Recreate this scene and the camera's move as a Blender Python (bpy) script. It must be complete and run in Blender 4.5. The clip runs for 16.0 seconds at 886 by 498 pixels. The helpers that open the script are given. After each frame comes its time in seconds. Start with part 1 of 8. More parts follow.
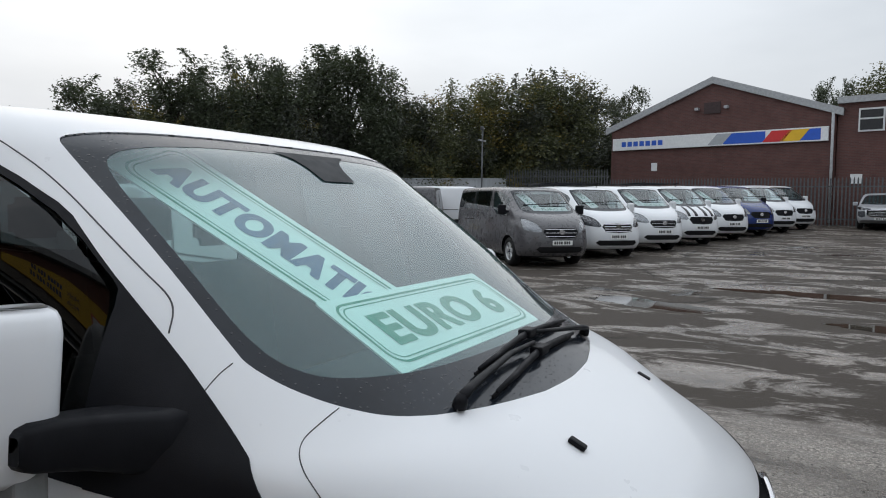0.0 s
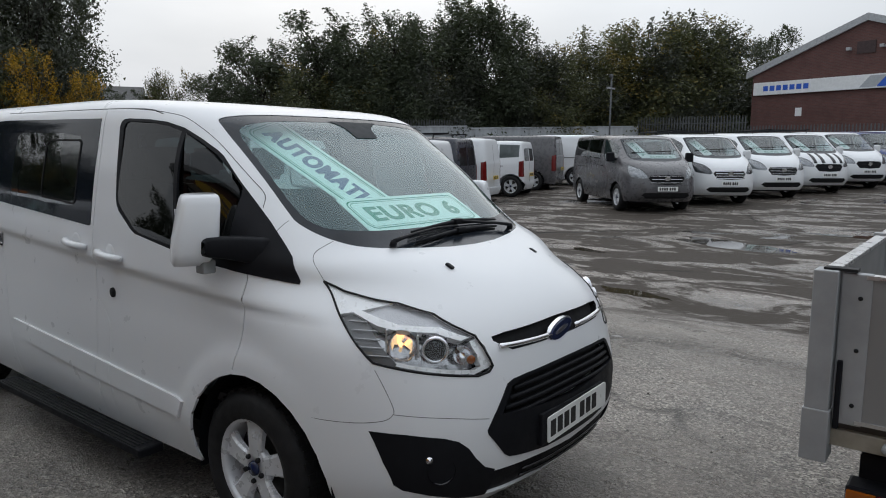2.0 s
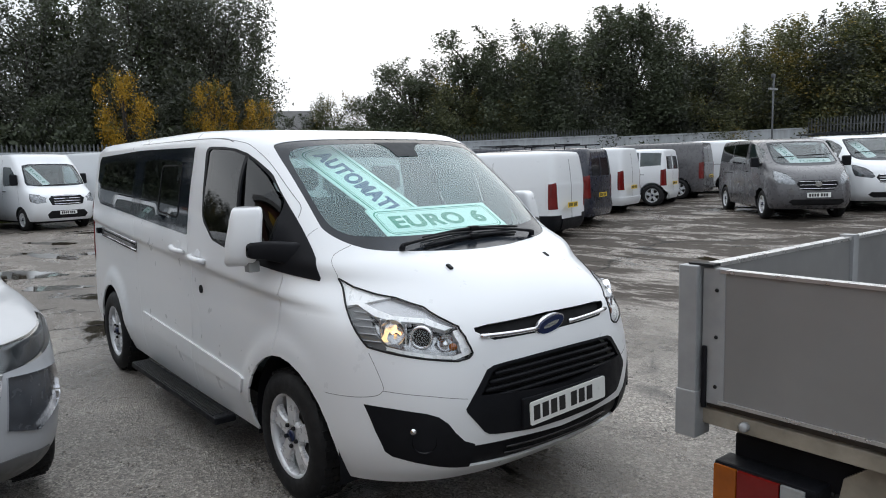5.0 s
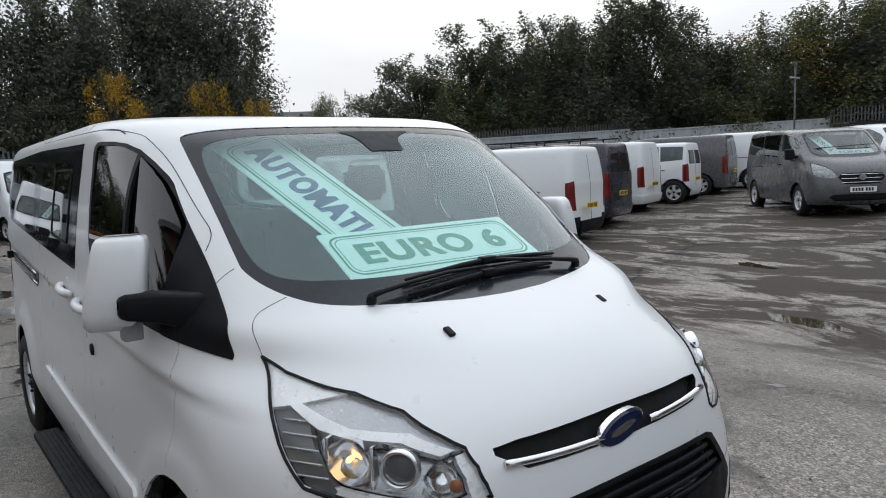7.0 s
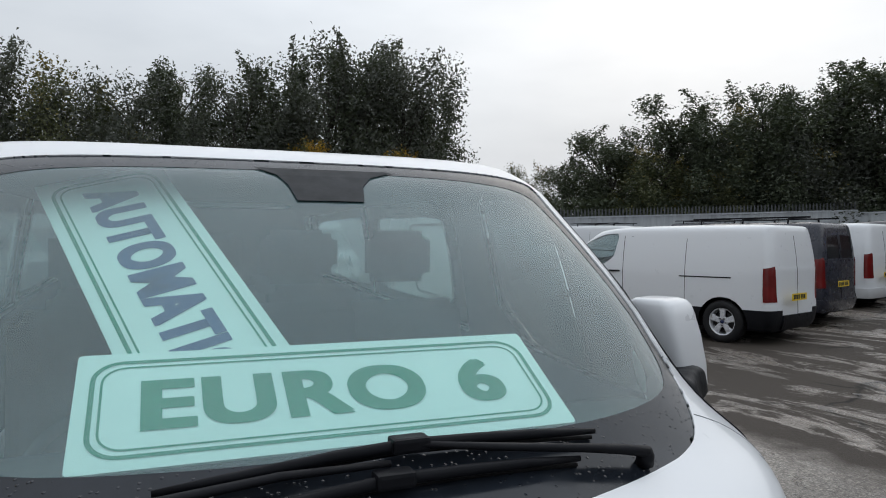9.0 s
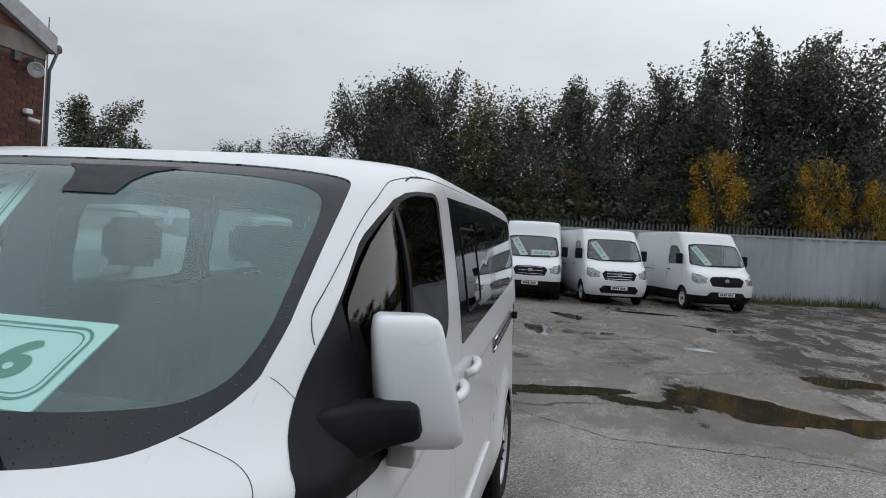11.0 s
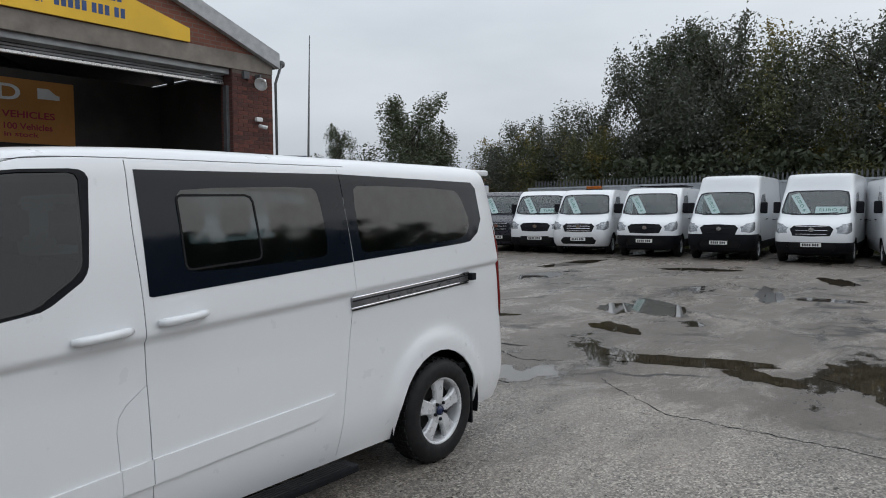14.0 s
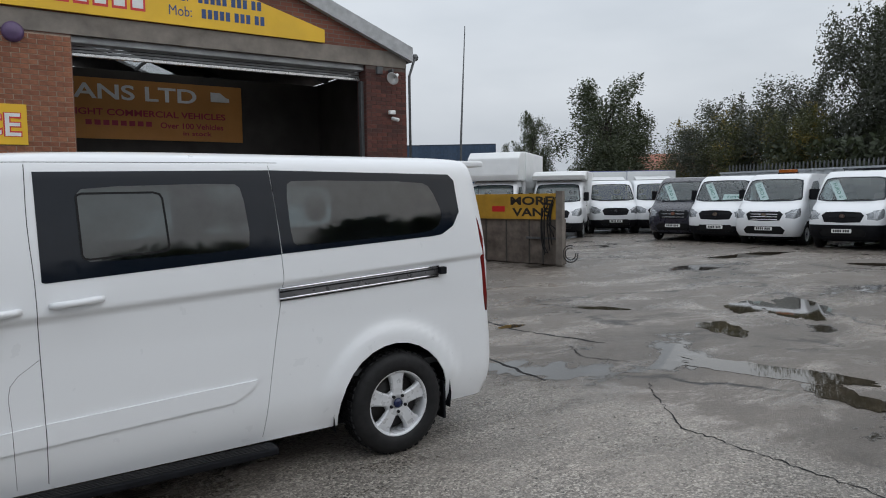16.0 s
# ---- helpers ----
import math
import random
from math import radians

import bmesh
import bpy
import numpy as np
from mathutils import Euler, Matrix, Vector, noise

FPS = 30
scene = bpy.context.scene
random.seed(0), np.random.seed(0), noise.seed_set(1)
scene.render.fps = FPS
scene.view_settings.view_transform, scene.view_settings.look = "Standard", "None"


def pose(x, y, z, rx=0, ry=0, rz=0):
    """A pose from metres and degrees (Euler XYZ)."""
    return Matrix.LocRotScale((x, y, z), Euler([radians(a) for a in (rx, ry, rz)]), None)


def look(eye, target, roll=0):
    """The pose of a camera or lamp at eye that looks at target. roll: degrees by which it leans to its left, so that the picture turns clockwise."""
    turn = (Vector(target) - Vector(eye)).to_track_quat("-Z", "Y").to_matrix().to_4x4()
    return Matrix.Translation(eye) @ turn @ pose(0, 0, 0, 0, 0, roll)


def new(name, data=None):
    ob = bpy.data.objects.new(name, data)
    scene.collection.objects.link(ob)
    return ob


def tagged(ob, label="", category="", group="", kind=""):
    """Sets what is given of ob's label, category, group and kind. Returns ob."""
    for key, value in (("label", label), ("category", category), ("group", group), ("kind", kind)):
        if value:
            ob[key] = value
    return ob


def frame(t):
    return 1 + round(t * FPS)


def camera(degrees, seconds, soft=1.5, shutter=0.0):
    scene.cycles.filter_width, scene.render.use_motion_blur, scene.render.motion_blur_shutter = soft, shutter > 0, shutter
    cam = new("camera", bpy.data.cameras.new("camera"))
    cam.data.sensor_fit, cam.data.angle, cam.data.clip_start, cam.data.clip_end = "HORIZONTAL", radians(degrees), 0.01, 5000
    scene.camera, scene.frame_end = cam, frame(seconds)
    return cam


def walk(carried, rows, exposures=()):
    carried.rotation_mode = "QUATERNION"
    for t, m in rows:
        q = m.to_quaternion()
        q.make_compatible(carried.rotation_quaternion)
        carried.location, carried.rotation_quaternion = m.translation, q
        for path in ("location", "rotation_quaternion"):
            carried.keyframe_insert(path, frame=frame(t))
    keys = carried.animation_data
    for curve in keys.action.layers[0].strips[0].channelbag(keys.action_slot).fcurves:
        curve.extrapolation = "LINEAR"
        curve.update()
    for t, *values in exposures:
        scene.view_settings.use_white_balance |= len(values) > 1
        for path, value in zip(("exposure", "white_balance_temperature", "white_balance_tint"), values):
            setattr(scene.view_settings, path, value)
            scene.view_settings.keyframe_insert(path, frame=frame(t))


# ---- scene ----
cam = camera(64.0, 16.0, 1.0)
PATH = [
    (0, (1.003, -1.72, 1.706), (0.104, 0.062, 1.581), 0.6),
    (0.5, (1.379, -2.018, 1.708), (0.144, -0.448, 1.616), 0.2),
    (1, (1.853, -2.239, 1.685), (0.439, -0.834, 1.525), 1.6),
    (1.5, (2.175, -2.507, 1.683), (0.855, -1.017, 1.482), 1.9),
    (2, (2.43, -2.685, 1.698), (1.207, -1.126, 1.428), 0.3),
    (2.5, (2.784, -2.719, 1.693), (1.475, -1.236, 1.4), 4.4),
    (3, (2.888, -2.739, 1.679), (1.543, -1.298, 1.341), 1.5),
    (3.5, (3.1, -2.655, 1.695), (1.67, -1.295, 1.363), 1.9),
    (4, (3.23, -2.59, 1.702), (1.713, -1.327, 1.378), 2.1),
    (4.5, (3.275, -2.554, 1.699), (1.746, -1.297, 1.418), 2.1),
    (4.7, (3.283, -2.537, 1.705), (1.757, -1.267, 1.46), -0.6),
    (6.8, (2.344, -1.673, 1.707), (0.724, -0.52, 1.465), -2.1),
    (7, (2.199, -1.57, 1.699), (0.632, -0.344, 1.465), -2.5),
    (7.5, (1.904, -1.325, 1.708), (0.396, -0.029, 1.461), -3.4),
    (8, (1.663, -0.968, 1.715), (-0.077, 0.004, 1.513), -1.7),
    (8.5, (1.437, -0.646, 1.69), (-0.314, 0.316, 1.569), -0.2),
    (9, (1.38, -0.307, 1.676), (-0.467, 0.46, 1.656), 0.1),
    (11.3, (1.364, 1.647, 1.703), (-0.577, 1.163, 1.674), 2.1),
    (11.5, (1.329, 1.813, 1.73), (-0.602, 1.293, 1.694), 0.7),
    (12, (1.241, 2.278, 1.714), (-0.54, 1.38, 1.573), -0.1),
    (12.5, (1.042, 2.646, 1.698), (-0.668, 1.617, 1.557), -0.7),
    (13, (0.812, 3.029, 1.717), (-0.902, 2.004, 1.61), 0.1),
    (13.5, (0.625, 3.481, 1.712), (-0.993, 2.315, 1.563), 0.4),
    (14, (0.311, 3.803, 1.694), (-1.253, 2.561, 1.574), -0.4),
    (14.5, (-0.003, 4.12, 1.713), (-1.589, 2.91, 1.58), 0.1),
    (15, (-0.283, 4.54, 1.715), (-1.717, 3.156, 1.55), -0.5),
    (15.5, (-0.657, 4.687, 1.697), (-2.021, 3.232, 1.55), -0.4),
    (16, (-0.951, 4.904, 1.72), (-2.074, 3.256, 1.568), -0.8),
]
EXPOSURES = [(0, 0.15), (0.5, 0.03), (1.5, -0.05), (2.5, 0.33), (3, 0.48), (4.5, 0.62), (4.7, 0.62), (6.8, 0.30), (7.0, 0.27), (7.5, 0.10), (8, 0.03), (9.2, 0.02), (11.3, 0.05), (12.5, 0.15), (16, 0.18)]
walk(cam, [(t, look(eye, target, roll)) for t, eye, target, roll in PATH], EXPOSURES)

# ---------------------------------------------------------------- sky and sun
world = bpy.data.worlds.new("overcast_sky")
scene.world = world
world.use_nodes = True
wn, wl = world.node_tree.nodes, world.node_tree.links
SUN_ELEVATION, SUN_AZIMUTH = radians(32), radians(138)  # azimuth from +x towards +y
sky = wn.new("ShaderNodeTexSky")
sky.sky_type, sky.sun_disc = "NISHITA", False
sky.sun_elevation, sky.sun_rotation = SUN_ELEVATION, math.pi / 2 - SUN_AZIMUTH
sky.air_density, sky.dust_density = 2.0, 6.0
where = wn.new("ShaderNodeTexCoord")
sep = wn.new("ShaderNodeSeparateXYZ")
wl.new(where.outputs["Generated"], sep.inputs[0])
# a closed cloud deck is about three times as bright overhead as at the horizon
deck = wn.new("ShaderNodeMapRange")
for key, v in (("From Min", 0.0), ("From Max", 1.0), ("To Min", 0.52), ("To Max", 1.15)):
    deck.inputs[key].default_value = v
wl.new(sep.outputs["Z"], deck.inputs["Value"])
stretch = wn.new("ShaderNodeMapping")
stretch.inputs["Scale"].default_value = (1.0, 1.0, 3.2)
wl.new(where.outputs["Generated"], stretch.inputs["Vector"])
cloud = wn.new("ShaderNodeTexNoise")
cloud.inputs["Scale"].default_value, cloud.inputs["Detail"].default_value, cloud.inputs["Roughness"].default_value = 1.7, 5.0, 0.5
wl.new(stretch.outputs[0], cloud.inputs["Vector"])
tone = wn.new("ShaderNodeValToRGB")
tone.color_ramp.elements[0].position, tone.color_ramp.elements[0].color = 0.32, (0.765, 0.84, 0.935, 1)
tone.color_ramp.elements[1].position, tone.color_ramp.elements[1].color = 0.68, (1.04, 1.11, 1.20, 1)
wl.new(cloud.outputs["Fac"], tone.inputs[0])
lit = wn.new("ShaderNodeMix")
lit.data_type, lit.blend_type = "RGBA", "MULTIPLY"
lit.inputs[0].default_value = 1.0
wl.new(tone.outputs[0], lit.inputs[6])
wl.new(deck.outputs[0], lit.inputs[7])
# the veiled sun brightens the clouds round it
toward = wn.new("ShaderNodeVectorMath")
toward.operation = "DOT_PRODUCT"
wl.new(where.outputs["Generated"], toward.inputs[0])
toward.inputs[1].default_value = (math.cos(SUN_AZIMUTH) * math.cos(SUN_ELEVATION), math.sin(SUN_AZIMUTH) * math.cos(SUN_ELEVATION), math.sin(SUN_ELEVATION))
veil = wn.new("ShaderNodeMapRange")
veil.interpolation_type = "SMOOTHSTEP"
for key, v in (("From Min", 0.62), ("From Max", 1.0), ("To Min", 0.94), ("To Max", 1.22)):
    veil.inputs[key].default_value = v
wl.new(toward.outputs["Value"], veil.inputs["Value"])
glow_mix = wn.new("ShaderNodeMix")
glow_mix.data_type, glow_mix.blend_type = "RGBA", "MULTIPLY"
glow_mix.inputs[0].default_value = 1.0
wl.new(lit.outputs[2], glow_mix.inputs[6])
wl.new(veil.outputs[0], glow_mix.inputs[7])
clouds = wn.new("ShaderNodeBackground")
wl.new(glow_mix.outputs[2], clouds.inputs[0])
clouds.inputs[1].default_value = 1.0
clear = wn["Background"]
wl.new(sky.outputs[0], clear.inputs[0])
clear.inputs[1].default_value = 0.006
add = wn.new("ShaderNodeAddShader")
wl.new(clouds.outputs[0], add.inputs[0])
wl.new(clear.outputs[0], add.inputs[1])
wl.new(add.outputs[0], wn["World Output"].inputs["Surface"])
sun = new("sun", bpy.data.lights.new("sun", "SUN"))
sun.data.energy, sun.data.angle, sun.data.color = 0.5, radians(150), (1.0, 0.97, 0.93)
sun.matrix_world = look((0, 0, 0), (-math.cos(SUN_AZIMUTH) * math.cos(SUN_ELEVATION), -math.sin(SUN_AZIMUTH) * math.cos(SUN_ELEVATION), -math.sin(SUN_ELEVATION)))
scene.view_settings.exposure = 0.0


# ---------------------------------------------------------------- tools
V = Vector


def mesh_of(name, verts, faces, mat, smooth=True, normals=None):
    me = bpy.data.meshes.new(name)
    me.from_pydata([tuple(v) for v in verts], [], faces)
    me.materials.append(mat)
    if smooth:
        me.polygons.foreach_set("use_smooth", [True] * len(me.polygons))
    me.update()
    if normals is not None:
        me.normals_split_custom_set_from_vertices([tuple(n) for n in normals])
    return me


def thing(name, m, label, category, group="", kind=""):
    ob = new(name)
    ob.matrix_world = m
    return tagged(ob, label, category, group, kind)


def part(name, me, parent, label=""):
    ob = new(name, me)
    if parent is not None:
        ob.parent = parent
    if label:
        ob["label"] = label
    return ob


# ---- soups: lists of polygons whose corners are rows of place and normal
def weld(polys):
    index, verts, faces = {}, [], []
    for p in polys:
        f = []
        for v in p:
            k = (round(v[0] * 4000), round(v[1] * 4000), round(v[2] * 4000))
            if k not in index:
                index[k] = len(verts)
                verts.append(v)
            if not f or f[-1] != index[k]:
                f.append(index[k])
        if len(f) > 2 and f[0] == f[-1]:
            f.pop()
        if len(set(f)) == len(f) > 2:
            faces.append(f)
    return np.array(verts).reshape(-1, 6), faces


def split(p, n, d):
    """The pieces of polygon p where n.x <= d, and where n.x > d."""
    s = p[:, :3] @ n - d
    if (s <= 1e-7).all():
        return p, None
    if (s >= -1e-7).all():
        return None, p
    a, b = [], []
    for i in range(len(p)):
        j = (i + 1) % len(p)
        if s[i] <= 1e-7:
            a.append(p[i])
        if s[i] >= -1e-7:
            b.append(p[i])
        if (s[i] < -1e-7 and s[j] > 1e-7) or (s[i] > 1e-7 and s[j] < -1e-7):
            q = p[i] + (p[j] - p[i]) * (s[i] / (s[i] - s[j]))
            a.append(q)
            b.append(q)
    return np.array(a) if len(a) > 2 else None, np.array(b) if len(b) > 2 else None


def carve(polys, outline, axes, low=-9.0, high=9.0):
    """Cuts the convex outline, seen along the axis that is not in axes, out of a soup. Gives the rest and the piece cut out."""
    i, j = ("xyz".index(a) for a in axes)
    k = 3 - i - j
    o = np.array(outline, float)
    area = np.sum(o[:, 0] * np.roll(o[:, 1], -1) - np.roll(o[:, 0], -1) * o[:, 1])
    if area < 0:
        o = o[::-1]
    planes = []
    for a, b in zip(o, np.roll(o, -1, 0)):
        n = np.zeros(3)
        n[i], n[j] = b[1] - a[1], a[0] - b[0]
        length = np.hypot(n[i], n[j])
        if length > 1e-6:
            n /= length
            planes.append((n, n[i] * a[0] + n[j] * a[1]))
    lo, hi = o.min(0), o.max(0)
    rest, cut = [], []
    for p in polys:
        c = p[:, [i, j, k]]
        if (c[:, 0].max() < lo[0] or c[:, 0].min() > hi[0] or c[:, 1].max() < lo[1] or c[:, 1].min() > hi[1]
                or c[:, 2].mean() < low or c[:, 2].mean() > high):
            rest.append(p)
            continue
        inside, out = p, []
        for n, d in planes:
            inside, off = split(inside, n, d)
            if off is not None:
                out.append(off)
            if inside is None:
                break
        if inside is None:
            rest.append(p)
        else:
            cut.append(inside)
            rest += out
    return rest, cut


def carve_all(polys, outlines, axes, low=-9.0, high=9.0):
    cut = []
    for o in outlines:
        polys, c = carve(polys, o, axes, low, high)
        cut += c
    return polys, cut


def mirrored(polys):
    return [p[::-1] * np.array([1, -1, 1, 1, -1, 1.0]) for p in polys]


def pushed(polys, d):
    out = []
    for p in polys:
        q = p.copy()
        q[:, :3] += d * q[:, 3:]
        out.append(q)
    return out


def evened(polys):
    """A pane laid into a simple curve, y by x and z, as rolled glass is."""
    p = np.vstack(polys)
    f = lambda x, z: np.stack([np.ones_like(x), x, z, z * z], -1)  # noqa: E731
    c = np.linalg.lstsq(f(p[:, 0], p[:, 2]), p[:, 1], rcond=None)[0]
    out = []
    for q in polys:
        q = q.copy()
        q[:, 1] += 0.5 * (f(q[:, 0], q[:, 2]) @ c - q[:, 1])
        n = np.stack([-c[1] + 0 * q[:, 0], 1 + 0 * q[:, 0], -(c[2] + 2 * c[3] * q[:, 2])], -1)
        q[:, 3:6] = 0.5 * (q[:, 3:6] + n / np.linalg.norm(n, axis=1, keepdims=True))
        out.append(q)
    return out


def skirt(polys, depth, keep=None):
    """Quads from the rim of a soup, inwards by depth along the normals."""
    verts, faces = weld(polys)
    count = {}
    for f in faces:
        for a, b in zip(f, f[1:] + f[:1]):
            count[(a, b)] = count.get((a, b), 0) + 1
    out = []
    for (a, b), _ in count.items():
        if (b, a) in count:
            continue
        va, vb = verts[a], verts[b]
        if keep and not keep(va, vb):
            continue
        ca, cb = va.copy(), vb.copy()
        ca[:3] -= depth * va[3:]
        cb[:3] -= depth * vb[3:]
        out.append(np.array([vb, va, ca, cb]))
        e = vb[:3] - va[:3]
        n = np.cross(e, va[3:])
        n /= max(1e-9, np.linalg.norm(n))
        for v in out[-1]:
            v[3:] = n
    return out


def soup_mesh(name, polys, mat):
    verts, faces = weld(polys)
    n = verts[:, 3:] / np.maximum(1e-9, np.linalg.norm(verts[:, 3:], axis=1, keepdims=True))
    return mesh_of(name, verts[:, :3], faces, mat, True, n)


def soup_part(name, polys, mat, parent, label="", rim=0.0):
    """A soup as a part; rim: thickness of its edge. The rim is welded apart, so that its corner stays sharp."""
    if not polys:
        return None
    v1, f1 = weld(polys)
    if rim:
        v2, f2 = weld(skirt(polys, rim))
        f1 = f1 + [[i + len(v1) for i in f] for f in f2]
        v1 = np.vstack([v1, v2])
    n = v1[:, 3:] / np.maximum(1e-9, np.linalg.norm(v1[:, 3:], axis=1, keepdims=True))
    return part(name, mesh_of(name, v1[:, :3], f1, mat, True, n), parent, label)


def both(name, polys, mat, parent, label="", rim=0.0):
    soup_part(name, polys, mat, parent, label, rim)
    soup_part(name, mirrored(polys), mat, parent, label, rim)


def rows_between(rows, steps):
    """Catmull-Rom through rows of numbers, steps to each gap."""
    r = np.array(rows, float)
    r = np.vstack([2 * r[0] - r[1], r, 2 * r[-1] - r[-2]])
    out = []
    for i in range(1, len(r) - 2):
        for s in np.arange(steps) / steps:
            a, b, c, d = r[i - 1 : i + 3]
            out.append(0.5 * (2 * b + (c - a) * s + (2 * a - 5 * b + 4 * c - d) * s**2 + (3 * b - a - 3 * c + d) * s**3))
    out.append(r[-2])
    return np.array(out)


def van_shell(rows, steps=4, nose=30, side=34, tail=10, taper=0.065, rear_power=6.0, bump=None):
    """Half of a van's skin, y >= 0, as a soup. rows: z, front x at the middle, x where the side becomes straight,
    roundness of the nose, half width, rear x."""
    grid = []
    for z, xf, xc, power, w, xr in rows_between(rows, steps):
        line = []
        for a in np.linspace(0, math.pi / 2, nose):
            line.append((xc + (xf - xc) * max(0, math.cos(a)) ** (2 / power), w * math.sin(a) ** (2 / power), z))
        xe = xr + 0.35
        for s in np.linspace(0, 1, side)[1:]:
            line.append((xc + (xe - xc) * s, w, z))
        for a in np.linspace(0, math.pi / 2, tail)[1:]:
            line.append((xe - 0.35 * math.sin(a) ** (2 / rear_power), w * max(0, math.cos(a)) ** (2 / rear_power), z))
        grid.append(line)
    g = np.array(grid)
    back = np.clip((-1.0 - g[..., 0]) / 2.7, 0, 1.2)
    g[..., 1] *= 1 - taper * back**1.5
    if bump is not None:
        g[..., 1] += bump(g[..., 0], g[..., 1], g[..., 2])
    du, dt = np.gradient(g, axis=1), np.gradient(g, axis=0)
    n = np.cross(du, dt)
    n /= np.maximum(1e-9, np.linalg.norm(n, axis=-1, keepdims=True))
    n *= np.where((n * (g - np.array([-1.6, 0, 0.9]))).sum(-1, keepdims=True) < 0, -1, 1)
    full = np.concatenate([g, n], -1)
    polys = []
    for i in range(g.shape[0] - 1):
        for j in range(g.shape[1] - 1):
            polys.append(full[[i, i, i + 1, i + 1], [j, j + 1, j + 1, j]])
    top = full[-1].copy()
    flat = top.copy()
    flat[:, 1] = 0
    for j in range(len(top) - 1):
        polys.append(np.array([top[j], top[j + 1], flat[j + 1], flat[j]]))
    return polys


# ---------------------------------------------------------------- materials
class Nodes:
    """A material and short ways to add nodes to it."""

    def __init__(self, name):
        self.m = bpy.data.materials.new(name)
        self.m.use_nodes = True
        self.t = self.m.node_tree
        self.b = self.t.nodes["Principled BSDF"]
        self.out = self.t.nodes["Material Output"]
        self.where = self.t.nodes.new("ShaderNodeTexCoord").outputs["Object"]

    def link(self, a, b):
        self.t.links.new(a, b)

    def node(self, kind, **inputs):
        n = self.t.nodes.new(kind)
        for key, v in inputs.items():
            key = key.replace("_", " ")
            if isinstance(v, bpy.types.NodeSocket):
                self.link(v, n.inputs[key])
            else:
                n.inputs[key].default_value = v
        return n

    def place(self):
        """World position, so that a surface's pattern does not repeat with its meshes."""
        return self.t.nodes.new("ShaderNodeNewGeometry").outputs["Position"]

    def noise(self, scale, detail=3.0, rough=0.55, vector=None, distortion=0.0):
        return self.node("ShaderNodeTexNoise", Vector=vector or self.where, Scale=scale, Detail=detail, Roughness=rough, Distortion=distortion).outputs["Fac"]

    def ramp(self, fac, *stops):
        n = self.t.nodes.new("ShaderNodeValToRGB")
        e = n.color_ramp.elements
        while len(e) < len(stops):
            e.new(0.5)
        for el, (pos, col) in zip(e, stops):
            el.position = pos
            el.color = (*col, 1) if isinstance(col, tuple) else (col, col, col, 1)
        self.link(fac, n.inputs[0])
        return n.outputs[0]

    def mix(self, fac, a, b, kind="MIX"):
        n = self.t.nodes.new("ShaderNodeMix")
        n.data_type, n.blend_type = "RGBA", kind
        for i, v in ((0, fac), (6, a), (7, b)):
            if isinstance(v, bpy.types.NodeSocket):
                self.link(v, n.inputs[i])
            elif i == 0:
                n.inputs[0].default_value = v
            else:
                n.inputs[i].default_value = (*v, 1) if isinstance(v, tuple) else (v, v, v, 1)
        return n.outputs[2]

    def maths(self, kind, a, b=0.0):
        n = self.t.nodes.new("ShaderNodeMath")
        n.operation = kind
        for i, v in ((0, a), (1, b)):
            if isinstance(v, bpy.types.NodeSocket):
                self.link(v, n.inputs[i])
            else:
                n.inputs[i].default_value = v
        return n.outputs[0]

    def set(self, **inputs):
        for key, v in inputs.items():
            key = key.replace("_", " ")
            if isinstance(v, bpy.types.NodeSocket):
                self.link(v, self.b.inputs[key])
            else:
                self.b.inputs[key].default_value = (*v, 1) if isinstance(v, tuple) and len(v) == 3 else v
        return self

    def bump(self, height, strength=0.3, distance=0.01):
        n = self.node("ShaderNodeBump", Height=height, Strength=strength, Distance=distance)
        self.link(n.outputs[0], self.b.inputs["Normal"])
        return self


def paint(name, colour, rough=0.27, dirt=0.10, coat=0.35):
    """Car paint: clear coat, fine orange peel, a film of road dirt and dried rain."""
    n = Nodes(name)
    grime = n.ramp(n.noise(2.2, 6, 0.65), (0.42, 0.0), (0.75, 1.0))
    runs = n.node("ShaderNodeMapping", Vector=n.where)
    runs.inputs["Scale"].default_value = (26, 26, 1.6)
    streak = n.ramp(n.noise(1.0, 3, 0.6, runs.outputs[0]), (0.52, 0.0), (0.8, 1.0))
    film = n.maths("MULTIPLY", n.maths("ADD", grime, streak), dirt * 0.5)
    n.set(Base_Color=n.mix(film, colour, tuple(0.55 * c + 0.03 for c in colour)))
    n.set(Roughness=n.ramp(n.noise(9, 4, 0.6), (0.3, rough), (0.75, rough + 0.07)), Coat_Weight=coat, Coat_Roughness=0.06, Specular_IOR_Level=0.5)
    n.bump(n.noise(260, 2), 0.02, 0.001)
    return n.m


def plain(name, colour, rough=0.5, metal=0.0, vary=0.25, scale=8.0, bump=0.1, grain=90.0, shine=0.5):
    n = Nodes(name)
    f = n.noise(scale, 5, 0.6)
    n.set(Base_Color=n.mix(n.ramp(f, (0.35, 0.0), (0.7, 1.0)), tuple(c * (1 - vary) for c in colour), tuple(min(1, c * (1 + vary * 0.5)) for c in colour)))
    n.set(Roughness=n.ramp(n.noise(scale * 3, 3), (0.3, max(0.02, rough - 0.08)), (0.7, min(1, rough + 0.1))), Metallic=metal, Specular_IOR_Level=shine)
    n.bump(n.noise(grain, 3), bump, 0.003)
    return n.m


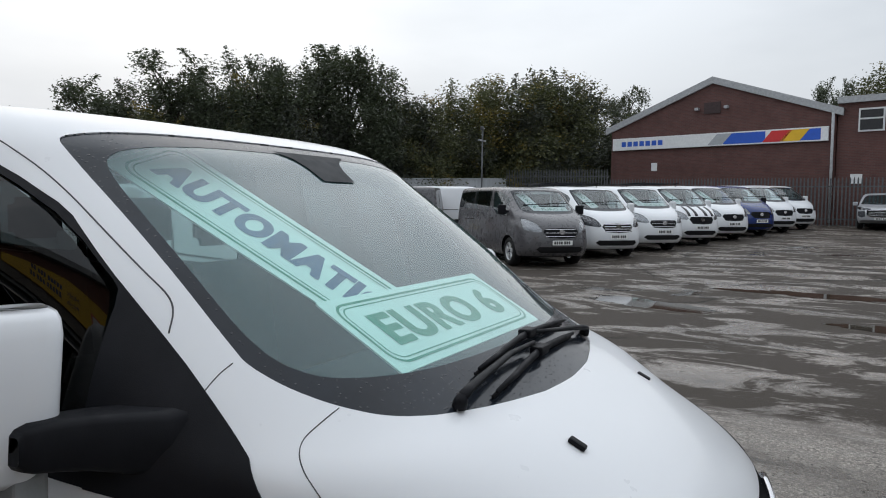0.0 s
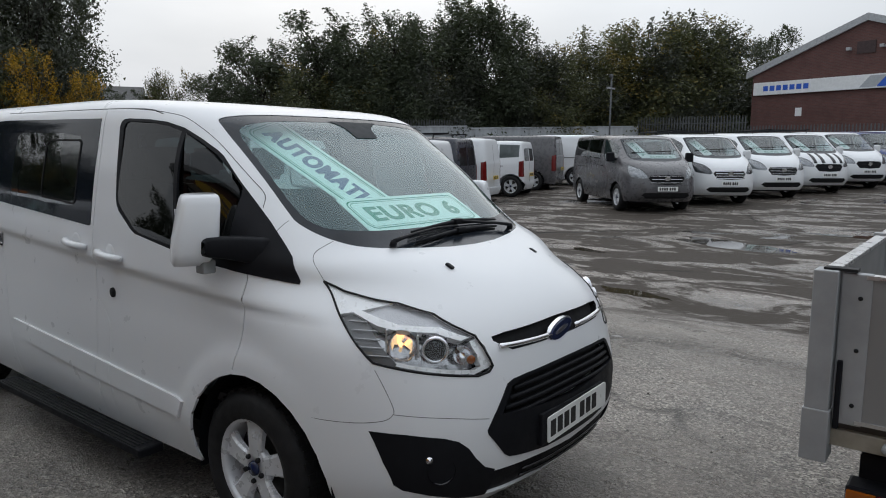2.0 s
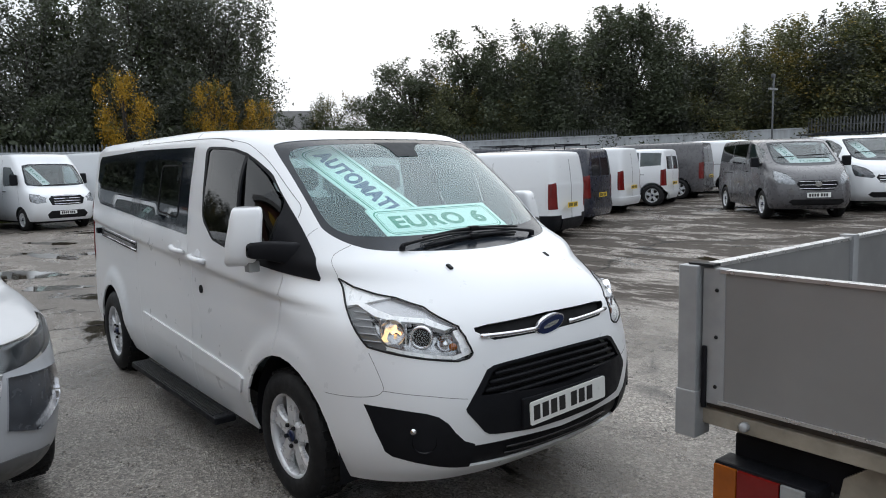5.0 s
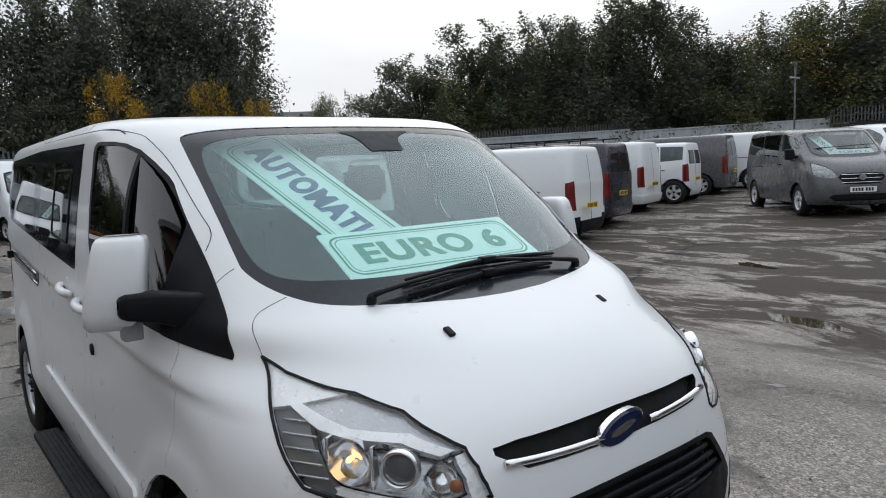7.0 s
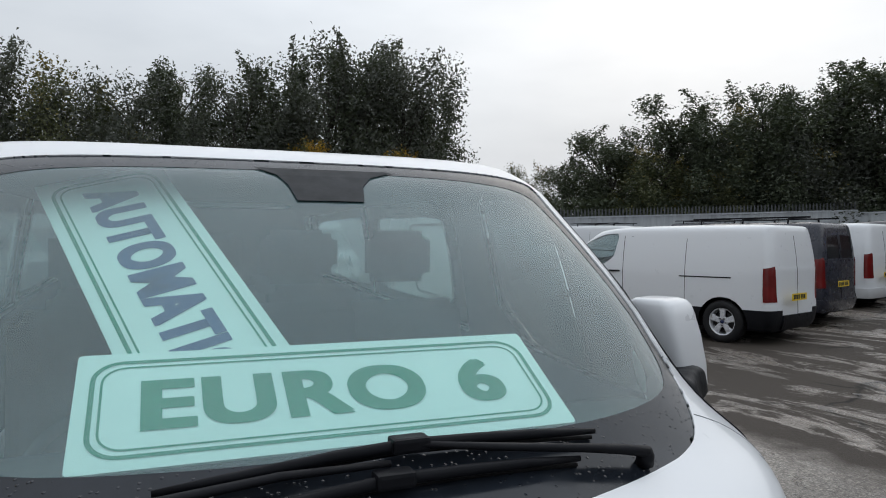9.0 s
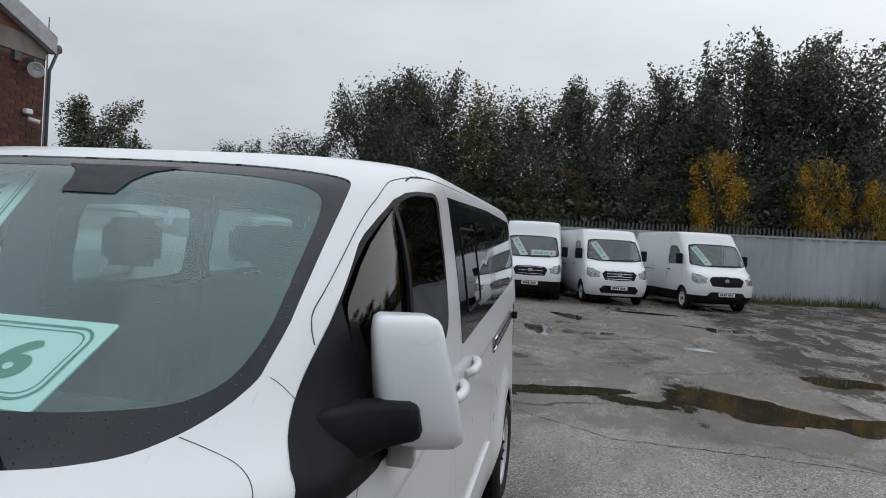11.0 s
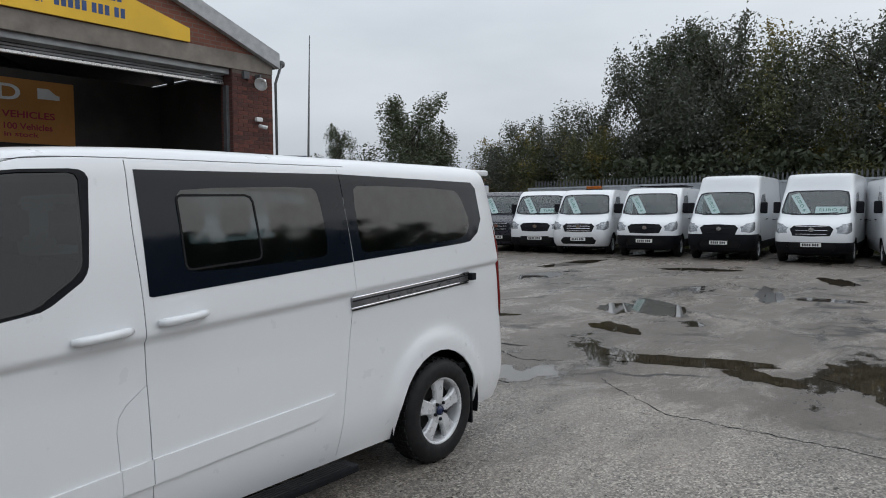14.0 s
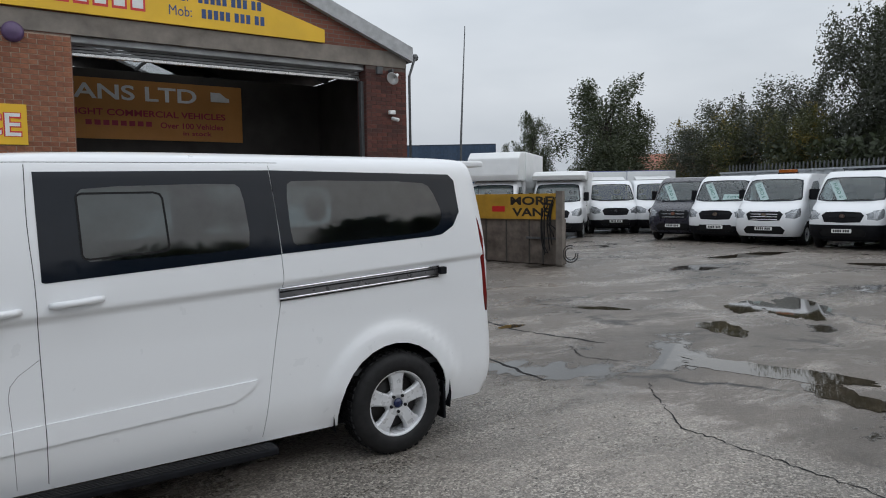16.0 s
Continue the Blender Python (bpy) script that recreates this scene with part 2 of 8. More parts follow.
def glass(name, tint, mist=0.0, rough=0.02, ior=1.5, inside=False, film_colour=(0.36, 0.60, 0.64)):
    """A pane: clear with a tint, its gloss by Fresnel, and where misted a thin white film."""
    n = Nodes(name)
    n.t.nodes.remove(n.b)
    clear = n.node("ShaderNodeBsdfTransparent", Color=(*tint, 1)).outputs[0]
    gloss = n.node("ShaderNodeBsdfGlossy", Color=(1, 1, 1, 1), Roughness=rough)
    if mist:
        # breath on the inside: a thin film that scatters the daylight behind it and in front of it
        film = n.node("ShaderNodeBsdfTranslucent" if inside else "ShaderNodeBsdfDiffuse", Color=(*film_colour, 1)).outputs[0]
        patch = n.ramp(n.noise(1.9, 5, 0.55), (0.36, mist * 0.55), (0.66, mist))
        m0 = n.t.nodes.new("ShaderNodeMixShader")
        n.link(patch, m0.inputs[0])
        n.link(clear, m0.inputs[1])
        n.link(film, m0.inputs[2])
        clear = m0.outputs[0]
    m1 = n.t.nodes.new("ShaderNodeMixShader")
    low = 2 * ((ior - 1) / (ior + 1)) ** 2
    facing = n.node("ShaderNodeLayerWeight", Blend=0.5).outputs["Facing"]
    n.link(n.maths("ADD", n.maths("MULTIPLY", n.maths("POWER", facing, 4.5), 1 - low), low), m1.inputs[0])
    n.link(clear, m1.inputs[1])
    n.link(gloss.outputs[0], m1.inputs[2])
    n.link(m1.outputs[0], n.out.inputs["Surface"])
    return n.m


def glow(name, colour, strength):
    n = Nodes(name)
    n.set(Base_Color=colour, Emission_Color=colour, Emission_Strength=strength)
    return n.m


def beaded(name, colour, rough):
    """Black enamel with standing rain drops and dried runs."""
    n = Nodes(name)
    cell = n.node("ShaderNodeTexVoronoi", Vector=n.where, Scale=105.0)
    bead = n.ramp(cell.outputs["Distance"], (0.0, 1.0), (0.30, 0.0))
    pick = n.t.nodes.new("ShaderNodeSeparateColor")
    n.link(cell.outputs["Color"], pick.inputs[0])
    bead = n.maths("MULTIPLY", bead, n.ramp(pick.outputs[0], (0.55, 0.0), (0.60, 1.0)))
    n.set(Base_Color=n.mix(n.ramp(n.noise(4, 5, 0.6), (0.4, 0.0), (0.7, 1.0)), colour, tuple(1.8 * c for c in colour)))
    n.set(Roughness=n.ramp(n.noise(22, 4, 0.6), (0.3, rough), (0.7, rough + 0.16)), Specular_IOR_Level=0.3)
    n.bump(bead, 0.5, 0.004)
    return n.m


WHITE = paint("white_paint", (0.722, 0.735, 0.752), dirt=0.012)
GREY = paint("grey_paint", (0.085, 0.083, 0.088), 0.25, dirt=0.03)
SILVER = paint("silver_paint", (0.36, 0.37, 0.39), 0.28)
BLUE = paint("blue_paint", (0.012, 0.03, 0.14), 0.2, dirt=0.03)
NAVY = paint("navy_paint", (0.016, 0.018, 0.030), 0.25, dirt=0.03)
BLACK = plain("black_plastic", (0.009, 0.0095, 0.012), 0.5, vary=0.2, bump=0.12, grain=400, shine=0.13)
GLOSS = plain("gloss_black", (0.01, 0.01, 0.012), 0.08, vary=0.1, bump=0.0)
RUBBER = plain("tyre_rubber", (0.012, 0.012, 0.013), 0.65, shine=0.3, vary=0.3, bump=0.25, grain=160)
GAP = plain("panel_gap", (0.014, 0.014, 0.015), 0.8, bump=0.0, shine=0.2)
SEAM = plain("panel_seam", (0.11, 0.11, 0.115), 0.8, bump=0.0, shine=0.1)
RAIL = plain("satin_rail", (0.20, 0.20, 0.21), 0.3, 0.6, vary=0.15, bump=0.0)
CHROME = plain("chrome", (0.72, 0.72, 0.74), 0.1, 1.0, vary=0.05, bump=0.0)
ALLOY = plain("alloy_rim", (0.62, 0.63, 0.65), 0.30, 0.25, vary=0.12, bump=0.03)
LINING = plain("cabin_lining", (0.045, 0.047, 0.05), 0.85)
SEAT = plain("seat_cloth", (0.022, 0.023, 0.026), 0.9, bump=0.4, grain=300)
DASH = plain("dashboard", (0.02, 0.021, 0.023), 0.6, bump=0.2, grain=300)
SCREEN = glass("windscreen_glass", (0.76, 0.985, 0.945), mist=0.20, rough=0.05, ior=1.42, film_colour=(0.29, 0.56, 0.60))
DOORGLASS = glass("door_glass", (0.055, 0.075, 0.078), rough=0.012, ior=1.32)
PRIVACY = glass("privacy_glass", (0.31, 0.365, 0.375), mist=0.34, rough=0.012, ior=1.42, inside=True, film_colour=(0.57, 0.68, 0.69))
FARGLASS = glass("van_glass", (0.62, 0.72, 0.72), mist=0.05, rough=0.03)
LENS = glass("lamp_lens", (0.94, 0.95, 0.95), rough=0.02, ior=1.28)
EDGE_GLASS = plain("blackened_glass_edge", (0.006, 0.009, 0.015), 0.02, vary=0.1, bump=0.0, shine=0.24)
FRIT = beaded("black_frit", (0.012, 0.015, 0.020), 0.08)
PLATE_W = plain("plate_white", (0.78, 0.79, 0.77), 0.35, vary=0.06, bump=0.0)
PLATE_Y = plain("plate_yellow", (0.75, 0.52, 0.03), 0.35, vary=0.06, bump=0.0)
INK = plain("black_ink", (0.015, 0.015, 0.016), 0.5, vary=0.1, bump=0.0)
CARD = plain("sign_card", (0.83, 0.86, 0.84), 0.45, vary=0.05, bump=0.0)
GREEN = plain("sign_green", (0.0, 0.215, 0.125), 0.5, vary=0.12, bump=0.0)
INDIGO = plain("sign_blue", (0.022, 0.060, 0.19), 0.5, vary=0.12, bump=0.0)
AMBER = plain("amber_lens", (0.27, 0.070, 0.006), 0.15, vary=0.2, bump=0.3, grain=60)
RED = plain("red_lens", (0.15, 0.007, 0.006), 0.15, vary=0.2, bump=0.3, grain=60)
CLEARLENS = plain("white_lens", (0.28, 0.29, 0.29), 0.15, vary=0.2, bump=0.4, grain=60)
ALU = plain("dropside_aluminium", (0.30, 0.30, 0.30), 0.42, 0.55, vary=0.10, scale=2.0, bump=0.05)
ALU_EDGE = plain("bright_aluminium", (0.62, 0.62, 0.62), 0.3, 0.8, vary=0.1)
STEEL = plain("galvanised_steel", (0.36, 0.37, 0.38), 0.5, 0.4, vary=0.25, scale=3.0)
CHASSIS = plain("chassis_paint", (0.30, 0.27, 0.22), 0.55, 0.1, vary=0.3)
BADGE = plain("badge_enamel", (0.008, 0.016, 0.06), 0.1, vary=0.1, bump=0.0)
WARM = glow("side_light", (1.0, 0.66, 0.32), 1.3)
YELLOW = plain("yellow_board", (0.78, 0.47, 0.02), 0.45, vary=0.1, scale=1.2, bump=0.02)
ORANGE = plain("orange_banner", (0.50, 0.22, 0.055), 0.6, vary=0.15, scale=1.2, bump=0.05)
MAROON = plain("maroon_letters", (0.30, 0.02, 0.05), 0.5, vary=0.1, bump=0.0)
BLUE_SIGN = plain("sign_strong_blue", (0.02, 0.10, 0.52), 0.4, vary=0.06, bump=0.0)
RED_SIGN = plain("sign_red", (0.60, 0.03, 0.03), 0.4, vary=0.06, bump=0.0)
WHITE_BOARD = plain("white_board", (0.74, 0.75, 0.75), 0.45, vary=0.08, bump=0.0)
GREY_BOARD = plain("grey_board", (0.38, 0.40, 0.42), 0.5, vary=0.1, bump=0.0)
CURTAIN = plain("curtain_side", (0.02, 0.035, 0.18), 0.5, vary=0.2, bump=0.1)
BOX_WHITE = plain("box_body_white", (0.70, 0.71, 0.71), 0.4, vary=0.1, scale=1.0, bump=0.02)


def wall_mat():
    n = Nodes("painted_metal_sheet")
    big = n.noise(0.35, 5, 0.6)
    runs = n.node("ShaderNodeMapping", Vector=n.where)
    runs.inputs["Scale"].default_value = (5, 5, 0.35)
    streak = n.noise(1.0, 4, 0.6, runs.outputs[0])
    base = n.mix(n.ramp(big, (0.35, 0.0), (0.7, 1.0)), (0.33, 0.35, 0.37), (0.46, 0.48, 0.50))
    n.set(Base_Color=n.mix(n.ramp(streak, (0.5, 0.0), (0.8, 0.5)), base, (0.20, 0.21, 0.20)), Roughness=0.55)
    n.bump(streak, 0.1, 0.01)
    return n.m


def brick_mat(name, a, b, mortar, size=(0.225, 0.075)):
    n = Nodes(name)
    t = n.node("ShaderNodeTexBrick", Color1=(*a, 1), Color2=(*b, 1), Mortar=(*mortar, 1), Scale=1.0, Mortar_Size=0.008, Bias=0.0, Brick_Width=size[0], Row_Height=size[1])
    turn = n.node("ShaderNodeMapping", Vector=n.where)
    turn.inputs["Rotation"].default_value = (math.pi / 2, 0, 0)
    n.link(turn.outputs[0], t.inputs["Vector"])
    n.set(Base_Color=n.mix(n.ramp(n.noise(1.3, 6, 0.65), (0.4, 0.0), (0.75, 0.75)), t.outputs["Color"], tuple(0.5 * c for c in a)), Roughness=0.75)
    n.bump(t.outputs["Fac"], -0.35, 0.01)
    return n.m


WALL = wall_mat()
BRICK = brick_mat("garage_brick", (0.20, 0.065, 0.038), (0.14, 0.045, 0.030), (0.14, 0.11, 0.09))
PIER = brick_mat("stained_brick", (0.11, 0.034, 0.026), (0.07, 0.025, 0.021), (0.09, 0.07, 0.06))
FAR_BRICK = brick_mat("far_brick", (0.125, 0.048, 0.040), (0.090, 0.037, 0.033), (0.11, 0.075, 0.065))
CONCRETE = plain("concrete", (0.21, 0.185, 0.16), 0.75, vary=0.35, scale=2.5, bump=0.3, grain=40)
FASCIA = plain("barge_board", (0.40, 0.41, 0.42), 0.55, vary=0.2)
# near black; on the inner side panel this colour stands in for indoor shade
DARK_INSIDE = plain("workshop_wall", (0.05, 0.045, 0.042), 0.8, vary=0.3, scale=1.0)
FENCE = plain("fence_steel", (0.10, 0.105, 0.11), 0.6, 0.2, vary=0.3)
BARK = plain("bark", (0.05, 0.042, 0.035), 0.9, vary=0.4, scale=6, bump=0.6, grain=25)


def leaf_mat(name, a, b, turn=None, share=0.0):
    n = Nodes(name)
    pick = n.t.nodes.new("ShaderNodeNewGeometry").outputs["Random Per Island"]
    col = n.mix(pick, a, b)
    if turn:
        f = n.ramp(n.noise(0.55, 3, 0.5), (0.62 - share * 0.4, 0.0), (0.72 - share * 0.4, 1.0))
        col = n.mix(f, col, turn)
    n.set(Base_Color=col, Roughness=0.55, Specular_IOR_Level=0.3)
    soft = n.node("ShaderNodeBsdfTranslucent", Color=(0.10, 0.13, 0.03, 1)).outputs[0]
    mx = n.t.nodes.new("ShaderNodeMixShader")
    mx.inputs[0].default_value = 0.12
    n.link(n.b.outputs[0], mx.inputs[1])
    n.link(soft, mx.inputs[2])
    n.link(mx.outputs[0], n.out.inputs["Surface"])
    return n.m


LEAVES = [
    leaf_mat("leaves_dark", (0.046, 0.056, 0.036), (0.080, 0.094, 0.060)),
    leaf_mat("leaves_grey", (0.052, 0.056, 0.046), (0.086, 0.092, 0.075)),
    leaf_mat("leaves_olive", (0.060, 0.066, 0.030), (0.108, 0.112, 0.052), (0.19, 0.14, 0.03), 0.2),
    leaf_mat("leaves_yellow", (0.26, 0.15, 0.012), (0.46, 0.26, 0.018), (0.10, 0.10, 0.03), 0.2),
]


# ---------------------------------------------------------------- shapes
def bm_mesh(name, bm, mat, smooth=False):
    me = bpy.data.meshes.new(name)
    bm.to_mesh(me)
    bm.free()
    me.materials.append(mat)
    if smooth:
        me.polygons.foreach_set("use_smooth", [True] * len(me.polygons))
    return me


def add_box(bm, lo, hi, m=None):
    r = bmesh.ops.create_cube(bm, size=1.0)["verts"]
    lo, hi = V(lo), V(hi)
    for v in r:
        v.co = (lo + hi) / 2 + V(((hi - lo)[i] * v.co[i] for i in range(3)))
        if m is not None:
            v.co = m @ v.co
    return r


def box_mesh(name, lo, hi, mat, bevel=0.0, m=None, smooth=False):
    bm = bmesh.new()
    add_box(bm, lo, hi, m)
    if bevel:
        bmesh.ops.bevel(bm, geom=bm.edges[:], offset=bevel, segments=2, affect="EDGES", profile=0.6)
    return bm_mesh(name, bm, mat, smooth)


def box(name, lo, hi, mat, parent=None, label="", bevel=0.0, m=None):
    return part(name, box_mesh(name, lo, hi, mat, bevel, m), parent, label)


def lathe_mesh(name, profile, mat, n=32, smooth=True):
    """Turns rows of radius and y about the y axis."""
    verts, faces = [], []
    for r, y in profile:
        for i in range(n):
            a = 2 * math.pi * i / n
            verts.append((r * math.cos(a), y, r * math.sin(a)))
    for k in range(len(profile) - 1):
        for i in range(n):
            j = (i + 1) % n
            faces.append((k * n + i, k * n + j, (k + 1) * n + j, (k + 1) * n + i))
    return mesh_of(name, verts, faces, mat, smooth)


def tube_mesh(name, points, radius, mat, n=8, flat=1.0):
    """A round bar through points; radius may be a list."""
    verts, faces = [], []
    pts = [V(p) for p in points]
    rad = radius if isinstance(radius, (list, tuple)) else [radius] * len(pts)
    for k, p in enumerate(pts):
        d = (pts[min(k + 1, len(pts) - 1)] - pts[max(k - 1, 0)]).normalized()
        a = d.cross(V((0, 0, 1)) if abs(d.z) < 0.9 else V((1, 0, 0))).normalized()
        b = a.cross(d)
        for i in range(n):
            t = 2 * math.pi * i / n
            verts.append(p + rad[k] * (math.cos(t) * a + math.sin(t) * flat * b))
    for k in range(len(pts) - 1):
        for i in range(n):
            j = (i + 1) % n
            faces.append((k * n + i, k * n + j, (k + 1) * n + j, (k + 1) * n + i))
    faces.append(tuple(range(n))[::-1])
    faces.append(tuple(range(len(verts) - n, len(verts))))
    return mesh_of(name, verts, faces, mat, True)


def prism_mesh(name, outline, depth, mat, m=None, bevel=0.0):
    """A flat plate: outline in x, z, thickness along y from 0 to depth."""
    bm = bmesh.new()
    a = [bm.verts.new((x, 0, z)) for x, z in outline]
    b = [bm.verts.new((x, depth, z)) for x, z in outline]
    bm.faces.new(a)
    bm.faces.new(b[::-1])
    for i in range(len(a)):
        j = (i + 1) % len(a)
        bm.faces.new((a[j], a[i], b[i], b[j]))
    if bevel:
        bmesh.ops.bevel(bm, geom=bm.edges[:], offset=bevel, segments=2, affect="EDGES", profile=0.6)
    bmesh.ops.recalc_face_normals(bm, faces=bm.faces[:])
    if m is not None:
        bm.transform(m)
    return bm_mesh(name, bm, mat)


def rounded(w, h, r, n=4):
    """A rounded rectangle in x, z about the middle."""
    out = []
    for cx, cz, a0 in ((w / 2 - r, h / 2 - r, 0), (r - w / 2, h / 2 - r, 90), (r - w / 2, r - h / 2, 180), (w / 2 - r, r - h / 2, 270)):
        for i in range(n + 1):
            a = radians(a0 + 90 * i / n)
            out.append((cx + r * math.cos(a), cz + r * math.sin(a)))
    return out


def letters_mesh(name, text, height, width, mat, m, depth=0.002, spacing=1.0, heavy=0.0):
    """Flat letters in x, z, facing -y, fitted to a height and a width."""
    cu = bpy.data.curves.new(name, "FONT")
    cu.body, cu.extrude, cu.align_x, cu.align_y, cu.space_character, cu.offset = text, 0.0, "CENTER", "CENTER", spacing, heavy
    tmp = bpy.data.objects.new(name, cu)
    me = bpy.data.meshes.new_from_object(tmp)
    bpy.data.objects.remove(tmp)
    co = np.array([v.co[:] for v in me.vertices])
    lo, hi = co.min(0), co.max(0)
    for v in me.vertices:
        x = (v.co.x - (lo[0] + hi[0]) / 2) * width / (hi[0] - lo[0])
        z = (v.co.y - (lo[1] + hi[1]) / 2) * height / (hi[1] - lo[1])
        v.co = m @ V((x, -depth, z))
    me.materials.clear()
    me.materials.append(mat)
    return me


def bold_letters(name, text, height, width, mat, m, depth=0.002, spacing=1.0, swell=0.006):
    """Heavy letters: the same outlines laid side by side and one over the other."""
    k = [(0, 0), (-1, 0.6), (1, 0.6), (-1, -0.6), (1, -0.6)]
    return joined(name, [letters_mesh(name, text, height - 1.2 * swell, width - 2 * swell, mat, m @ Matrix.Translation((dx * swell, -0.0001 * i, dz * swell)), depth, spacing, 0.012) for i, (dx, dz) in enumerate(k)], mat)


def rounded_off(outline, times=2):
    """Corners of an outline cut into curves."""
    o = list(outline)
    for _ in range(times):
        o = [p for a, b in zip(o, o[1:] + o[:1]) for p in ((0.78 * a[0] + 0.22 * b[0], 0.78 * a[1] + 0.22 * b[1]), (0.22 * a[0] + 0.78 * b[0], 0.22 * a[1] + 0.78 * b[1]))]
    return o


def joined(name, meshes, mat):
    bm = bmesh.new()
    for me in meshes:
        bm.from_mesh(me)
    out = bm_mesh(name, bm, mat)
    return out


def shrunk(outline, d):
    """A convex outline moved inwards by d."""
    o = np.array(outline, float)
    if np.sum(o[:, 0] * np.roll(o[:, 1], -1) - np.roll(o[:, 0], -1) * o[:, 1]) < 0:
        o = o[::-1]
    e = np.roll(o, -1, 0) - o
    n = np.stack([-e[:, 1], e[:, 0]], 1) / np.maximum(1e-9, np.linalg.norm(e, axis=1, keepdims=True))
    out = []
    for i in range(len(o)):
        n0, n1 = n[i - 1], n[i]
        k = (n0 + n1) / max(0.35, 1 + n0 @ n1)
        out.append(tuple(o[i] + d * k))
    return out


def circle(cx, cz, r, n=28):
    return [(cx + r * math.cos(2 * math.pi * i / n), cz + r * math.sin(2 * math.pi * i / n)) for i in range(n)]


def strips(points, width):
    """Thin convex outlines along a line, for panel gaps."""
    out = []
    for (x0, z0), (x1, z1) in zip(points, points[1:]):
        d = math.hypot(x1 - x0, z1 - z0)
        ux, uz = (x1 - x0) / d, (z1 - z0) / d
        a, b = -uz * width / 2, ux * width / 2
        e = width * 0.15
        out.append([(x0 - ux * e + a, z0 - uz * e + b), (x1 + ux * e + a, z1 + uz * e + b), (x1 + ux * e - a, z1 + uz * e - b), (x0 - ux * e - a, z0 - uz * e - b)])
    return out


# ---------------------------------------------------------------- ground
def ground_z(x, y):
    """The yard is level round the van and climbs gently past the far row."""
    d = y - 7.0
    return 0.03 * 0.5 * (d + math.sqrt(d * d + 9.0)) - 0.0092


def asphalt():
    n = Nodes("wet_asphalt")
    p = n.place()
    flat = n.node("ShaderNodeMapping", Vector=p)
    flat.inputs["Scale"].default_value = (1, 1, 0)
    v = flat.outputs[0]
    grit = n.noise(150, 3, 0.7, v)
    pebble = n.node("ShaderNodeTexVoronoi", Vector=v, Scale=78.0, Randomness=1.0)
    stones = pebble.outputs["Distance"]
    split = n.t.nodes.new("ShaderNodeSeparateColor")
    n.link(pebble.outputs["Color"], split.inputs[0])
    patch = n.noise(0.23, 6, 0.6, v)
    worn = n.noise(1.3, 6, 0.65, v)
    base = n.mix(n.ramp(patch, (0.38, 0.0), (0.62, 1.0)), (0.285, 0.242, 0.206), (0.385, 0.335, 0.290))
    base = n.mix(n.ramp(worn, (0.40, 0.0), (0.68, 0.6)), base, (0.135, 0.120, 0.104))
    # the aggregate: single stones from near black to pale, more of it where the top is worn away
    chip = n.ramp(split.outputs[0], (0.0, (0.030, 0.026, 0.022)), (0.50, (0.205, 0.184, 0.160)), (0.80, (0.35, 0.315, 0.28)), (1.0, (0.58, 0.54, 0.47)))
    bare = n.ramp(n.noise(0.55, 5, 0.6, v), (0.34, 0.45), (0.60, 0.95))
    base = n.mix(bare, base, chip)
    base = n.mix(n.ramp(grit, (0.50, 0.0), (0.70, 0.5)), base, (0.34, 0.315, 0.28))
    base = n.mix(n.ramp(n.noise(26, 4, 0.65, v), (0.54, 0.0), (0.70, 0.8)), base, (0.040, 0.036, 0.032))
    # past the joint in the surfacing the yard is older: dark bare blotches in a smoother skin
    axes = n.t.nodes.new("ShaderNodeSeparateXYZ")
    n.link(p, axes.inputs[0])
    ragged = n.maths("MULTIPLY", n.maths("SUBTRACT", n.noise(1.1, 4, 0.6, v), 0.5), 1.6)
    far_y = n.ramp(n.maths("MULTIPLY", n.maths("ADD", axes.outputs["Y"], ragged), 0.1), (0.40, 0.0), (0.47, 1.0))
    far_x = n.ramp(n.maths("MULTIPLY", n.maths("ADD", n.maths("MULTIPLY", axes.outputs["X"], -1.0), ragged), 0.1), (0.52, 0.0), (0.56, 1.0))
    old = n.maths("MAXIMUM", far_y, far_x)
    bare_old = n.maths("MAXIMUM", far_y, n.maths("MULTIPLY", far_x, 0.5))
    long = n.node("ShaderNodeMapping", Vector=p)
    long.inputs["Scale"].default_value, long.inputs["Rotation"].default_value = (0.45, 1.0, 0), (0, 0, radians(35))
    blotch = n.noise(1.15, 9, 0.72, long.outputs[0], 0.5)
    dark = n.maths("MULTIPLY", n.ramp(blotch, (0.435, 0.0), (0.50, 0.92)), bare_old)
    base = n.mix(n.maths("MULTIPLY", old, 0.55), base, (0.235, 0.200, 0.172))
    base = n.mix(dark, base, (0.048, 0.040, 0.034))
    # broken edges and cracks
    warp = n.node("ShaderNodeVectorMath", Vector=v)
    wob = n.node("ShaderNodeTexNoise", Vector=v, Scale=0.9, Detail=4.0)
    scale = n.node("ShaderNodeVectorMath")
    scale.operation = "SCALE"
    n.link(wob.outputs["Color"], scale.inputs[0])
    scale.inputs["Scale"].default_value = 1.6
    warp.operation = "ADD"
    n.link(scale.outputs[0], warp.inputs[1])
    cell = n.node("ShaderNodeTexVoronoi", Vector=warp.outputs[0], Scale=0.22)
    cell.feature = "DISTANCE_TO_EDGE"
    gate = n.ramp(n.noise(0.35, 3, 0.5, v), (0.46, 0.0), (0.56, 1.0))
    crack = n.maths("MULTIPLY", n.ramp(cell.outputs["Distance"], (0.004, 1.0), (0.016, 0.0)), gate)
    base = n.mix(crack, base, (0.016, 0.015, 0.014))
    # standing water lies in stretched hollows
    lay = n.node("ShaderNodeMapping", Vector=p)
    lay.inputs["Location"].default_value = (7.3, 2.1, 0)
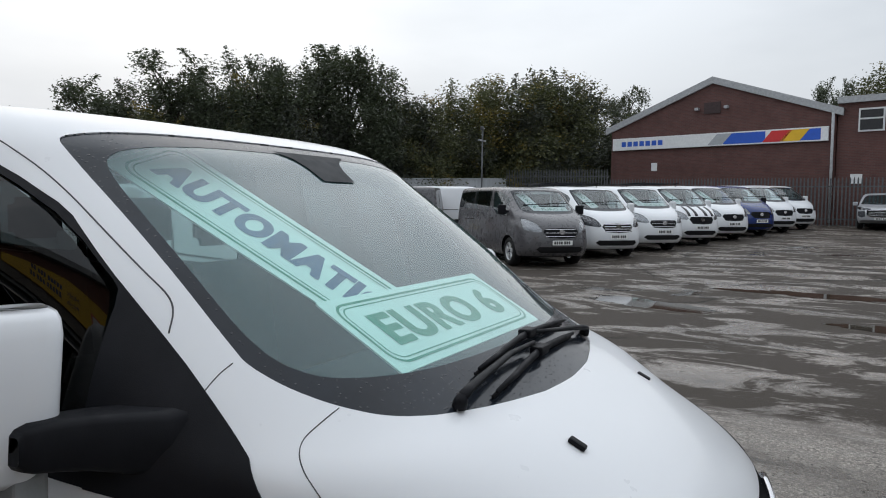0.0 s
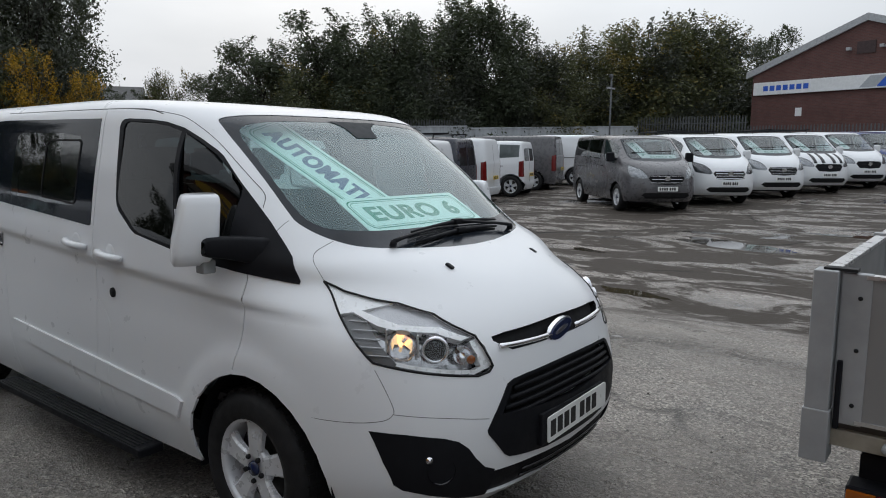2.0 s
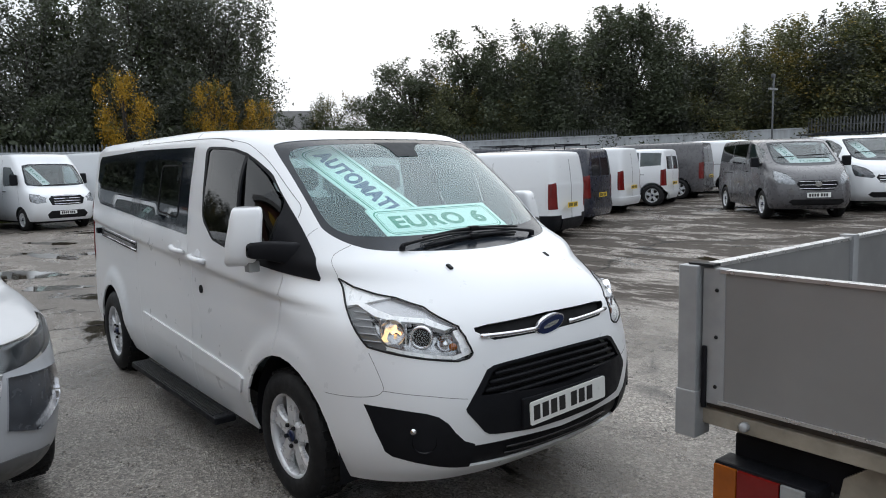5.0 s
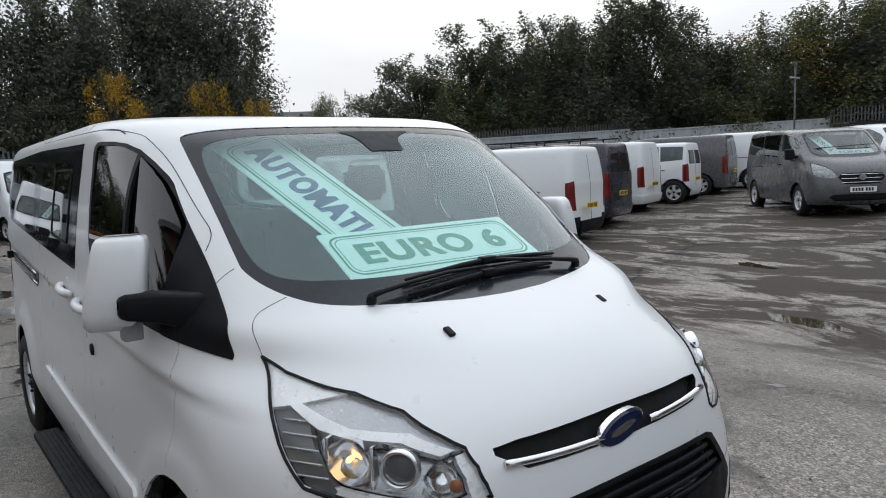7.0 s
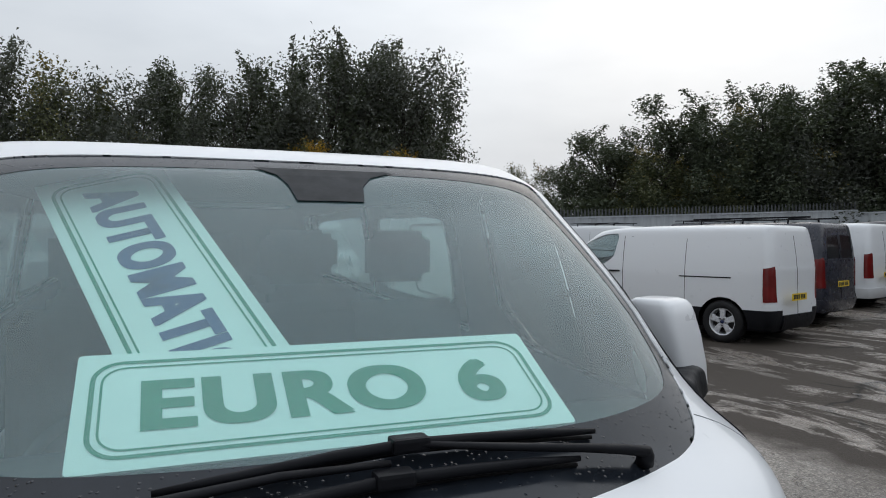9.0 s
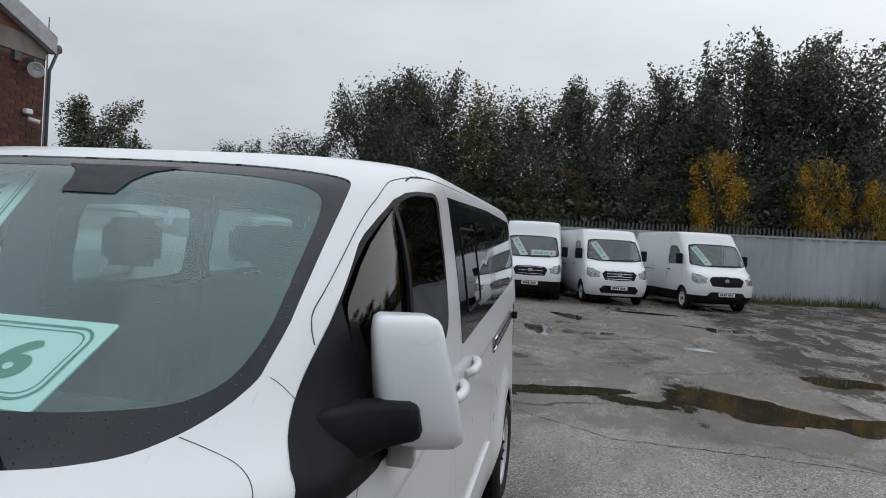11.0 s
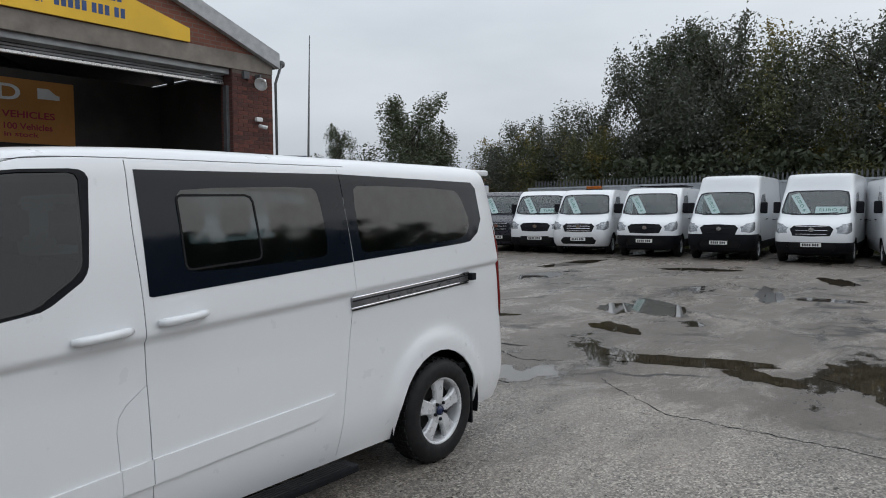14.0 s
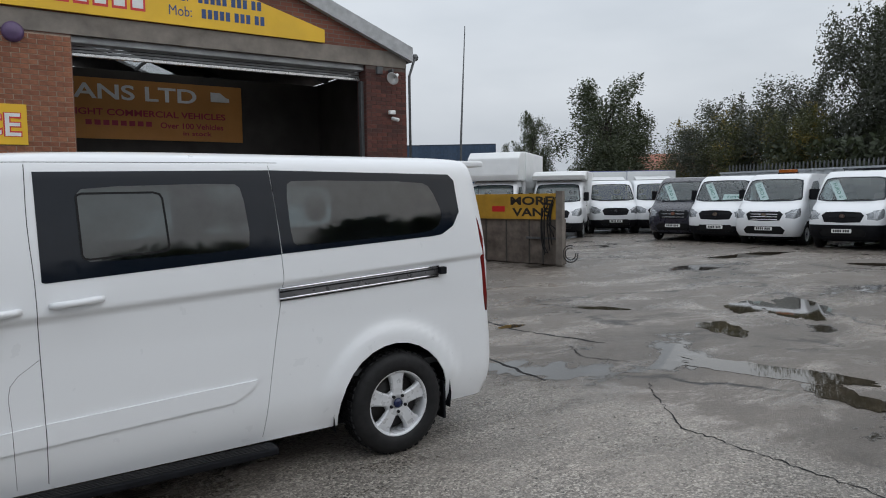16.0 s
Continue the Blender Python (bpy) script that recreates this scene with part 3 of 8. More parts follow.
    lay.inputs["Scale"].default_value, lay.inputs["Rotation"].default_value = (0.55, 1.0, 0), (0, 0, radians(62))
    hollow = n.noise(0.50, 9, 0.66, lay.outputs[0], 0.4)
    water = n.ramp(hollow, (0.600, 0.0), (0.622, 1.0))
    damp = n.ramp(hollow, (0.44, 0.0), (0.60, 1.0))
    base = n.mix(n.maths("MULTIPLY", damp, 0.6), base, (0.060, 0.051, 0.042))
    base = n.mix(water, base, (0.034, 0.029, 0.023))
    n.set(Base_Color=base)
    sheen = n.ramp(n.noise(3.2, 7, 0.68, lay.outputs[0], 0.6), (0.40, 0.0), (0.62, 1.0))
    rough = n.mix(damp, n.mix(sheen, 0.55, 0.24), n.mix(sheen, 0.26, 0.10))
    rough = n.mix(n.ramp(worn, (0.4, 0.0), (0.75, 0.5)), rough, 0.58)
    rough = n.mix(n.maths("MULTIPLY", old, 0.7), rough, n.mix(sheen, 0.22, 0.08))
    rough = n.mix(dark, rough, 0.72)
    n.set(Roughness=n.mix(water, rough, 0.035), Specular_IOR_Level=n.mix(dark, 0.5, 0.06))
    height = n.maths("ADD", n.maths("MULTIPLY", grit, 0.6), n.maths("MULTIPLY", stones, 0.8))
    height = n.maths("SUBTRACT", height, n.maths("MULTIPLY", crack, 2.0))
    dry = n.maths("MULTIPLY", n.maths("SUBTRACT", 1.0, water), n.maths("SUBTRACT", 1.0, n.maths("MULTIPLY", n.maths("MULTIPLY", old, 0.72), n.maths("SUBTRACT", 1.0, dark))))
    bump = n.node("ShaderNodeBump", Height=n.maths("MULTIPLY", height, dry), Strength=0.65, Distance=0.014)
    n.link(bump.outputs[0], n.b.inputs["Normal"])
    return n.m


def ground_sheet():
    xs = [-900, -300, -120, *np.arange(-60, 61, 3.0), 120, 300, 900]
    ys = [-900, -300, -120, *np.arange(-60, 61, 3.0), 120, 300, 900]
    verts = [(x, y, ground_z(x, min(y, 60))) for y in ys for x in xs]
    k = len(xs)
    faces = [(j * k + i, j * k + i + 1, (j + 1) * k + i + 1, (j + 1) * k + i) for j in range(len(ys) - 1) for i in range(k - 1)]
    return tagged(new("ground", mesh_of("ground", verts, faces, asphalt())), "wet worn grey asphalt yard with puddles and cracks", "ground", "", "structure")


GROUND = ground_sheet()


def puddle_water():
    n = Nodes("puddle_water")
    n.set(Base_Color=n.mix(n.ramp(n.noise(5, 4, 0.6), (0.4, 0.0), (0.65, 1.0)), (0.030, 0.024, 0.016), (0.052, 0.042, 0.030)), Roughness=0.03, Specular_IOR_Level=0.35)
    n.bump(n.noise(9, 2), 0.02, 0.004)
    return n.m


def puddle(cx, cy, rx, ry, turn, seed, mat):
    """Standing water with a ragged shore."""
    rng = random.Random(seed)
    n = 84
    waves = [(k, rng.uniform(0, 6.28), 0.30 / k**0.75 * rng.uniform(0.4, 1.0)) for k in (2, 3, 4, 5, 7, 9, 13, 19, 27)]
    c, s = math.cos(radians(turn)), math.sin(radians(turn))
    verts = [(cx, cy, ground_z(cx, cy) + 0.004)]
    for i in range(n):
        a = 2 * math.pi * i / n
        r = max(0.25, 1 + sum(w * math.sin(k * a + p) for k, p, w in waves)) * rng.uniform(0.96, 1.04)
        x, y = rx * r * math.cos(a), ry * r * math.sin(a)
        x, y = cx + c * x - s * y, cy + s * x + c * y
        verts.append((x, y, ground_z(x, y) + 0.004))
    me = mesh_of("puddle", verts, [(0, 1 + i, 1 + (i + 1) % n) for i in range(n)], mat, False)
    tagged(new("puddle", me), "shallow brown rain puddle lying on the worn asphalt", "puddle", "puddles in the yard")


WATER = puddle_water()
for i, row in enumerate((
    (-7.25, 3.25, 0.95, 0.62, 60), (-6.75, 4.35, 0.38, 0.60, 10), (-7.25, 1.15, 0.28, 0.85, 15), (-6.95, 2.0, 0.42, 0.20, 60), (-11.0, -0.65, 0.95, 0.45, 40), (-10.6, -1.2, 0.55, 0.32, 20), (-13.7, 0.4, 1.3, 0.22, 14),
    (-18.4, -6.1, 1.5, 0.42, 0), (-18.3, -2.4, 0.40, 1.0, 10), (-8.8, -0.4, 0.48, 0.26, 50), (-8.8, -2.45, 0.42, 0.14, 130), (-6.8, -2.15, 0.20, 0.10, 0), (-9.6, 5.0, 0.45, 0.55, 30), (-13.5, 1.4, 0.30, 0.48, 0), (-15.8, 4.4, 0.9, 0.35, 30),
    (-12.3, 3.2, 0.5, 0.25, 40), (-16.9, 1.0, 0.9, 0.3, 20), (-19.4, 3.0, 0.9, 0.35, 70), (-2.3, 7.8, 0.25, 1.1, 60), (-1.2, 10.2, 0.35, 1.3, 70), (-4.7, 7.3, 0.22, 0.9, 60), (-5.6, 5.3, 0.25, 0.8, 50), (-1.0, 5.4, 0.16, 0.45, 80), (2.4, 9.3, 0.25, 1.1, 75), (1.2, 12.4, 0.3, 1.4, 80),
)):
    puddle(*row, 40 + i, WATER)


def ground_crack(points, width, seed):
    """A broken edge in the surfacing."""
    rng = random.Random(seed)
    verts = []
    for (x0, y0), (x1, y1) in zip(points, points[1:]):
        m = 14
        for i in range(m):
            t = i / m
            x, y = x0 + (x1 - x0) * t + rng.uniform(-0.025, 0.025), y0 + (y1 - y0) * t
            w = width * rng.uniform(0.2, 1.0)
            verts += [(x - w, y, ground_z(x, y) + 0.003), (x + w, y, ground_z(x, y) + 0.003)]
    faces = [(k, k + 1, k + 3, k + 2) for k in range(0, len(verts) - 2, 2)]
    part("crack", mesh_of("crack", verts, faces, GAP, False), GROUND)


ground_crack([(-6.0, 0.75), (-5.75, 1.03), (-5.23, 1.7), (-5.18, 2.3), (-5.15, 2.9), (-5.05, 3.6), (-4.8, 4.5), (-4.7, 5.4)], 0.011, 3)
ground_crack([(-4.3, -3.4), (-4.5, -2.4), (-4.25, -1.4), (-4.4, -0.6)], 0.012, 6)
ground_crack([(-5.3, -3.2), (-5.2, -2.2), (-5.5, -1.0), (-5.3, 0.2)], 0.022, 7)
ground_crack([(-6.9, -3.6), (-6.7, -2.0), (-7.0, -0.6)], 0.03, 8)
ground_crack([(-6.5, 0.1), (-6.3, -0.35), (-6.6, -0.9)], 0.016, 4)


def loose_stones():
    """Grit lying on the worn asphalt near the van."""
    rng = random.Random(5)
    verts, faces = [], []
    for _ in range(2600):
        x, y = rng.uniform(-9, 4.5), rng.choice((-1, 1)) * rng.uniform(1.2, 8)
        r = rng.uniform(0.004, 0.013)
        k = len(verts)
        z = ground_z(x, y)
        a = rng.uniform(0, 6.3)
        for i in range(4):
            b = a + i * math.pi / 2
            rr = r * rng.uniform(0.7, 1.3)
            verts.append((x + rr * math.cos(b), y + rr * math.sin(b), z - 0.001))
        verts.append((x, y, z + r * rng.uniform(0.6, 1.0)))
        faces += [(k + i, k + (i + 1) % 4, k + 4) for i in range(4)]
    me = mesh_of("loose_grit", verts, faces, plain("grit_stone", (0.10, 0.095, 0.085), 0.5, vary=0.5, scale=30), False)
    tagged(new("loose_grit", me), "small dark stones scattered on the wet asphalt", "grit", "", "stuff")


loose_stones()


# ---------------------------------------------------------------- yard walls, fence, buildings
WALL_LINE = [(-37.0, -46.0), (-35.0, -14.2), (-28.0, -13.6), (-28.0, 12.0), (-27.0, 17.0), (-21.5, 30.0), (-15.0, 38.5)]


def along(a, b):
    d = V((b[0] - a[0], b[1] - a[1]))
    return d.length, math.degrees(math.atan2(d.y, d.x))


def sheet_wall(name, a, b, h, label):
    """A wall of upright metal sheets with ribs, on posts, with a capping."""
    length, turn = along(a, b)
    z = ground_z(*a)
    rise = ground_z(*b) - z
    w = new(name)
    w.matrix_world = pose(a[0], a[1], z - 0.15, 0, 0, turn)
    tagged(w, label, "wall", "", "structure")
    verts, faces = [], []
    n = int(length / 0.125)
    for i in range(n + 1):
        x = length * i / n
        y = 0.0 if i % 4 in (0, 1) else 0.035
        up = rise * i / n
        k = len(verts)
        verts += [(x, y, up), (x, y, h + up), (x, y + 0.004, h + up), (x, y + 0.004, up)]
        if i:
            faces += [(k - 4, k, k + 1, k - 3), (k - 3, k + 1, k + 2, k - 2), (k - 2, k + 2, k + 3, k - 1)]
    part("sheet", mesh_of("sheet", verts, faces, WALL, False), w, "grey-white ribbed metal sheets")
    m = math.atan2(rise, length)
    tilt = Matrix.Rotation(-m, 4, "Y")
    part("capping", box_mesh("capping", (0, -0.03, h - 0.02), (length, 0.07, h + 0.05), WALL, 0.0, tilt), w)
    return w


for i, (a, b) in enumerate(zip(WALL_LINE, WALL_LINE[1:])):
    sheet_wall("wall_%d" % (i + 1), a, b, 2.62 if i < 5 else 2.5, "weathered grey-white metal sheet boundary wall")


def palisade(name, a, b, h, lift, label, gap=0.16):
    """Pointed steel pales on two rails."""
    length, turn = along(a, b)
    z, rise = ground_z(*a), ground_z(*b) - ground_z(*a)
    f = new(name)
    f.matrix_world = pose(a[0], a[1], z + lift, 0, 0, turn)
    tagged(f, label, "fence", "", "structure")
    verts, faces = [], []
    n = int(length / gap)
    for i in range(n):
        x = length * i / n
        u = rise * i / n
        k = len(verts)
        for y in (0.0, 0.022):
            verts += [(x, y, u), (x + 0.065, y, u), (x + 0.065, y, h - 0.10 + u), (x + 0.050, y, h - 0.02 + u), (x + 0.0325, y, h + u), (x + 0.015, y, h - 0.02 + u), (x, y, h - 0.10 + u)]
        faces += [tuple(range(k, k + 7)), tuple(range(k + 13, k + 6, -1))]
        faces += [(k + j, k + 7 + j, k + 7 + (j + 1) % 7, k + (j + 1) % 7) for j in range(7)]
    p = part("pales", mesh_of("pales", verts, faces, FENCE, False), f)
    p["kind"] = "stuff"
    tilt = Matrix.Rotation(-math.atan2(rise, length), 4, "Y")
    for zz in (0.3, h - 0.45):
        if zz > 0:
            part("rail", box_mesh("rail", (0, 0.022, zz), (length, 0.06, zz + 0.05), FENCE, 0, tilt), f)
    return f


palisade("fence_1", (-28.3, -13.4), (-28.3, 12), 2.88, -0.05, "dark steel palisade fence behind the sheet wall")
palisade("fence_2", (-27.3, 17), (-21.8, 30.3), 2.88, 0.0, "dark steel palisade fence behind the sheet wall")
palisade("fence_3", (-15.0, 38.4), (-9.0, 39.4), 2.9, 0.0, "tall dark steel palisade fence")
palisade("fence_4", (-9.0, 38.2), (16.0, 34.6), 2.3, 0.0, "steel palisade fence before the brick works")


def slab(name, outline, depth, mat, parent, label="", m=None):
    return part(name, prism_mesh(name, outline, depth, mat, m), parent, label)


# ---- brick works with a striped fascia sign
def far_works():
    a = V((-9.3, 41.0))
    b = V((2.3, 37.6))
    turn = math.degrees(math.atan2(b.y - a.y, b.x - a.x))
    w = (b - a).length
    base = ground_z(a.x, a.y)
    g = thing("brick_works", pose(a.x, a.y, base, 0, 0, turn), "dark red brick works with a shallow gable and striped sign", "building")
    e0, e1, top = 5.15, 5.35, 7.45
    slab("wall", [(0, -0.3), (w, -0.3), (w, e1), (w * 0.5, top), (0, e0)], 0.3, FAR_BRICK, g, "dark red brick gable wall")
    slab("rear_wall", [(0, -0.3), (w, -0.3), (w, e1), (w * 0.5, top), (0, e0)], 0.3, FAR_BRICK, g, "", Matrix.Translation((0, 24, 0)))
    for x in (0, w - 0.3):
        box("side_wall", (x, 0.3, -0.3), (x + 0.3, 24, e0), FAR_BRICK, g)
    for x0, z0, x1, z1 in ((-0.35, e0 - 0.1, w * 0.5, top), (w * 0.5, top, w + 0.35, e1 - 0.1)):
        slab("barge_board", [(x0, z0 - 0.1), (x1, z1 - 0.1), (x1, z1 + 0.26), (x0, z0 + 0.26)], 0.14, FASCIA, g, "pale grey barge board", Matrix.Translation((0, -0.14, 0)))
        slab("roof", [(x0, z0 + 0.1), (x1, z1 + 0.1), (x1, z1 + 0.22), (x0, z0 + 0.22)], 24.4, plain("roof_sheet", (0.10, 0.10, 0.105), 0.6), g, "dark grey roof sheet")
    s = part("fascia_sign", box_mesh("fascia_sign", (0.15, -0.16, 3.98), (w - 0.25, -0.02, 4.68), WHITE_BOARD, 0.02), g, "long white sign with blue, red and yellow stripes")
    for name, x0, x1, lean, mat in (("grey_stripe", 5.9, 6.7, 0.5, GREY_BOARD), ("blue_field", 6.75, 8.9, 0.0, BLUE_SIGN), ("red_stripe", 8.75, 9.75, 0.45, RED_SIGN), ("yellow_stripe", 9.6, 10.55, 0.45, YELLOW), ("blue_end", 10.4, 11.5, 0.0, BLUE_SIGN)):
        o = [(x0, 4.05), (x1, 4.05), (x1 + lean, 4.61), (x0 + (lean or 0), 4.61)]
        y = -0.165 if mat in (RED_SIGN, YELLOW) else -0.163
        part(name, mesh_of(name, [(x, y - (0.004 if lean else 0), z) for x, z in o], [(0, 1, 2, 3)], mat, False), s)
    bars = []
    for i in range(7):
        bars.append(box_mesh("bar", (0.75 + i * 0.38, -0.168, 4.19), (1.03 + i * 0.38, -0.162, 4.47), BLUE_SIGN))
    part("sign_bars", joined("sign_bars", bars, BLUE_SIGN), s, "dark blue bars")
    box("vent", (w * 0.5 - 0.45, -0.05, 5.75), (w * 0.5 + 0.45, 0.0, 6.35), plain("vent", (0.05, 0.03, 0.03), 0.7), g, "dark louvre vent")
    for dx in (-0.8, 0.8):
        box("flood_lamp", (w * 0.5 + dx - 0.1, -0.25, 5.95), (w * 0.5 + dx + 0.1, -0.0, 6.1), FASCIA, g, "small lamp", 0.02)
    box("notice", (2.6, -0.03, 2.75), (2.95, 0.0, 3.2), WHITE_BOARD, g, "white notice")
    part("downpipe", tube_mesh("downpipe", [(w - 0.08, -0.1, 0), (w - 0.08, -0.1, e1)], 0.07, FASCIA), g, "grey downpipe")
    o = thing("office_block", pose(b.x, b.y, base, 0, 0, turn), "flat-roofed dark red brick office block", "building")
    box("wall", (0.05, 0.2, -0.3), (16, 12, 5.75), FAR_BRICK, o, "dark red brick wall")
    box("roof_edge", (0.05, 0.0, 5.75), (16.2, 12.2, 6.05), FASCIA, o, "grey roof edge")
    for x in (0.95, 4.2, 7.4):
        win = box("window", (x, 0.12, 4.35), (x + 1.1, 0.22, 5.45), WHITE_BOARD, o, "white window frame", 0.02)
        box("pane", (x + 0.08, 0.10, 4.43), (x + 1.02, 0.13, 4.92), GLOSS, win)
        box("pane", (x + 0.08, 0.10, 5.0), (x + 1.02, 0.13, 5.37), GLOSS, win)
    for x in (0.7, 3.0):
        box("notice", (x, 0.15, 1.9), (x + 0.5, 0.2, 2.35), WHITE_BOARD, o, "white notice")


far_works()


# ---- garage with an open roller door
GX0, GX1, GY, EAVE = 5.6, -8.42, -7.28, 4.32
RIDGE = ((GX0 + GX1) / 2, 7.05)


def gable(x):
    return EAVE + (RIDGE[1] - EAVE) * (1 - abs(x - RIDGE[0]) / (GX0 - RIDGE[0]))


def garage():
    g = thing("garage", pose(0, 0, 0), "red brick workshop with an open roller door and yellow gable sign", "garage")
    dl, dr, dt = -2.50, -7.52, 4.22
    m = Matrix.Translation((0, GY - 0.35, 0))
    slab("front_wall", [(GX0, -0.2), (dl, -0.2), (dl, dt), (GX0, dt)], 0.35, BRICK, g, "red brick pier", m)
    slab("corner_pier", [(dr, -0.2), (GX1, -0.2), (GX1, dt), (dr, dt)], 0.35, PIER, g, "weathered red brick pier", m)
    slab("gable_wall", [(GX0, dt + 0.30), (GX1, dt + 0.30), (GX1, EAVE + 0.21), RIDGE, (GX0, EAVE + 0.21)], 0.35, BRICK, g, "red brick gable", m)
    box("lintel", (GX1, GY - 0.36, dt), (GX0, GY + 0.015, dt + 0.30), CONCRETE, g, "stained concrete lintel")
    for y in (GY - 14, ):
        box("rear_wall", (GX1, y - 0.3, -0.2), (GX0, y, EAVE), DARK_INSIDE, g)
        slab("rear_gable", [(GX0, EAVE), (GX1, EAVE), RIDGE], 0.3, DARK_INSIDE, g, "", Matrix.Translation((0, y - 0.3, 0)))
    for x in (GX0 - 0.3, GX1):
        box("side_wall", (x, GY - 14, -0.2), (x + 0.3, GY - 0.35, EAVE), BRICK, g)
    # roof in strips, two of which are clear roof lights
    roof = plain("garage_roof", (0.16, 0.16, 0.165), 0.6, vary=0.3)
    for side in (0, 1):
        xa, xb = (GX1 - 0.10, RIDGE[0]) if side else (RIDGE[0], GX0 + 0.25)
        za, zb = gable(xa), gable(xb)
        for y0, y1, pane in ((-0.0, -1.6, 0), (-1.6, -2.5, 1), (-2.5, -9.5, 0), (-9.5, -11.0, 1), (-11.0, -14.3, 0)):
            if pane:
                xm0, xm1 = xa + (xb - xa) * 0.3, xa + (xb - xa) * 0.75
                zm0, zm1 = gable(xm0), gable(xm1)
                for p0, p1, q0, q1 in ((xa, xm0, za, zm0), (xm1, xb, zm1, zb)):
                    slab("roof", [(p0, q0 + 0.22), (p1, q1 + 0.22), (p1, q1 + 0.30), (p0, q0 + 0.30)], y1 - y0, roof, g, "", Matrix.Translation((0, GY + y0, 0)))
                slab("roof_light", [(xm0, zm0 + 0.235), (xm1, zm1 + 0.235), (xm1, zm1 + 0.25), (xm0, zm0 + 0.25)], y1 - y0, LENS, g, "clear roof light", Matrix.Translation((0, GY + y0, 0)))
                for k in range(5):
                    xx = xm0 + (xm1 - xm0) * k / 4
                    box("glazing_bar", (xx - 0.02, GY + y1, gable(xx) + 0.16), (xx + 0.02, GY + y0, gable(xx) + 0.24), FENCE, g)
            else:
                slab("roof", [(xa, za + 0.22), (xb, zb + 0.22), (xb, zb + 0.30), (xa, za + 0.30)], y1 - y0, roof, g, "grey roof sheet", Matrix.Translation((0, GY + y0, 0)))
        slab("barge_board", [(xa, za + 0.06), (xb, zb + 0.06), (xb, zb + 0.34), (xa, za + 0.34)], 0.12, FASCIA, g, "grey barge board", Matrix.Translation((0, GY, 0)))
    # added panel hiding the lit brick; the workshop's shade is in its dark colour
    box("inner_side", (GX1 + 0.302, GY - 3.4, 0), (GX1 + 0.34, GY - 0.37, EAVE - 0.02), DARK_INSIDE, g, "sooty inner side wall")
    # roller door, rolled up
    d = box("roller_door", (dr - 0.02, GY - 0.34, dt - 0.10), (dl + 0.02, GY - 0.08, dt), STEEL, g, "grey rolled-up roller door", 0.01)
    for i in range(4):
        box("slat", (dr, GY - 0.30, dt - 0.21 + i * 0.05), (dl, GY - 0.27, dt - 0.17 + i * 0.05), STEEL, d, "", 0.012)
    box("bottom_bar", (dr, GY - 0.32, dt - 0.27), (dl, GY - 0.25, dt - 0.22), ALU_EDGE, d, "bright bottom bar", 0.008)
    box("door_guide", (dr - 0.0, GY - 0.2, 0), (dr + 0.06, GY - 0.1, dt - 0.3), FENCE, g)
    # yellow sign along the gable
    s = part("gable_sign", prism_mesh("gable_sign", [(3.9, 4.56), (-6.66, 4.53), (-6.66, 4.76), (-4.9, 5.25), (-4.2, 5.45), (3.9, 5.45)], 0.04, YELLOW, Matrix.Translation((0, GY + 0.02, 0))), g, "yellow gable sign")
    flip = Matrix.Rotation(math.pi, 4, "Z")
    for k, (z, x0) in enumerate(((5.01, -3.88), (4.765, -3.93))):
        part("lettering", letters_mesh("lettering", "Mob:", 0.16, 0.36, INDIGO, Matrix.Translation((x0 - 0.18, GY + 0.063, z)) @ flip, 0.001), s, "dark blue letters")
        for i in range(10):
            part("number_bar", box_mesh("number_bar", (x0 - 0.52 - 0.1 * i - (0.05 if i > 4 else 0) - (0.05 if i > 7 else 0) - 0.07, GY + 0.06, z - 0.075), (x0 - 0.52 - 0.1 * i - (0.05 if i > 4 else 0) - (0.05 if i > 7 else 0), GY + 0.064, z + 0.075), INDIGO), s)
    for i in range(6):
        b = part("logo_bar", box_mesh("logo_bar", (-3.57 + i * 0.27, GY + 0.06, 4.68), (-3.35 + i * 0.27, GY + 0.063, 5.04), RED_SIGN), s, "red bar with a pale middle")
        part("pale_middle", box_mesh("pale_middle", (-3.54 + i * 0.27, GY + 0.063, 4.72), (-3.38 + i * 0.27, GY + 0.066, 5.00), WHITE_BOARD), b)
    # small board on the pier: the end of a word
    s2 = part("pier_sign", box_mesh("pier_sign", (-1.86, GY, 2.54), (-0.2, GY + 0.03, 3.13), YELLOW, 0.005), g, "yellow sign with white letters edged in red")
    part("lettering", letters_mesh("lettering", "CE", 0.36, 0.58, RED_SIGN, Matrix.Translation((-1.50, GY + 0.033, 2.83)) @ flip, 0.001, 1.0, 0.05), s2)
    part("lettering", letters_mesh("lettering", "CE", 0.34, 0.55, WHITE_BOARD, Matrix.Translation((-1.50, GY + 0.036, 2.83)) @ flip, 0.001, 1.0, 0.01), s2)
    o = part("alarm_box", lathe_mesh("alarm_box", [(0.0, 0.09), (0.10, 0.085), (0.14, 0.06), (0.15, 0.0)], plain("alarm_purple", (0.10, 0.06, 0.14), 0.4), 20), g, "round purple alarm box")
    o.matrix_basis = pose(-1.74, GY, 4.17)
    # horn loudspeaker, camera, gutter end and pipe at the corner
    h = part("horn_speaker", lathe_mesh("horn_speaker", [(0.04, -0.16), (0.05, -0.06), (0.09, 0.04), (0.16, 0.10), (0.15, 0.11), (0.03, 0.0)], WHITE_BOARD, 18), g, "white horn loudspeaker")
    h.matrix_basis = pose(-8.04, GY + 0.20, 4.00, -28, 0, -62) @ Matrix.Scale(0.78, 4)
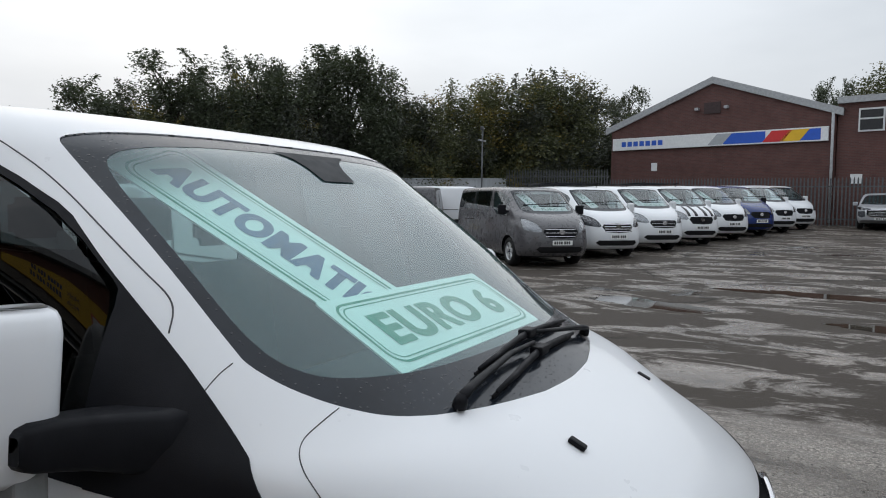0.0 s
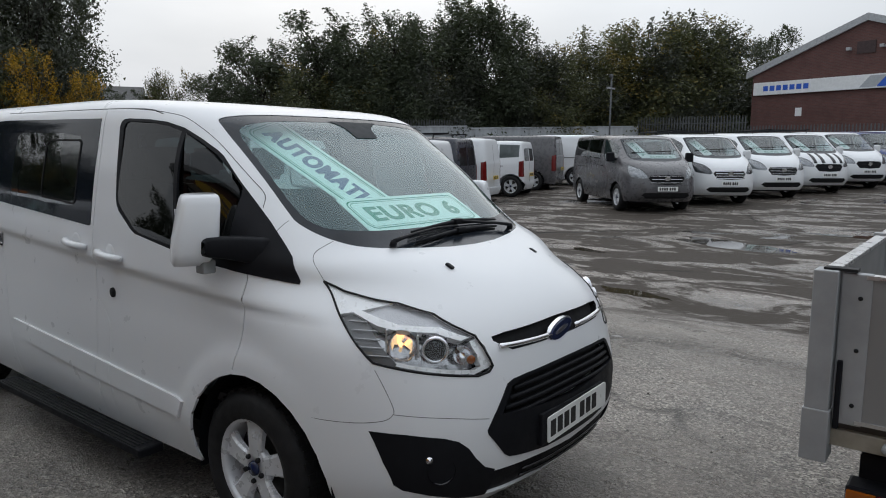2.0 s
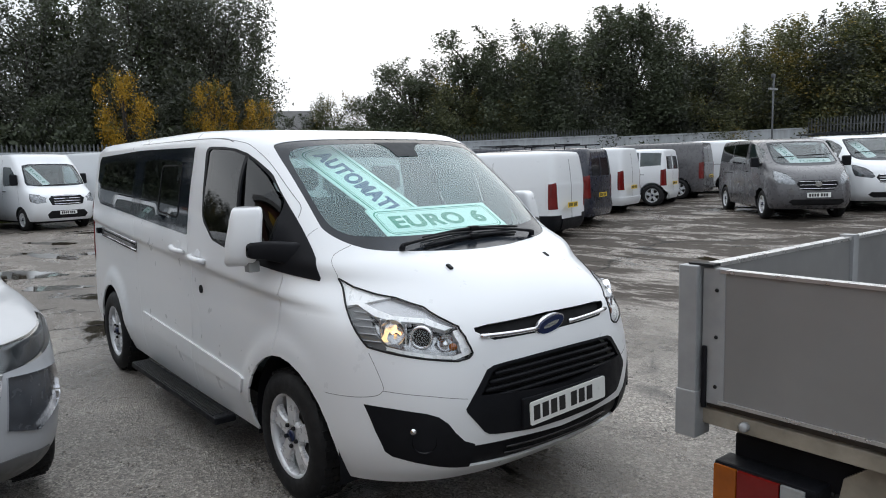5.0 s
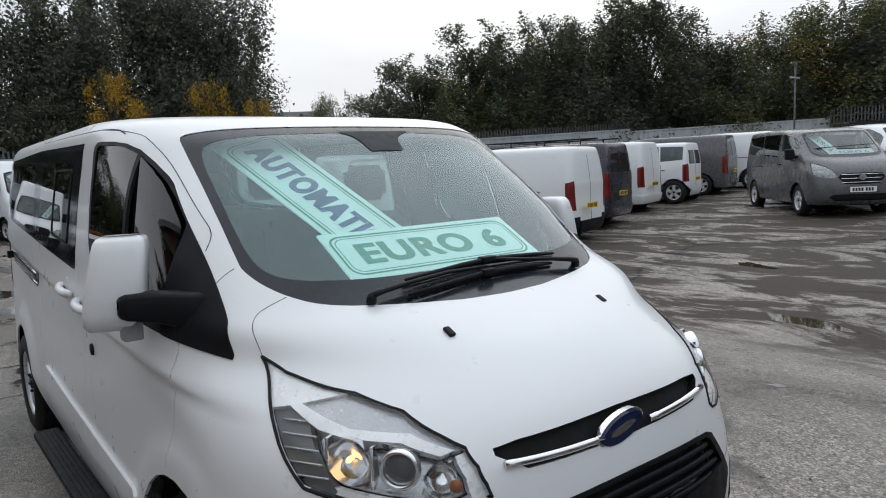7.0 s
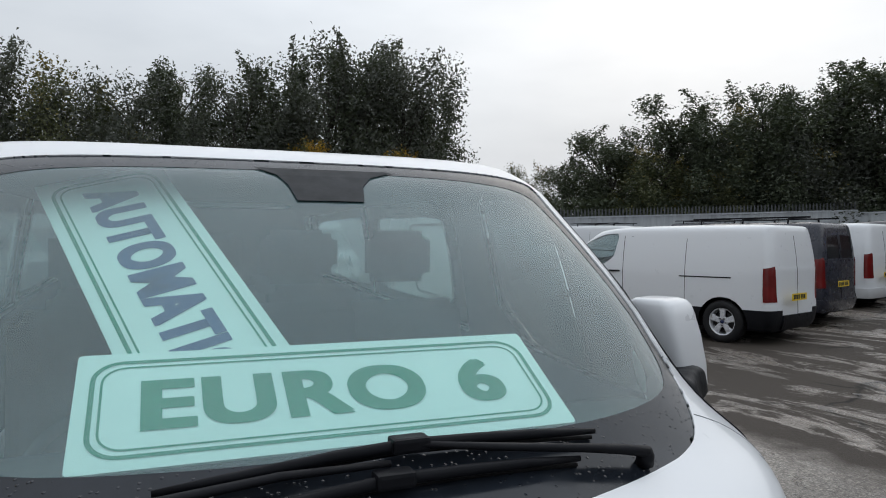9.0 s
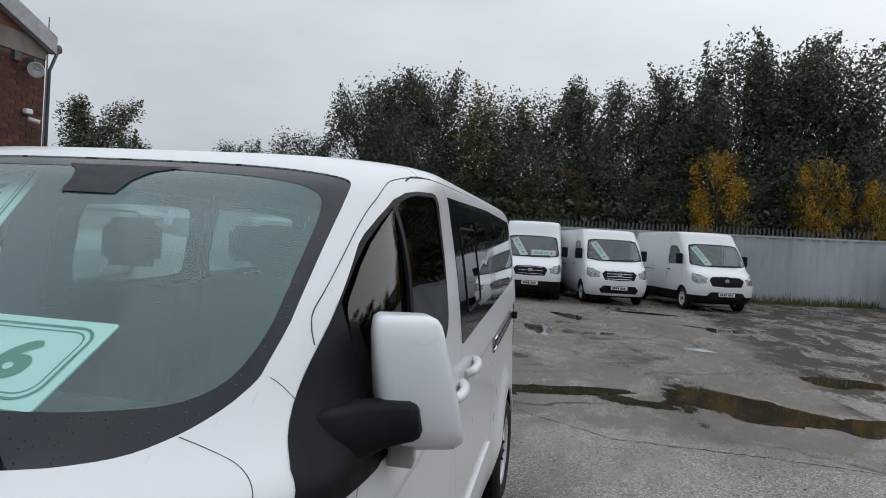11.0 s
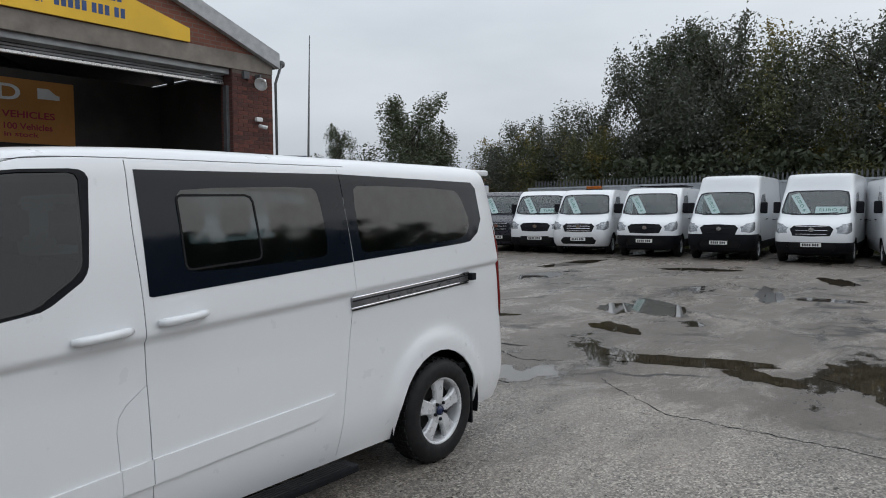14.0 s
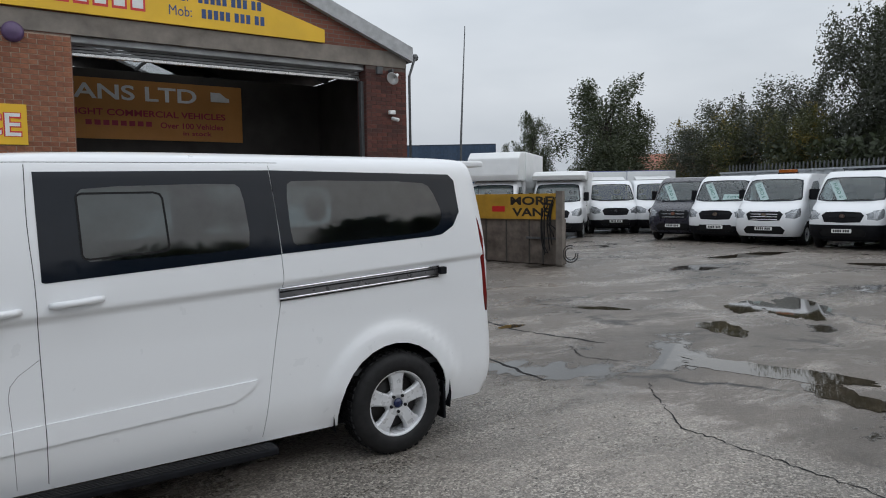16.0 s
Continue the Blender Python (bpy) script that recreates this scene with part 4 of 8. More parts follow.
    box("speaker_bracket", (-8.06, GY, 4.02), (-8.02, GY + 0.15, 4.16), FENCE, g)
    box("junction_box", (-7.86, GY, 4.06), (-7.74, GY + 0.07, 4.2), FENCE, g, "grey junction box", 0.01)
    cam_body = box("security_camera", (-8.12, GY + 0.02, 3.30), (-7.98, GY + 0.10, 3.38), WHITE_BOARD, g, "small white security camera", 0.02)
    part("camera_head", tube_mesh("camera_head", [(-8.03, GY + 0.1, 3.22), (-8.09, GY + 0.24, 3.18)], 0.035, WHITE_BOARD, 10), cam_body)
    part("gutter", tube_mesh("gutter", [(GX1 - 0.17, GY + 0.1, EAVE + 0.12), (GX1 - 0.17, GY - 14, EAVE + 0.12)], 0.07, FENCE, 10), g, "dark gutter")
    part("downpipe", tube_mesh("downpipe", [(GX1 - 0.15, GY + 0.1, EAVE + 0.1), (GX1 - 0.06, GY + 0.03, EAVE - 0.25), (GX1 - 0.06, GY + 0.03, 0)], 0.026, FENCE, 8), g, "dark downpipe")
    # banner and steelwork inside
    for y in (-3.0, -7.0):
        for x0, x1 in ((GX1 + 0.3, RIDGE[0]), (RIDGE[0], GX0 - 0.3)):
            slab("rafter", [(x0, gable(x0) - 0.15), (x1, gable(x1) - 0.15), (x1, gable(x1) + 0.02), (x0, gable(x0) + 0.02)], 0.1, FENCE, g, "", Matrix.Translation((0, GY + y, 0)))
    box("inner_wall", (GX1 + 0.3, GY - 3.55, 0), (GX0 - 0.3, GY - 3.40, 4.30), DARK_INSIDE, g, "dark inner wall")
    ban = tagged(new("banner", box_mesh("banner", (-6.22, -10.66, 2.93), (-0.6, -10.62, 4.12), ORANGE)), "orange banner for light commercial vehicles hanging inside", "banner")
    for text, x, z, w, hh, mat in (("VANS LTD", -3.90, 3.86, 2.7, 0.30, WHITE_BOARD), ("SALES OF LIGHT COMMERCIAL VEHICLES", -3.85, 3.46, 4.0, 0.13, MAROON), ("Over 100 Vehicles", -5.15, 3.24, 1.3, 0.12, MAROON), ("in stock", -5.25, 3.09, 0.6, 0.09, MAROON)):
        part("lettering", letters_mesh("lettering", text, hh, w, mat, Matrix.Translation((x, -10.617, z)) @ flip, 0.001, 1.0, 0.02), ban)
    for i in range(8):
        part("number_bar", box_mesh("number_bar", (-3.1 - 0.16 * i - 0.11, -10.62, 3.2), (-3.1 - 0.16 * i, -10.615, 3.3), MAROON), ban)
    pic = [(-5.55, 3.78), (-5.55, 3.98), (-5.75, 3.98), (-5.88, 3.88), (-5.95, 3.86), (-5.95, 3.78)]
    part("van_picture", prism_mesh("van_picture", pic, 0.004, WHITE_BOARD, Matrix.Translation((0, -10.62, 0))), ban)


garage()


# ---- aerial, lamp post
a = tagged(new("aerial", tube_mesh("aerial", [(-11.75, -10.1, 0), (-12.0, -10.4, 3.1), (-12.5, -10.85, 6.25)], [0.035, 0.03, 0.012], FENCE, 6)), "tall thin whip aerial leaning slightly", "aerial")
lp = thing("camera_post", pose(-13.6, 31.5, ground_z(-13.6, 31.5)), "slim grey post with a camera head by the wall", "post")
part("post", tube_mesh("post", [(0, 0, -0.2), (0.02, 0, 4.8)], 0.045, FENCE, 8), lp)
part("camera_head", box_mesh("camera_head", (-0.07, -0.12, 4.75), (0.07, 0.12, 4.95), FENCE, 0.05), lp)
box("side_arm", (-0.05, -0.4, 4.2), (0.05, 0.4, 4.28), STEEL, lp)


# ---------------------------------------------------------------- trees
def tree_kind(seed, height, spread, leaves, low=0.15, lumps=44, size=0.118, loose=0.10):
    """Trunk with limbs, and a crown of single leaves gathered in many uneven lumps. Gives the two sets of faces."""
    rng = random.Random(seed)
    bark_v, bark_f = [], []

    def limb(p0, p1, r0, r1):
        d = (p1 - p0).normalized()
        a = d.orthogonal().normalized()
        b = d.cross(a)
        k = len(bark_v)
        for p, r in ((p0, r0), ((p0 + p1) / 2 + V((rng.uniform(-1, 1), rng.uniform(-1, 1), 0)) * r0, (r0 + r1) / 2), (p1, r1)):
            for i in range(6):
                t = math.pi * i / 3
                bark_v.append(p + r * (math.cos(t) * a + math.sin(t) * b))
        for s in range(2):
            for i in range(6):
                j = (i + 1) % 6
                bark_f.append((k + s * 6 + i, k + s * 6 + j, k + s * 6 + 6 + j, k + s * 6 + 6 + i))

    limb(V((0, 0, -0.3)), V((rng.uniform(-0.2, 0.2), rng.uniform(-0.2, 0.2), height * 0.35)), height * 0.022, height * 0.016)
    limb(V((0, 0, height * 0.33)), V((0, 0, height * 0.85)), height * 0.016, 0.02)
    centres = []
    for i in range(lumps):
        f = (i + rng.random()) / lumps
        z = height * (low + (0.94 - low) * f)
        reach = spread * math.sqrt(max(0.03, 1 - (abs(f - 0.42) / 0.66) ** 2.6))
        wide = reach * math.sqrt(rng.random()) * 0.82
        a = rng.uniform(0, 2 * math.pi)
        c = V((wide * math.cos(a), wide * math.sin(a), z))
        q = rng.uniform(0.28, 0.42) * spread * (1.08 - 0.40 * f)
        centres.append((c, V((q, q, q * rng.uniform(0.9, 1.5)))))
        limb(V((0, 0, z * rng.uniform(0.5, 0.85))), c, height * 0.006, 0.01)
        if f > 0.5 and rng.random() < 0.45:
            tip = c + V((rng.uniform(-0.7, 0.7), rng.uniform(-0.7, 0.7), 1)) * q * rng.uniform(1.0, 1.5)
            limb(c, tip, 0.016, 0.005)
            for s in (0.55, 0.8, 1.0):
                centres.append((c + (tip - c) * s, V((1, 1, 1.6)) * q * 0.30 * (1.25 - s * 0.6)))
    verts = np.empty((leaves * 3, 3))
    weights = [(r.x * r.y * r.z) ** 0.66 for _, r in centres]
    picks = rng.choices(range(len(centres)), weights, k=leaves)
    for n, i in enumerate(picks):
        c, r = centres[i]
        d = V((rng.gauss(0, 1), rng.gauss(0, 1), rng.gauss(0, 1))).normalized()
        p = c + V((d.x * r.x, d.y * r.y, d.z * r.z)) * (rng.random() ** 0.55) * rng.uniform(0.8, 1.0 + loose * 1.3)
        s = size * rng.uniform(0.5, 1.3)
        u = V((rng.gauss(0, 1), rng.gauss(0, 1), rng.gauss(0, 0.7))).normalized()
        w = u.cross(V((rng.gauss(0, 1), rng.gauss(0, 1), rng.gauss(0, 1)))).normalized() * 0.6
        verts[n * 3] = p - u * s
        verts[n * 3 + 1] = p + w * s * 1.1 + u * s * 0.3
        verts[n * 3 + 2] = p - w * s * 0.9 + u * s
    return (bark_v, bark_f), verts


def tree_meshes(kind, mat, k=3):
    (bv, bf), lv = kind
    trunk = mesh_of("trunk", bv, bf, BARK)
    n = len(lv) // k
    me = bpy.data.meshes.new("crown")
    me.vertices.add(len(lv))
    me.vertices.foreach_set("co", lv.ravel())
    me.loops.add(n * k)
    me.loops.foreach_set("vertex_index", np.arange(n * k))
    me.polygons.add(n)
    me.polygons.foreach_set("loop_start", np.arange(n) * k)
    me.polygons.foreach_set("loop_total", np.full(n, k))
    me.materials.append(mat)
    me.update()
    return trunk, me


KINDS = [
    tree_meshes(tree_kind(1, 10.0, 3.3, 31000, 0.12, 46, 0.090), LEAVES[0]),
    tree_meshes(tree_kind(2, 10.0, 3.9, 35000, 0.10, 54, 0.090), LEAVES[1]),
    tree_meshes(tree_kind(3, 10.0, 4.3, 36000, 0.08, 60, 0.090), LEAVES[2]),
    tree_meshes(tree_kind(4, 10.0, 2.6, 20000, 0.14, 34, 0.080, 0.25), LEAVES[0]),
    tree_meshes(tree_kind(5, 10.0, 3.2, 13000, 0.08, 30, 0.10, 0.2), LEAVES[3]),
]
TREE_LABELS = ["dark green broadleaf tree with an uneven crown behind the wall", "tall grey-green tree with thinning leaves behind the wall", "broad olive-green tree turning yellow behind the wall", "slim dark green tree with open top", "small tree with yellow autumn leaves"]


def tree(kind, x, y, height, turn, wide=1.0):
    t = thing("tree", pose(x, y, ground_z(x, min(y, 60)) - 0.1, 0, 0, turn), TREE_LABELS[kind], "tree", "trees round the yard")
    t.scale = (height / 10 * wide, height / 10 * wide, height / 10)
    trunk, crown = KINDS[kind]
    part("trunk", trunk, t)
    part("crown", crown, t)


for row in (
    # behind the back wall, from the low shrubs at its far end to the tall trees at its corner
    (2, -34, -19.0, 5.4, 10, 1.2), (1, -33, -16.8, 6.4, 44, 1.1), (2, -32, -15.0, 5.6, 300, 1.1), (1, -33, -12.9, 7.0, 80, 1.1), (2, -31.2, -12.0, 5.2, 210, 1.0), (1, -33.5, -9.7, 9.6, 140, 0.83), (0, -34, -8.3, 10.5, 200, 0.86), (1, -33, -6.6, 10.1, 65, 0.92), (2, -34, -3.6, 9.2, 15, 0.98),
    (1, -33, -1.0, 9.1, 70, 0.98), (0, -34, 1.0, 10.2, 120, 0.87), (1, -33, 3.4, 9.6, 33, 0.92), (0, -34, 5.6, 10.8, 260, 0.92), (1, -33.5, 8.0, 11.6, 310, 0.95), (0, -35, 10.0, 12.4, 80, 0.92), (1, -33.5, 12.0, 11.4, 230, 0.91), (0, -34, 13.6, 9.4, 100, 0.76),
    (4, -29.6, 6.4, 6.3, 20, 0.75), (4, -29.6, 10.4, 6.0, 75, 0.70), (4, -29.5, 12.6, 5.2, 160, 0.7),
    (0, -32, -3.5, 5.4, 99, 1.19), (0, -31, 3.8, 5.2, 12, 1.19), (1, -31, 7.8, 5.2, 52, 1.19), (0, -31.5, -7.8, 5.0, 52, 1.19), (2, -31.5, -0.5, 5.2, 82, 1.19), (0, -31, 9.2, 5.4, 182, 1.19), (1, -31.5, 12.6, 5.0, 8, 0.99),
    # gap with low shrubs, then the trees of the far side
    (3, -33.5, 17.0, 4.6, 0, 1.32), (2, -32.6, 18.6, 5.4, 67, 0.88), (3, -31.4, 20.4, 6.0, 134, 1.24), (3, -30.0, 22.2, 7.6, 201, 1.38), (1, -30.4, 23.4, 6.6, 268, 1.24), (2, -28.4, 23.8, 5.8, 335, 1.38),
    (3, -28.2, 24.9, 9.0, 42, 1.45), (0, -27.2, 26.0, 7.6, 109, 1.24), (1, -27.6, 27.4, 7.2, 176, 1.24), (0, -25.6, 28.6, 9.2, 243, 1.08), (2, -26.4, 29.4, 7.8, 310, 1.24), (1, -24.6, 30.6, 8.4, 17, 1.10),
    (3, -23.9, 31.6, 10.0, 84, 1.52), (0, -22.8, 33.0, 10.0, 151, 1.02), (3, -22.0, 34.4, 9.6, 218, 1.38), (1, -21.4, 35.6, 7.8, 285, 1.24), (2, -19.8, 36.8, 7.0, 352, 1.24), (1, -19.6, 38.6, 7.0, 59, 1.38),
    (2, -18.0, 40.4, 8.4, 126, 1.31), (2, -16.2, 42.2, 9.0, 193, 1.38), (1, -14.6, 43.6, 9.2, 260, 1.38), (2, -13.2, 45.2, 8.9, 327, 1.24), (1, -11.9, 46.4, 7.9, 34, 1.24), (3, -10.4, 50.2, 9.2, 101, 0.97),
    (0, -28.3, 22.9, 4.2, 302, 1.5), (2, -26.8, 26.1, 4.5, 9, 1.5), (0, -25.2, 29.7, 4.6, 76, 1.5), (1, -24.2, 32.5, 4.8, 143, 1.5),
    (0, -21.6, 35.5, 4.8, 210, 1.5), (2, -19.6, 38.4, 4.8, 277, 1.5), (0, -16.9, 40.9, 4.8, 344, 1.5), (1, -13.8, 42.0, 5.0, 51, 1.5), (0, -11.6, 42.9, 4.4, 118, 1.4),
    (2, 7.5, 62, 10.5, 15, 1.2), (2, 12.5, 64, 11.0, 75, 1.2), (3, 3.0, 60, 10.2, 155, 0.8), (2, 18, 62, 10.8, 190, 1.3),
    # by the far corner past the garage
    (0, -37.4, -28.8, 9.6, 130, 1.25), (3, -39.6, -28.2, 7.2, 220, 1.1), (3, -38, -37.0, 8.2, 20, 0.9), (0, -41.0, -32.7, 7.4, 10, 0.9), (3, -42, -44, 6.5, 77, 0.9),
    # out of sight behind the camera, seen in the glass
    (0, 16, 20, 8.0, 0, 1.2), (1, 22, 12, 9.0, 40, 1.2), (0, 24, 3, 8.5, 80, 1.2), (1, 24, -8, 8.5, 130, 1.2), (0, 20, -18, 8.5, 20, 1.2),
):
    tree(*row)


def undergrowth():
    """Low scrub along the foot of the trees, behind the wall."""
    rng = np.random.default_rng(3)
    pts = []
    for (x0, y0), (x1, y1), n in (((-29.6, -13), (-29.6, 14), 9000), ((-29.4, 16), (-23.2, 31), 12000), ((-23.2, 31), (-16.5, 40.5), 10000), ((-16, 40.5), (-9.5, 42), 3500)):
        t = rng.random(n)
        off = rng.normal(0, 0.7, n)
        z = 0.4 + 3.4 * rng.random(n) ** 1.4
        pts.append(np.stack([x0 + (x1 - x0) * t - abs(off), y0 + (y1 - y0) * t + 0.4 * off, z], 1))
    p = np.concatenate(pts)
    n = len(p)
    u = rng.normal(0, 1, (n, 3))
    u /= np.linalg.norm(u, axis=1, keepdims=True)
    w = np.cross(u, rng.normal(0, 1, (n, 3)))
    w /= np.linalg.norm(w, axis=1, keepdims=True)
    s = rng.uniform(0.09, 0.2, (n, 1))
    v = np.stack([p - u * s, p + w * s * 0.5, p + u * s, p - w * s * 0.5], 1).reshape(-1, 3)
    me = tree_meshes((([(0, 0, -1), (0.01, 0, -1), (0, 0.01, -1)], [(0, 1, 2)]), v), LEAVES[0], 4)[1]
    tagged(new("undergrowth", me), "dark scrub and ivy along the boundary", "scrub", "", "stuff")


undergrowth()


def verge():
    """Weeds along the foot of the back wall."""
    rng = np.random.default_rng(8)
    n = 9000
    p = np.stack([-27.9 + 0.9 * rng.random(n) ** 2, rng.uniform(-13, 12, n), np.zeros(n)], 1)
    p[:, 2] = [ground_z(x, y) for x, y, _ in p]
    h = rng.uniform(0.05, 0.28, (n, 1)) * (1.2 - (p[:, :1] + 27.9))
    lean = rng.normal(0, 0.35, (n, 3)) * h
    side = rng.normal(0, 1, (n, 3)) * np.array([1, 1, 0])
    side *= 0.012 / np.maximum(0.2, np.linalg.norm(side, axis=1, keepdims=True))
    tip = p + lean + np.array([0, 0, 1]) * h
    v = np.stack([p - side, p + side, tip + side * 0.3, tip - side * 0.3], 1).reshape(-1, 3)
    me = tree_meshes((([(0, 0, -1), (0.01, 0, -1), (0, 0.01, -1)], [(0, 1, 2)]), v), leaf_mat("weeds", (0.06, 0.08, 0.02), (0.14, 0.14, 0.05)), 4)[1]
    tagged(new("weeds", me), "rough grass and weeds at the foot of the wall", "grass", "", "stuff")


verge()


# ---------------------------------------------------------------- the white passenger van in the middle of the yard
HERO_ROWS = [
    (0.27, 0.88, 0.05, 2.8, 0.905, -4.135),
    (0.36, 0.985, 0.04, 2.85, 0.93, -4.175),
    (0.48, 1.025, 0.03, 2.9, 0.95, -4.195),
    (0.66, 1.03, 0.02, 2.85, 0.958, -4.195),
    (0.84, 0.998, 0.00, 2.75, 0.96, -4.185),
    (0.96, 0.955, -0.10, 2.75, 0.958, -4.185),
    (1.06, 0.88, -0.30, 2.6, 0.956, -4.185),
    (1.16, 0.745, -0.55, 2.48, 0.952, -4.185),
    (1.24, 0.575, -0.60, 2.82, 0.945, -4.185),
    (1.31, 0.41, -0.62, 3.0, 0.937, -4.175),
    (1.45, 0.20, -0.75, 3.2, 0.920, -4.165),
    (1.60, -0.015, -0.95, 3.65, 0.898, -4.145),
    (1.75, -0.235, -1.2, 4.1, 0.870, -4.125),
    (1.86, -0.40, -1.4, 4.3, 0.848, -4.105),
    (1.93, -0.62, -1.5, 4.1, 0.812, -4.085),
    (1.970, -1.12, -1.8, 3.6, 0.735, -4.035),
    (1.992, -1.75, -2.3, 3.0, 0.53, -3.775),
    (2.002, -2.25, -2.7, 2.4, 0.15, -3.375),
]


def hero_bump(x, y, z):
    """The crease under the handles, the flares over the wheels and the tuck of the sill."""
    crease = 1.085 + 0.0525 * np.clip(-x, -0.3, 4.2)
    below = np.clip((crease - z) / 0.032, 0, 1)
    side = np.clip((y - 0.72) / 0.16, 0, 1) * np.clip((0.5 - x) / 0.5, 0, 1)
    d = -0.023 * below * below * (3 - 2 * below) * np.clip((z - 0.5) / 0.45, 0, 1) * side
    for wx, out in ((0.04, 0.020), (-3.28, 0.028)):
        r = np.hypot(x - wx, z - 0.34)
        lip = 1 / (1 + np.exp((r - 0.53) / 0.016))
        d = d + out * lip * side * np.clip((z - 0.25) / 0.25, 0, 1)
    return d


hero = thing("passenger_van", pose(0, 0, 0), "white long-wheelbase passenger van, tinted rear windows and alloy wheels", "van")
skin = van_shell(HERO_ROWS, steps=5, nose=44, side=70, tail=12, bump=hero_bump)

# windscreen: outer black edge, clear pane inside it
OUTER = [(-0.01, 1.266), (-0.01, 1.884), (0.20, 1.882), (0.45, 1.877), (0.57, 1.870), (0.64, 1.861), (0.676, 1.852), (0.690, 1.842), (0.696, 1.825), (0.706, 1.73), (0.713, 1.60), (0.722, 1.48), (0.726, 1.41), (0.702, 1.367), (0.662, 1.333), (0.60, 1.305), (0.50, 1.292), (0.39, 1.286), (0.17, 1.272)]
OUTER = rounded_off([(-0.6 if y < 0 else y, z) for y, z in OUTER])
skin, screen_all = carve(skin, OUTER, "yz", low=-0.8)
INNER = [(-0.01, 1.352), (-0.01, 1.858), (0.30, 1.853), (0.50, 1.842), (0.60, 1.826), (0.642, 1.805), (0.660, 1.775), (0.673, 1.71), (0.686, 1.58), (0.692, 1.46), (0.682, 1.408), (0.645, 1.378), (0.58, 1.366), (0.40, 1.356)]
INNER = rounded_off([(-0.6 if y < 0 else y, z) for y, z in INNER])
frit, pane = carve(screen_all, INNER, "yz", low=-0.8)
cowl_cut = [(-0.01, 1.2), (-0.01, 1.298), (0.30, 1.303), (0.52, 1.316), (0.66, 1.348), (0.76, 1.40), (0.76, 1.2)]
frit, cowl = carve(frit, cowl_cut, "yz", low=-0.8)
soup_part("windscreen", pushed(pane + mirrored(pane), -0.004), SCREEN, hero, "misted greenish windscreen with rain drops")
soup_part("screen_border", pushed(frit + mirrored(frit), -0.003), FRIT, hero, "black windscreen border")
soup_part("cowl", pushed(cowl + mirrored(cowl), -0.02), GAP, hero, "black scuttle panel under the wipers", 0.01)

# side openings
DOOR_WIN = [(-0.190, 1.588), (-0.405, 1.726), (-0.639, 1.797), (-0.761, 1.838), (-1.04, 1.856), (-1.075, 1.835), (-1.09, 1.76), (-1.03, 1.46), (-0.98, 1.39), (-0.85, 1.295), (-0.75, 1.262), (-0.438, 1.238), (-0.088, 1.215)]
DOOR_WIN = rounded_off(DOOR_WIN, 1)
# one black outline round the door glass and the quarter trim ahead of it
DOOR_EDGE = [(0.236, 1.158), (0.234, 1.180), (0.165, 1.282), (0.075, 1.355), (-0.045, 1.455), (-0.180, 1.569), (-0.266, 1.642), (-0.365, 1.704), (-0.469, 1.757), (-0.579, 1.806), (-0.692, 1.835), (-0.816, 1.849), (-0.99, 1.857), (-1.03, 1.854), (-1.052, 1.842), (-1.062, 1.818), (-1.040, 1.61), (-1.024, 1.465), (-1.014, 1.435), (-0.992, 1.405), (-0.869, 1.322), (-0.82, 1.300), (-0.773, 1.288), (-0.547, 1.250), (-0.25, 1.218), (0.09, 1.168), (0.21, 1.152)]
DOOR_GLASS = [(-0.112, 1.252), (-0.138, 1.43), (-0.147, 1.50), (-0.160, 1.536), (-0.180, 1.556), (-0.274, 1.630), (-0.355, 1.684), (-0.459, 1.739), (-0.571, 1.790), (-0.708, 1.824), (-0.80, 1.836), (-0.985, 1.843), (-1.012, 1.834), (-1.022, 1.812), (-1.012, 1.62), (-0.998, 1.481), (-0.985, 1.450), (-0.952, 1.418), (-0.825, 1.330), (-0.79, 1.315), (-0.747, 1.306), (-0.525, 1.276), (-0.326, 1.262)]
skin, door_all = carve(skin, DOOR_EDGE, "xz", low=0.5)
seal, door_pane = carve(door_all, DOOR_GLASS, "xz", low=0.5)
door_pane, bar = carve(door_pane, [(-0.586, 1.9), (-0.609, 1.9), (-0.463, 1.2), (-0.436, 1.2)], "xz", low=0.5)
seal, tri = carve(seal, [(-0.19, 1.7), (0.4, 1.7), (0.4, 1.1), (-0.085, 1.1)], "xz", low=0.5)
SIDE_A = [(-1.258, 1.862), (-2.484, 1.880), (-2.5195, 1.382), (-1.285, 1.312), (-1.268, 1.318)]
SIDE_B = [(-2.489, 1.880), (-3.80, 1.862), (-3.845, 1.82), (-3.862, 1.60), (-3.80, 1.505), (-3.70, 1.450), (-3.62, 1.440), (-2.5245, 1.384)]
skin, side_a = carve(skin, SIDE_A, "xz", low=0.5)
skin, side_b = carve(skin, SIDE_B, "xz", low=0.5)
POP = [(-1.440, 1.735), (-1.450, 1.750), (-1.470, 1.757), (-1.820, 1.760), (-1.855, 1.750), (-1.870, 1.725), (-1.888, 1.47), (-1.880, 1.445), (-1.860, 1.434), (-1.490, 1.412), (-1.462, 1.418), (-1.450, 1.44)]
pop_ring = carve(carve(side_a, POP, "xz")[1], shrunk(POP, 0.010), "xz")[0]
both("door_window", pushed(evened(door_pane), -0.008), DOORGLASS, hero, "front door window")
both("window_seal", pushed(seal + bar, -0.001), BLACK, hero, "black rubber window seal", 0.012)
both("mirror_base", pushed(tri, 0.004), BLACK, hero, "black plastic quarter trim", 0.012)
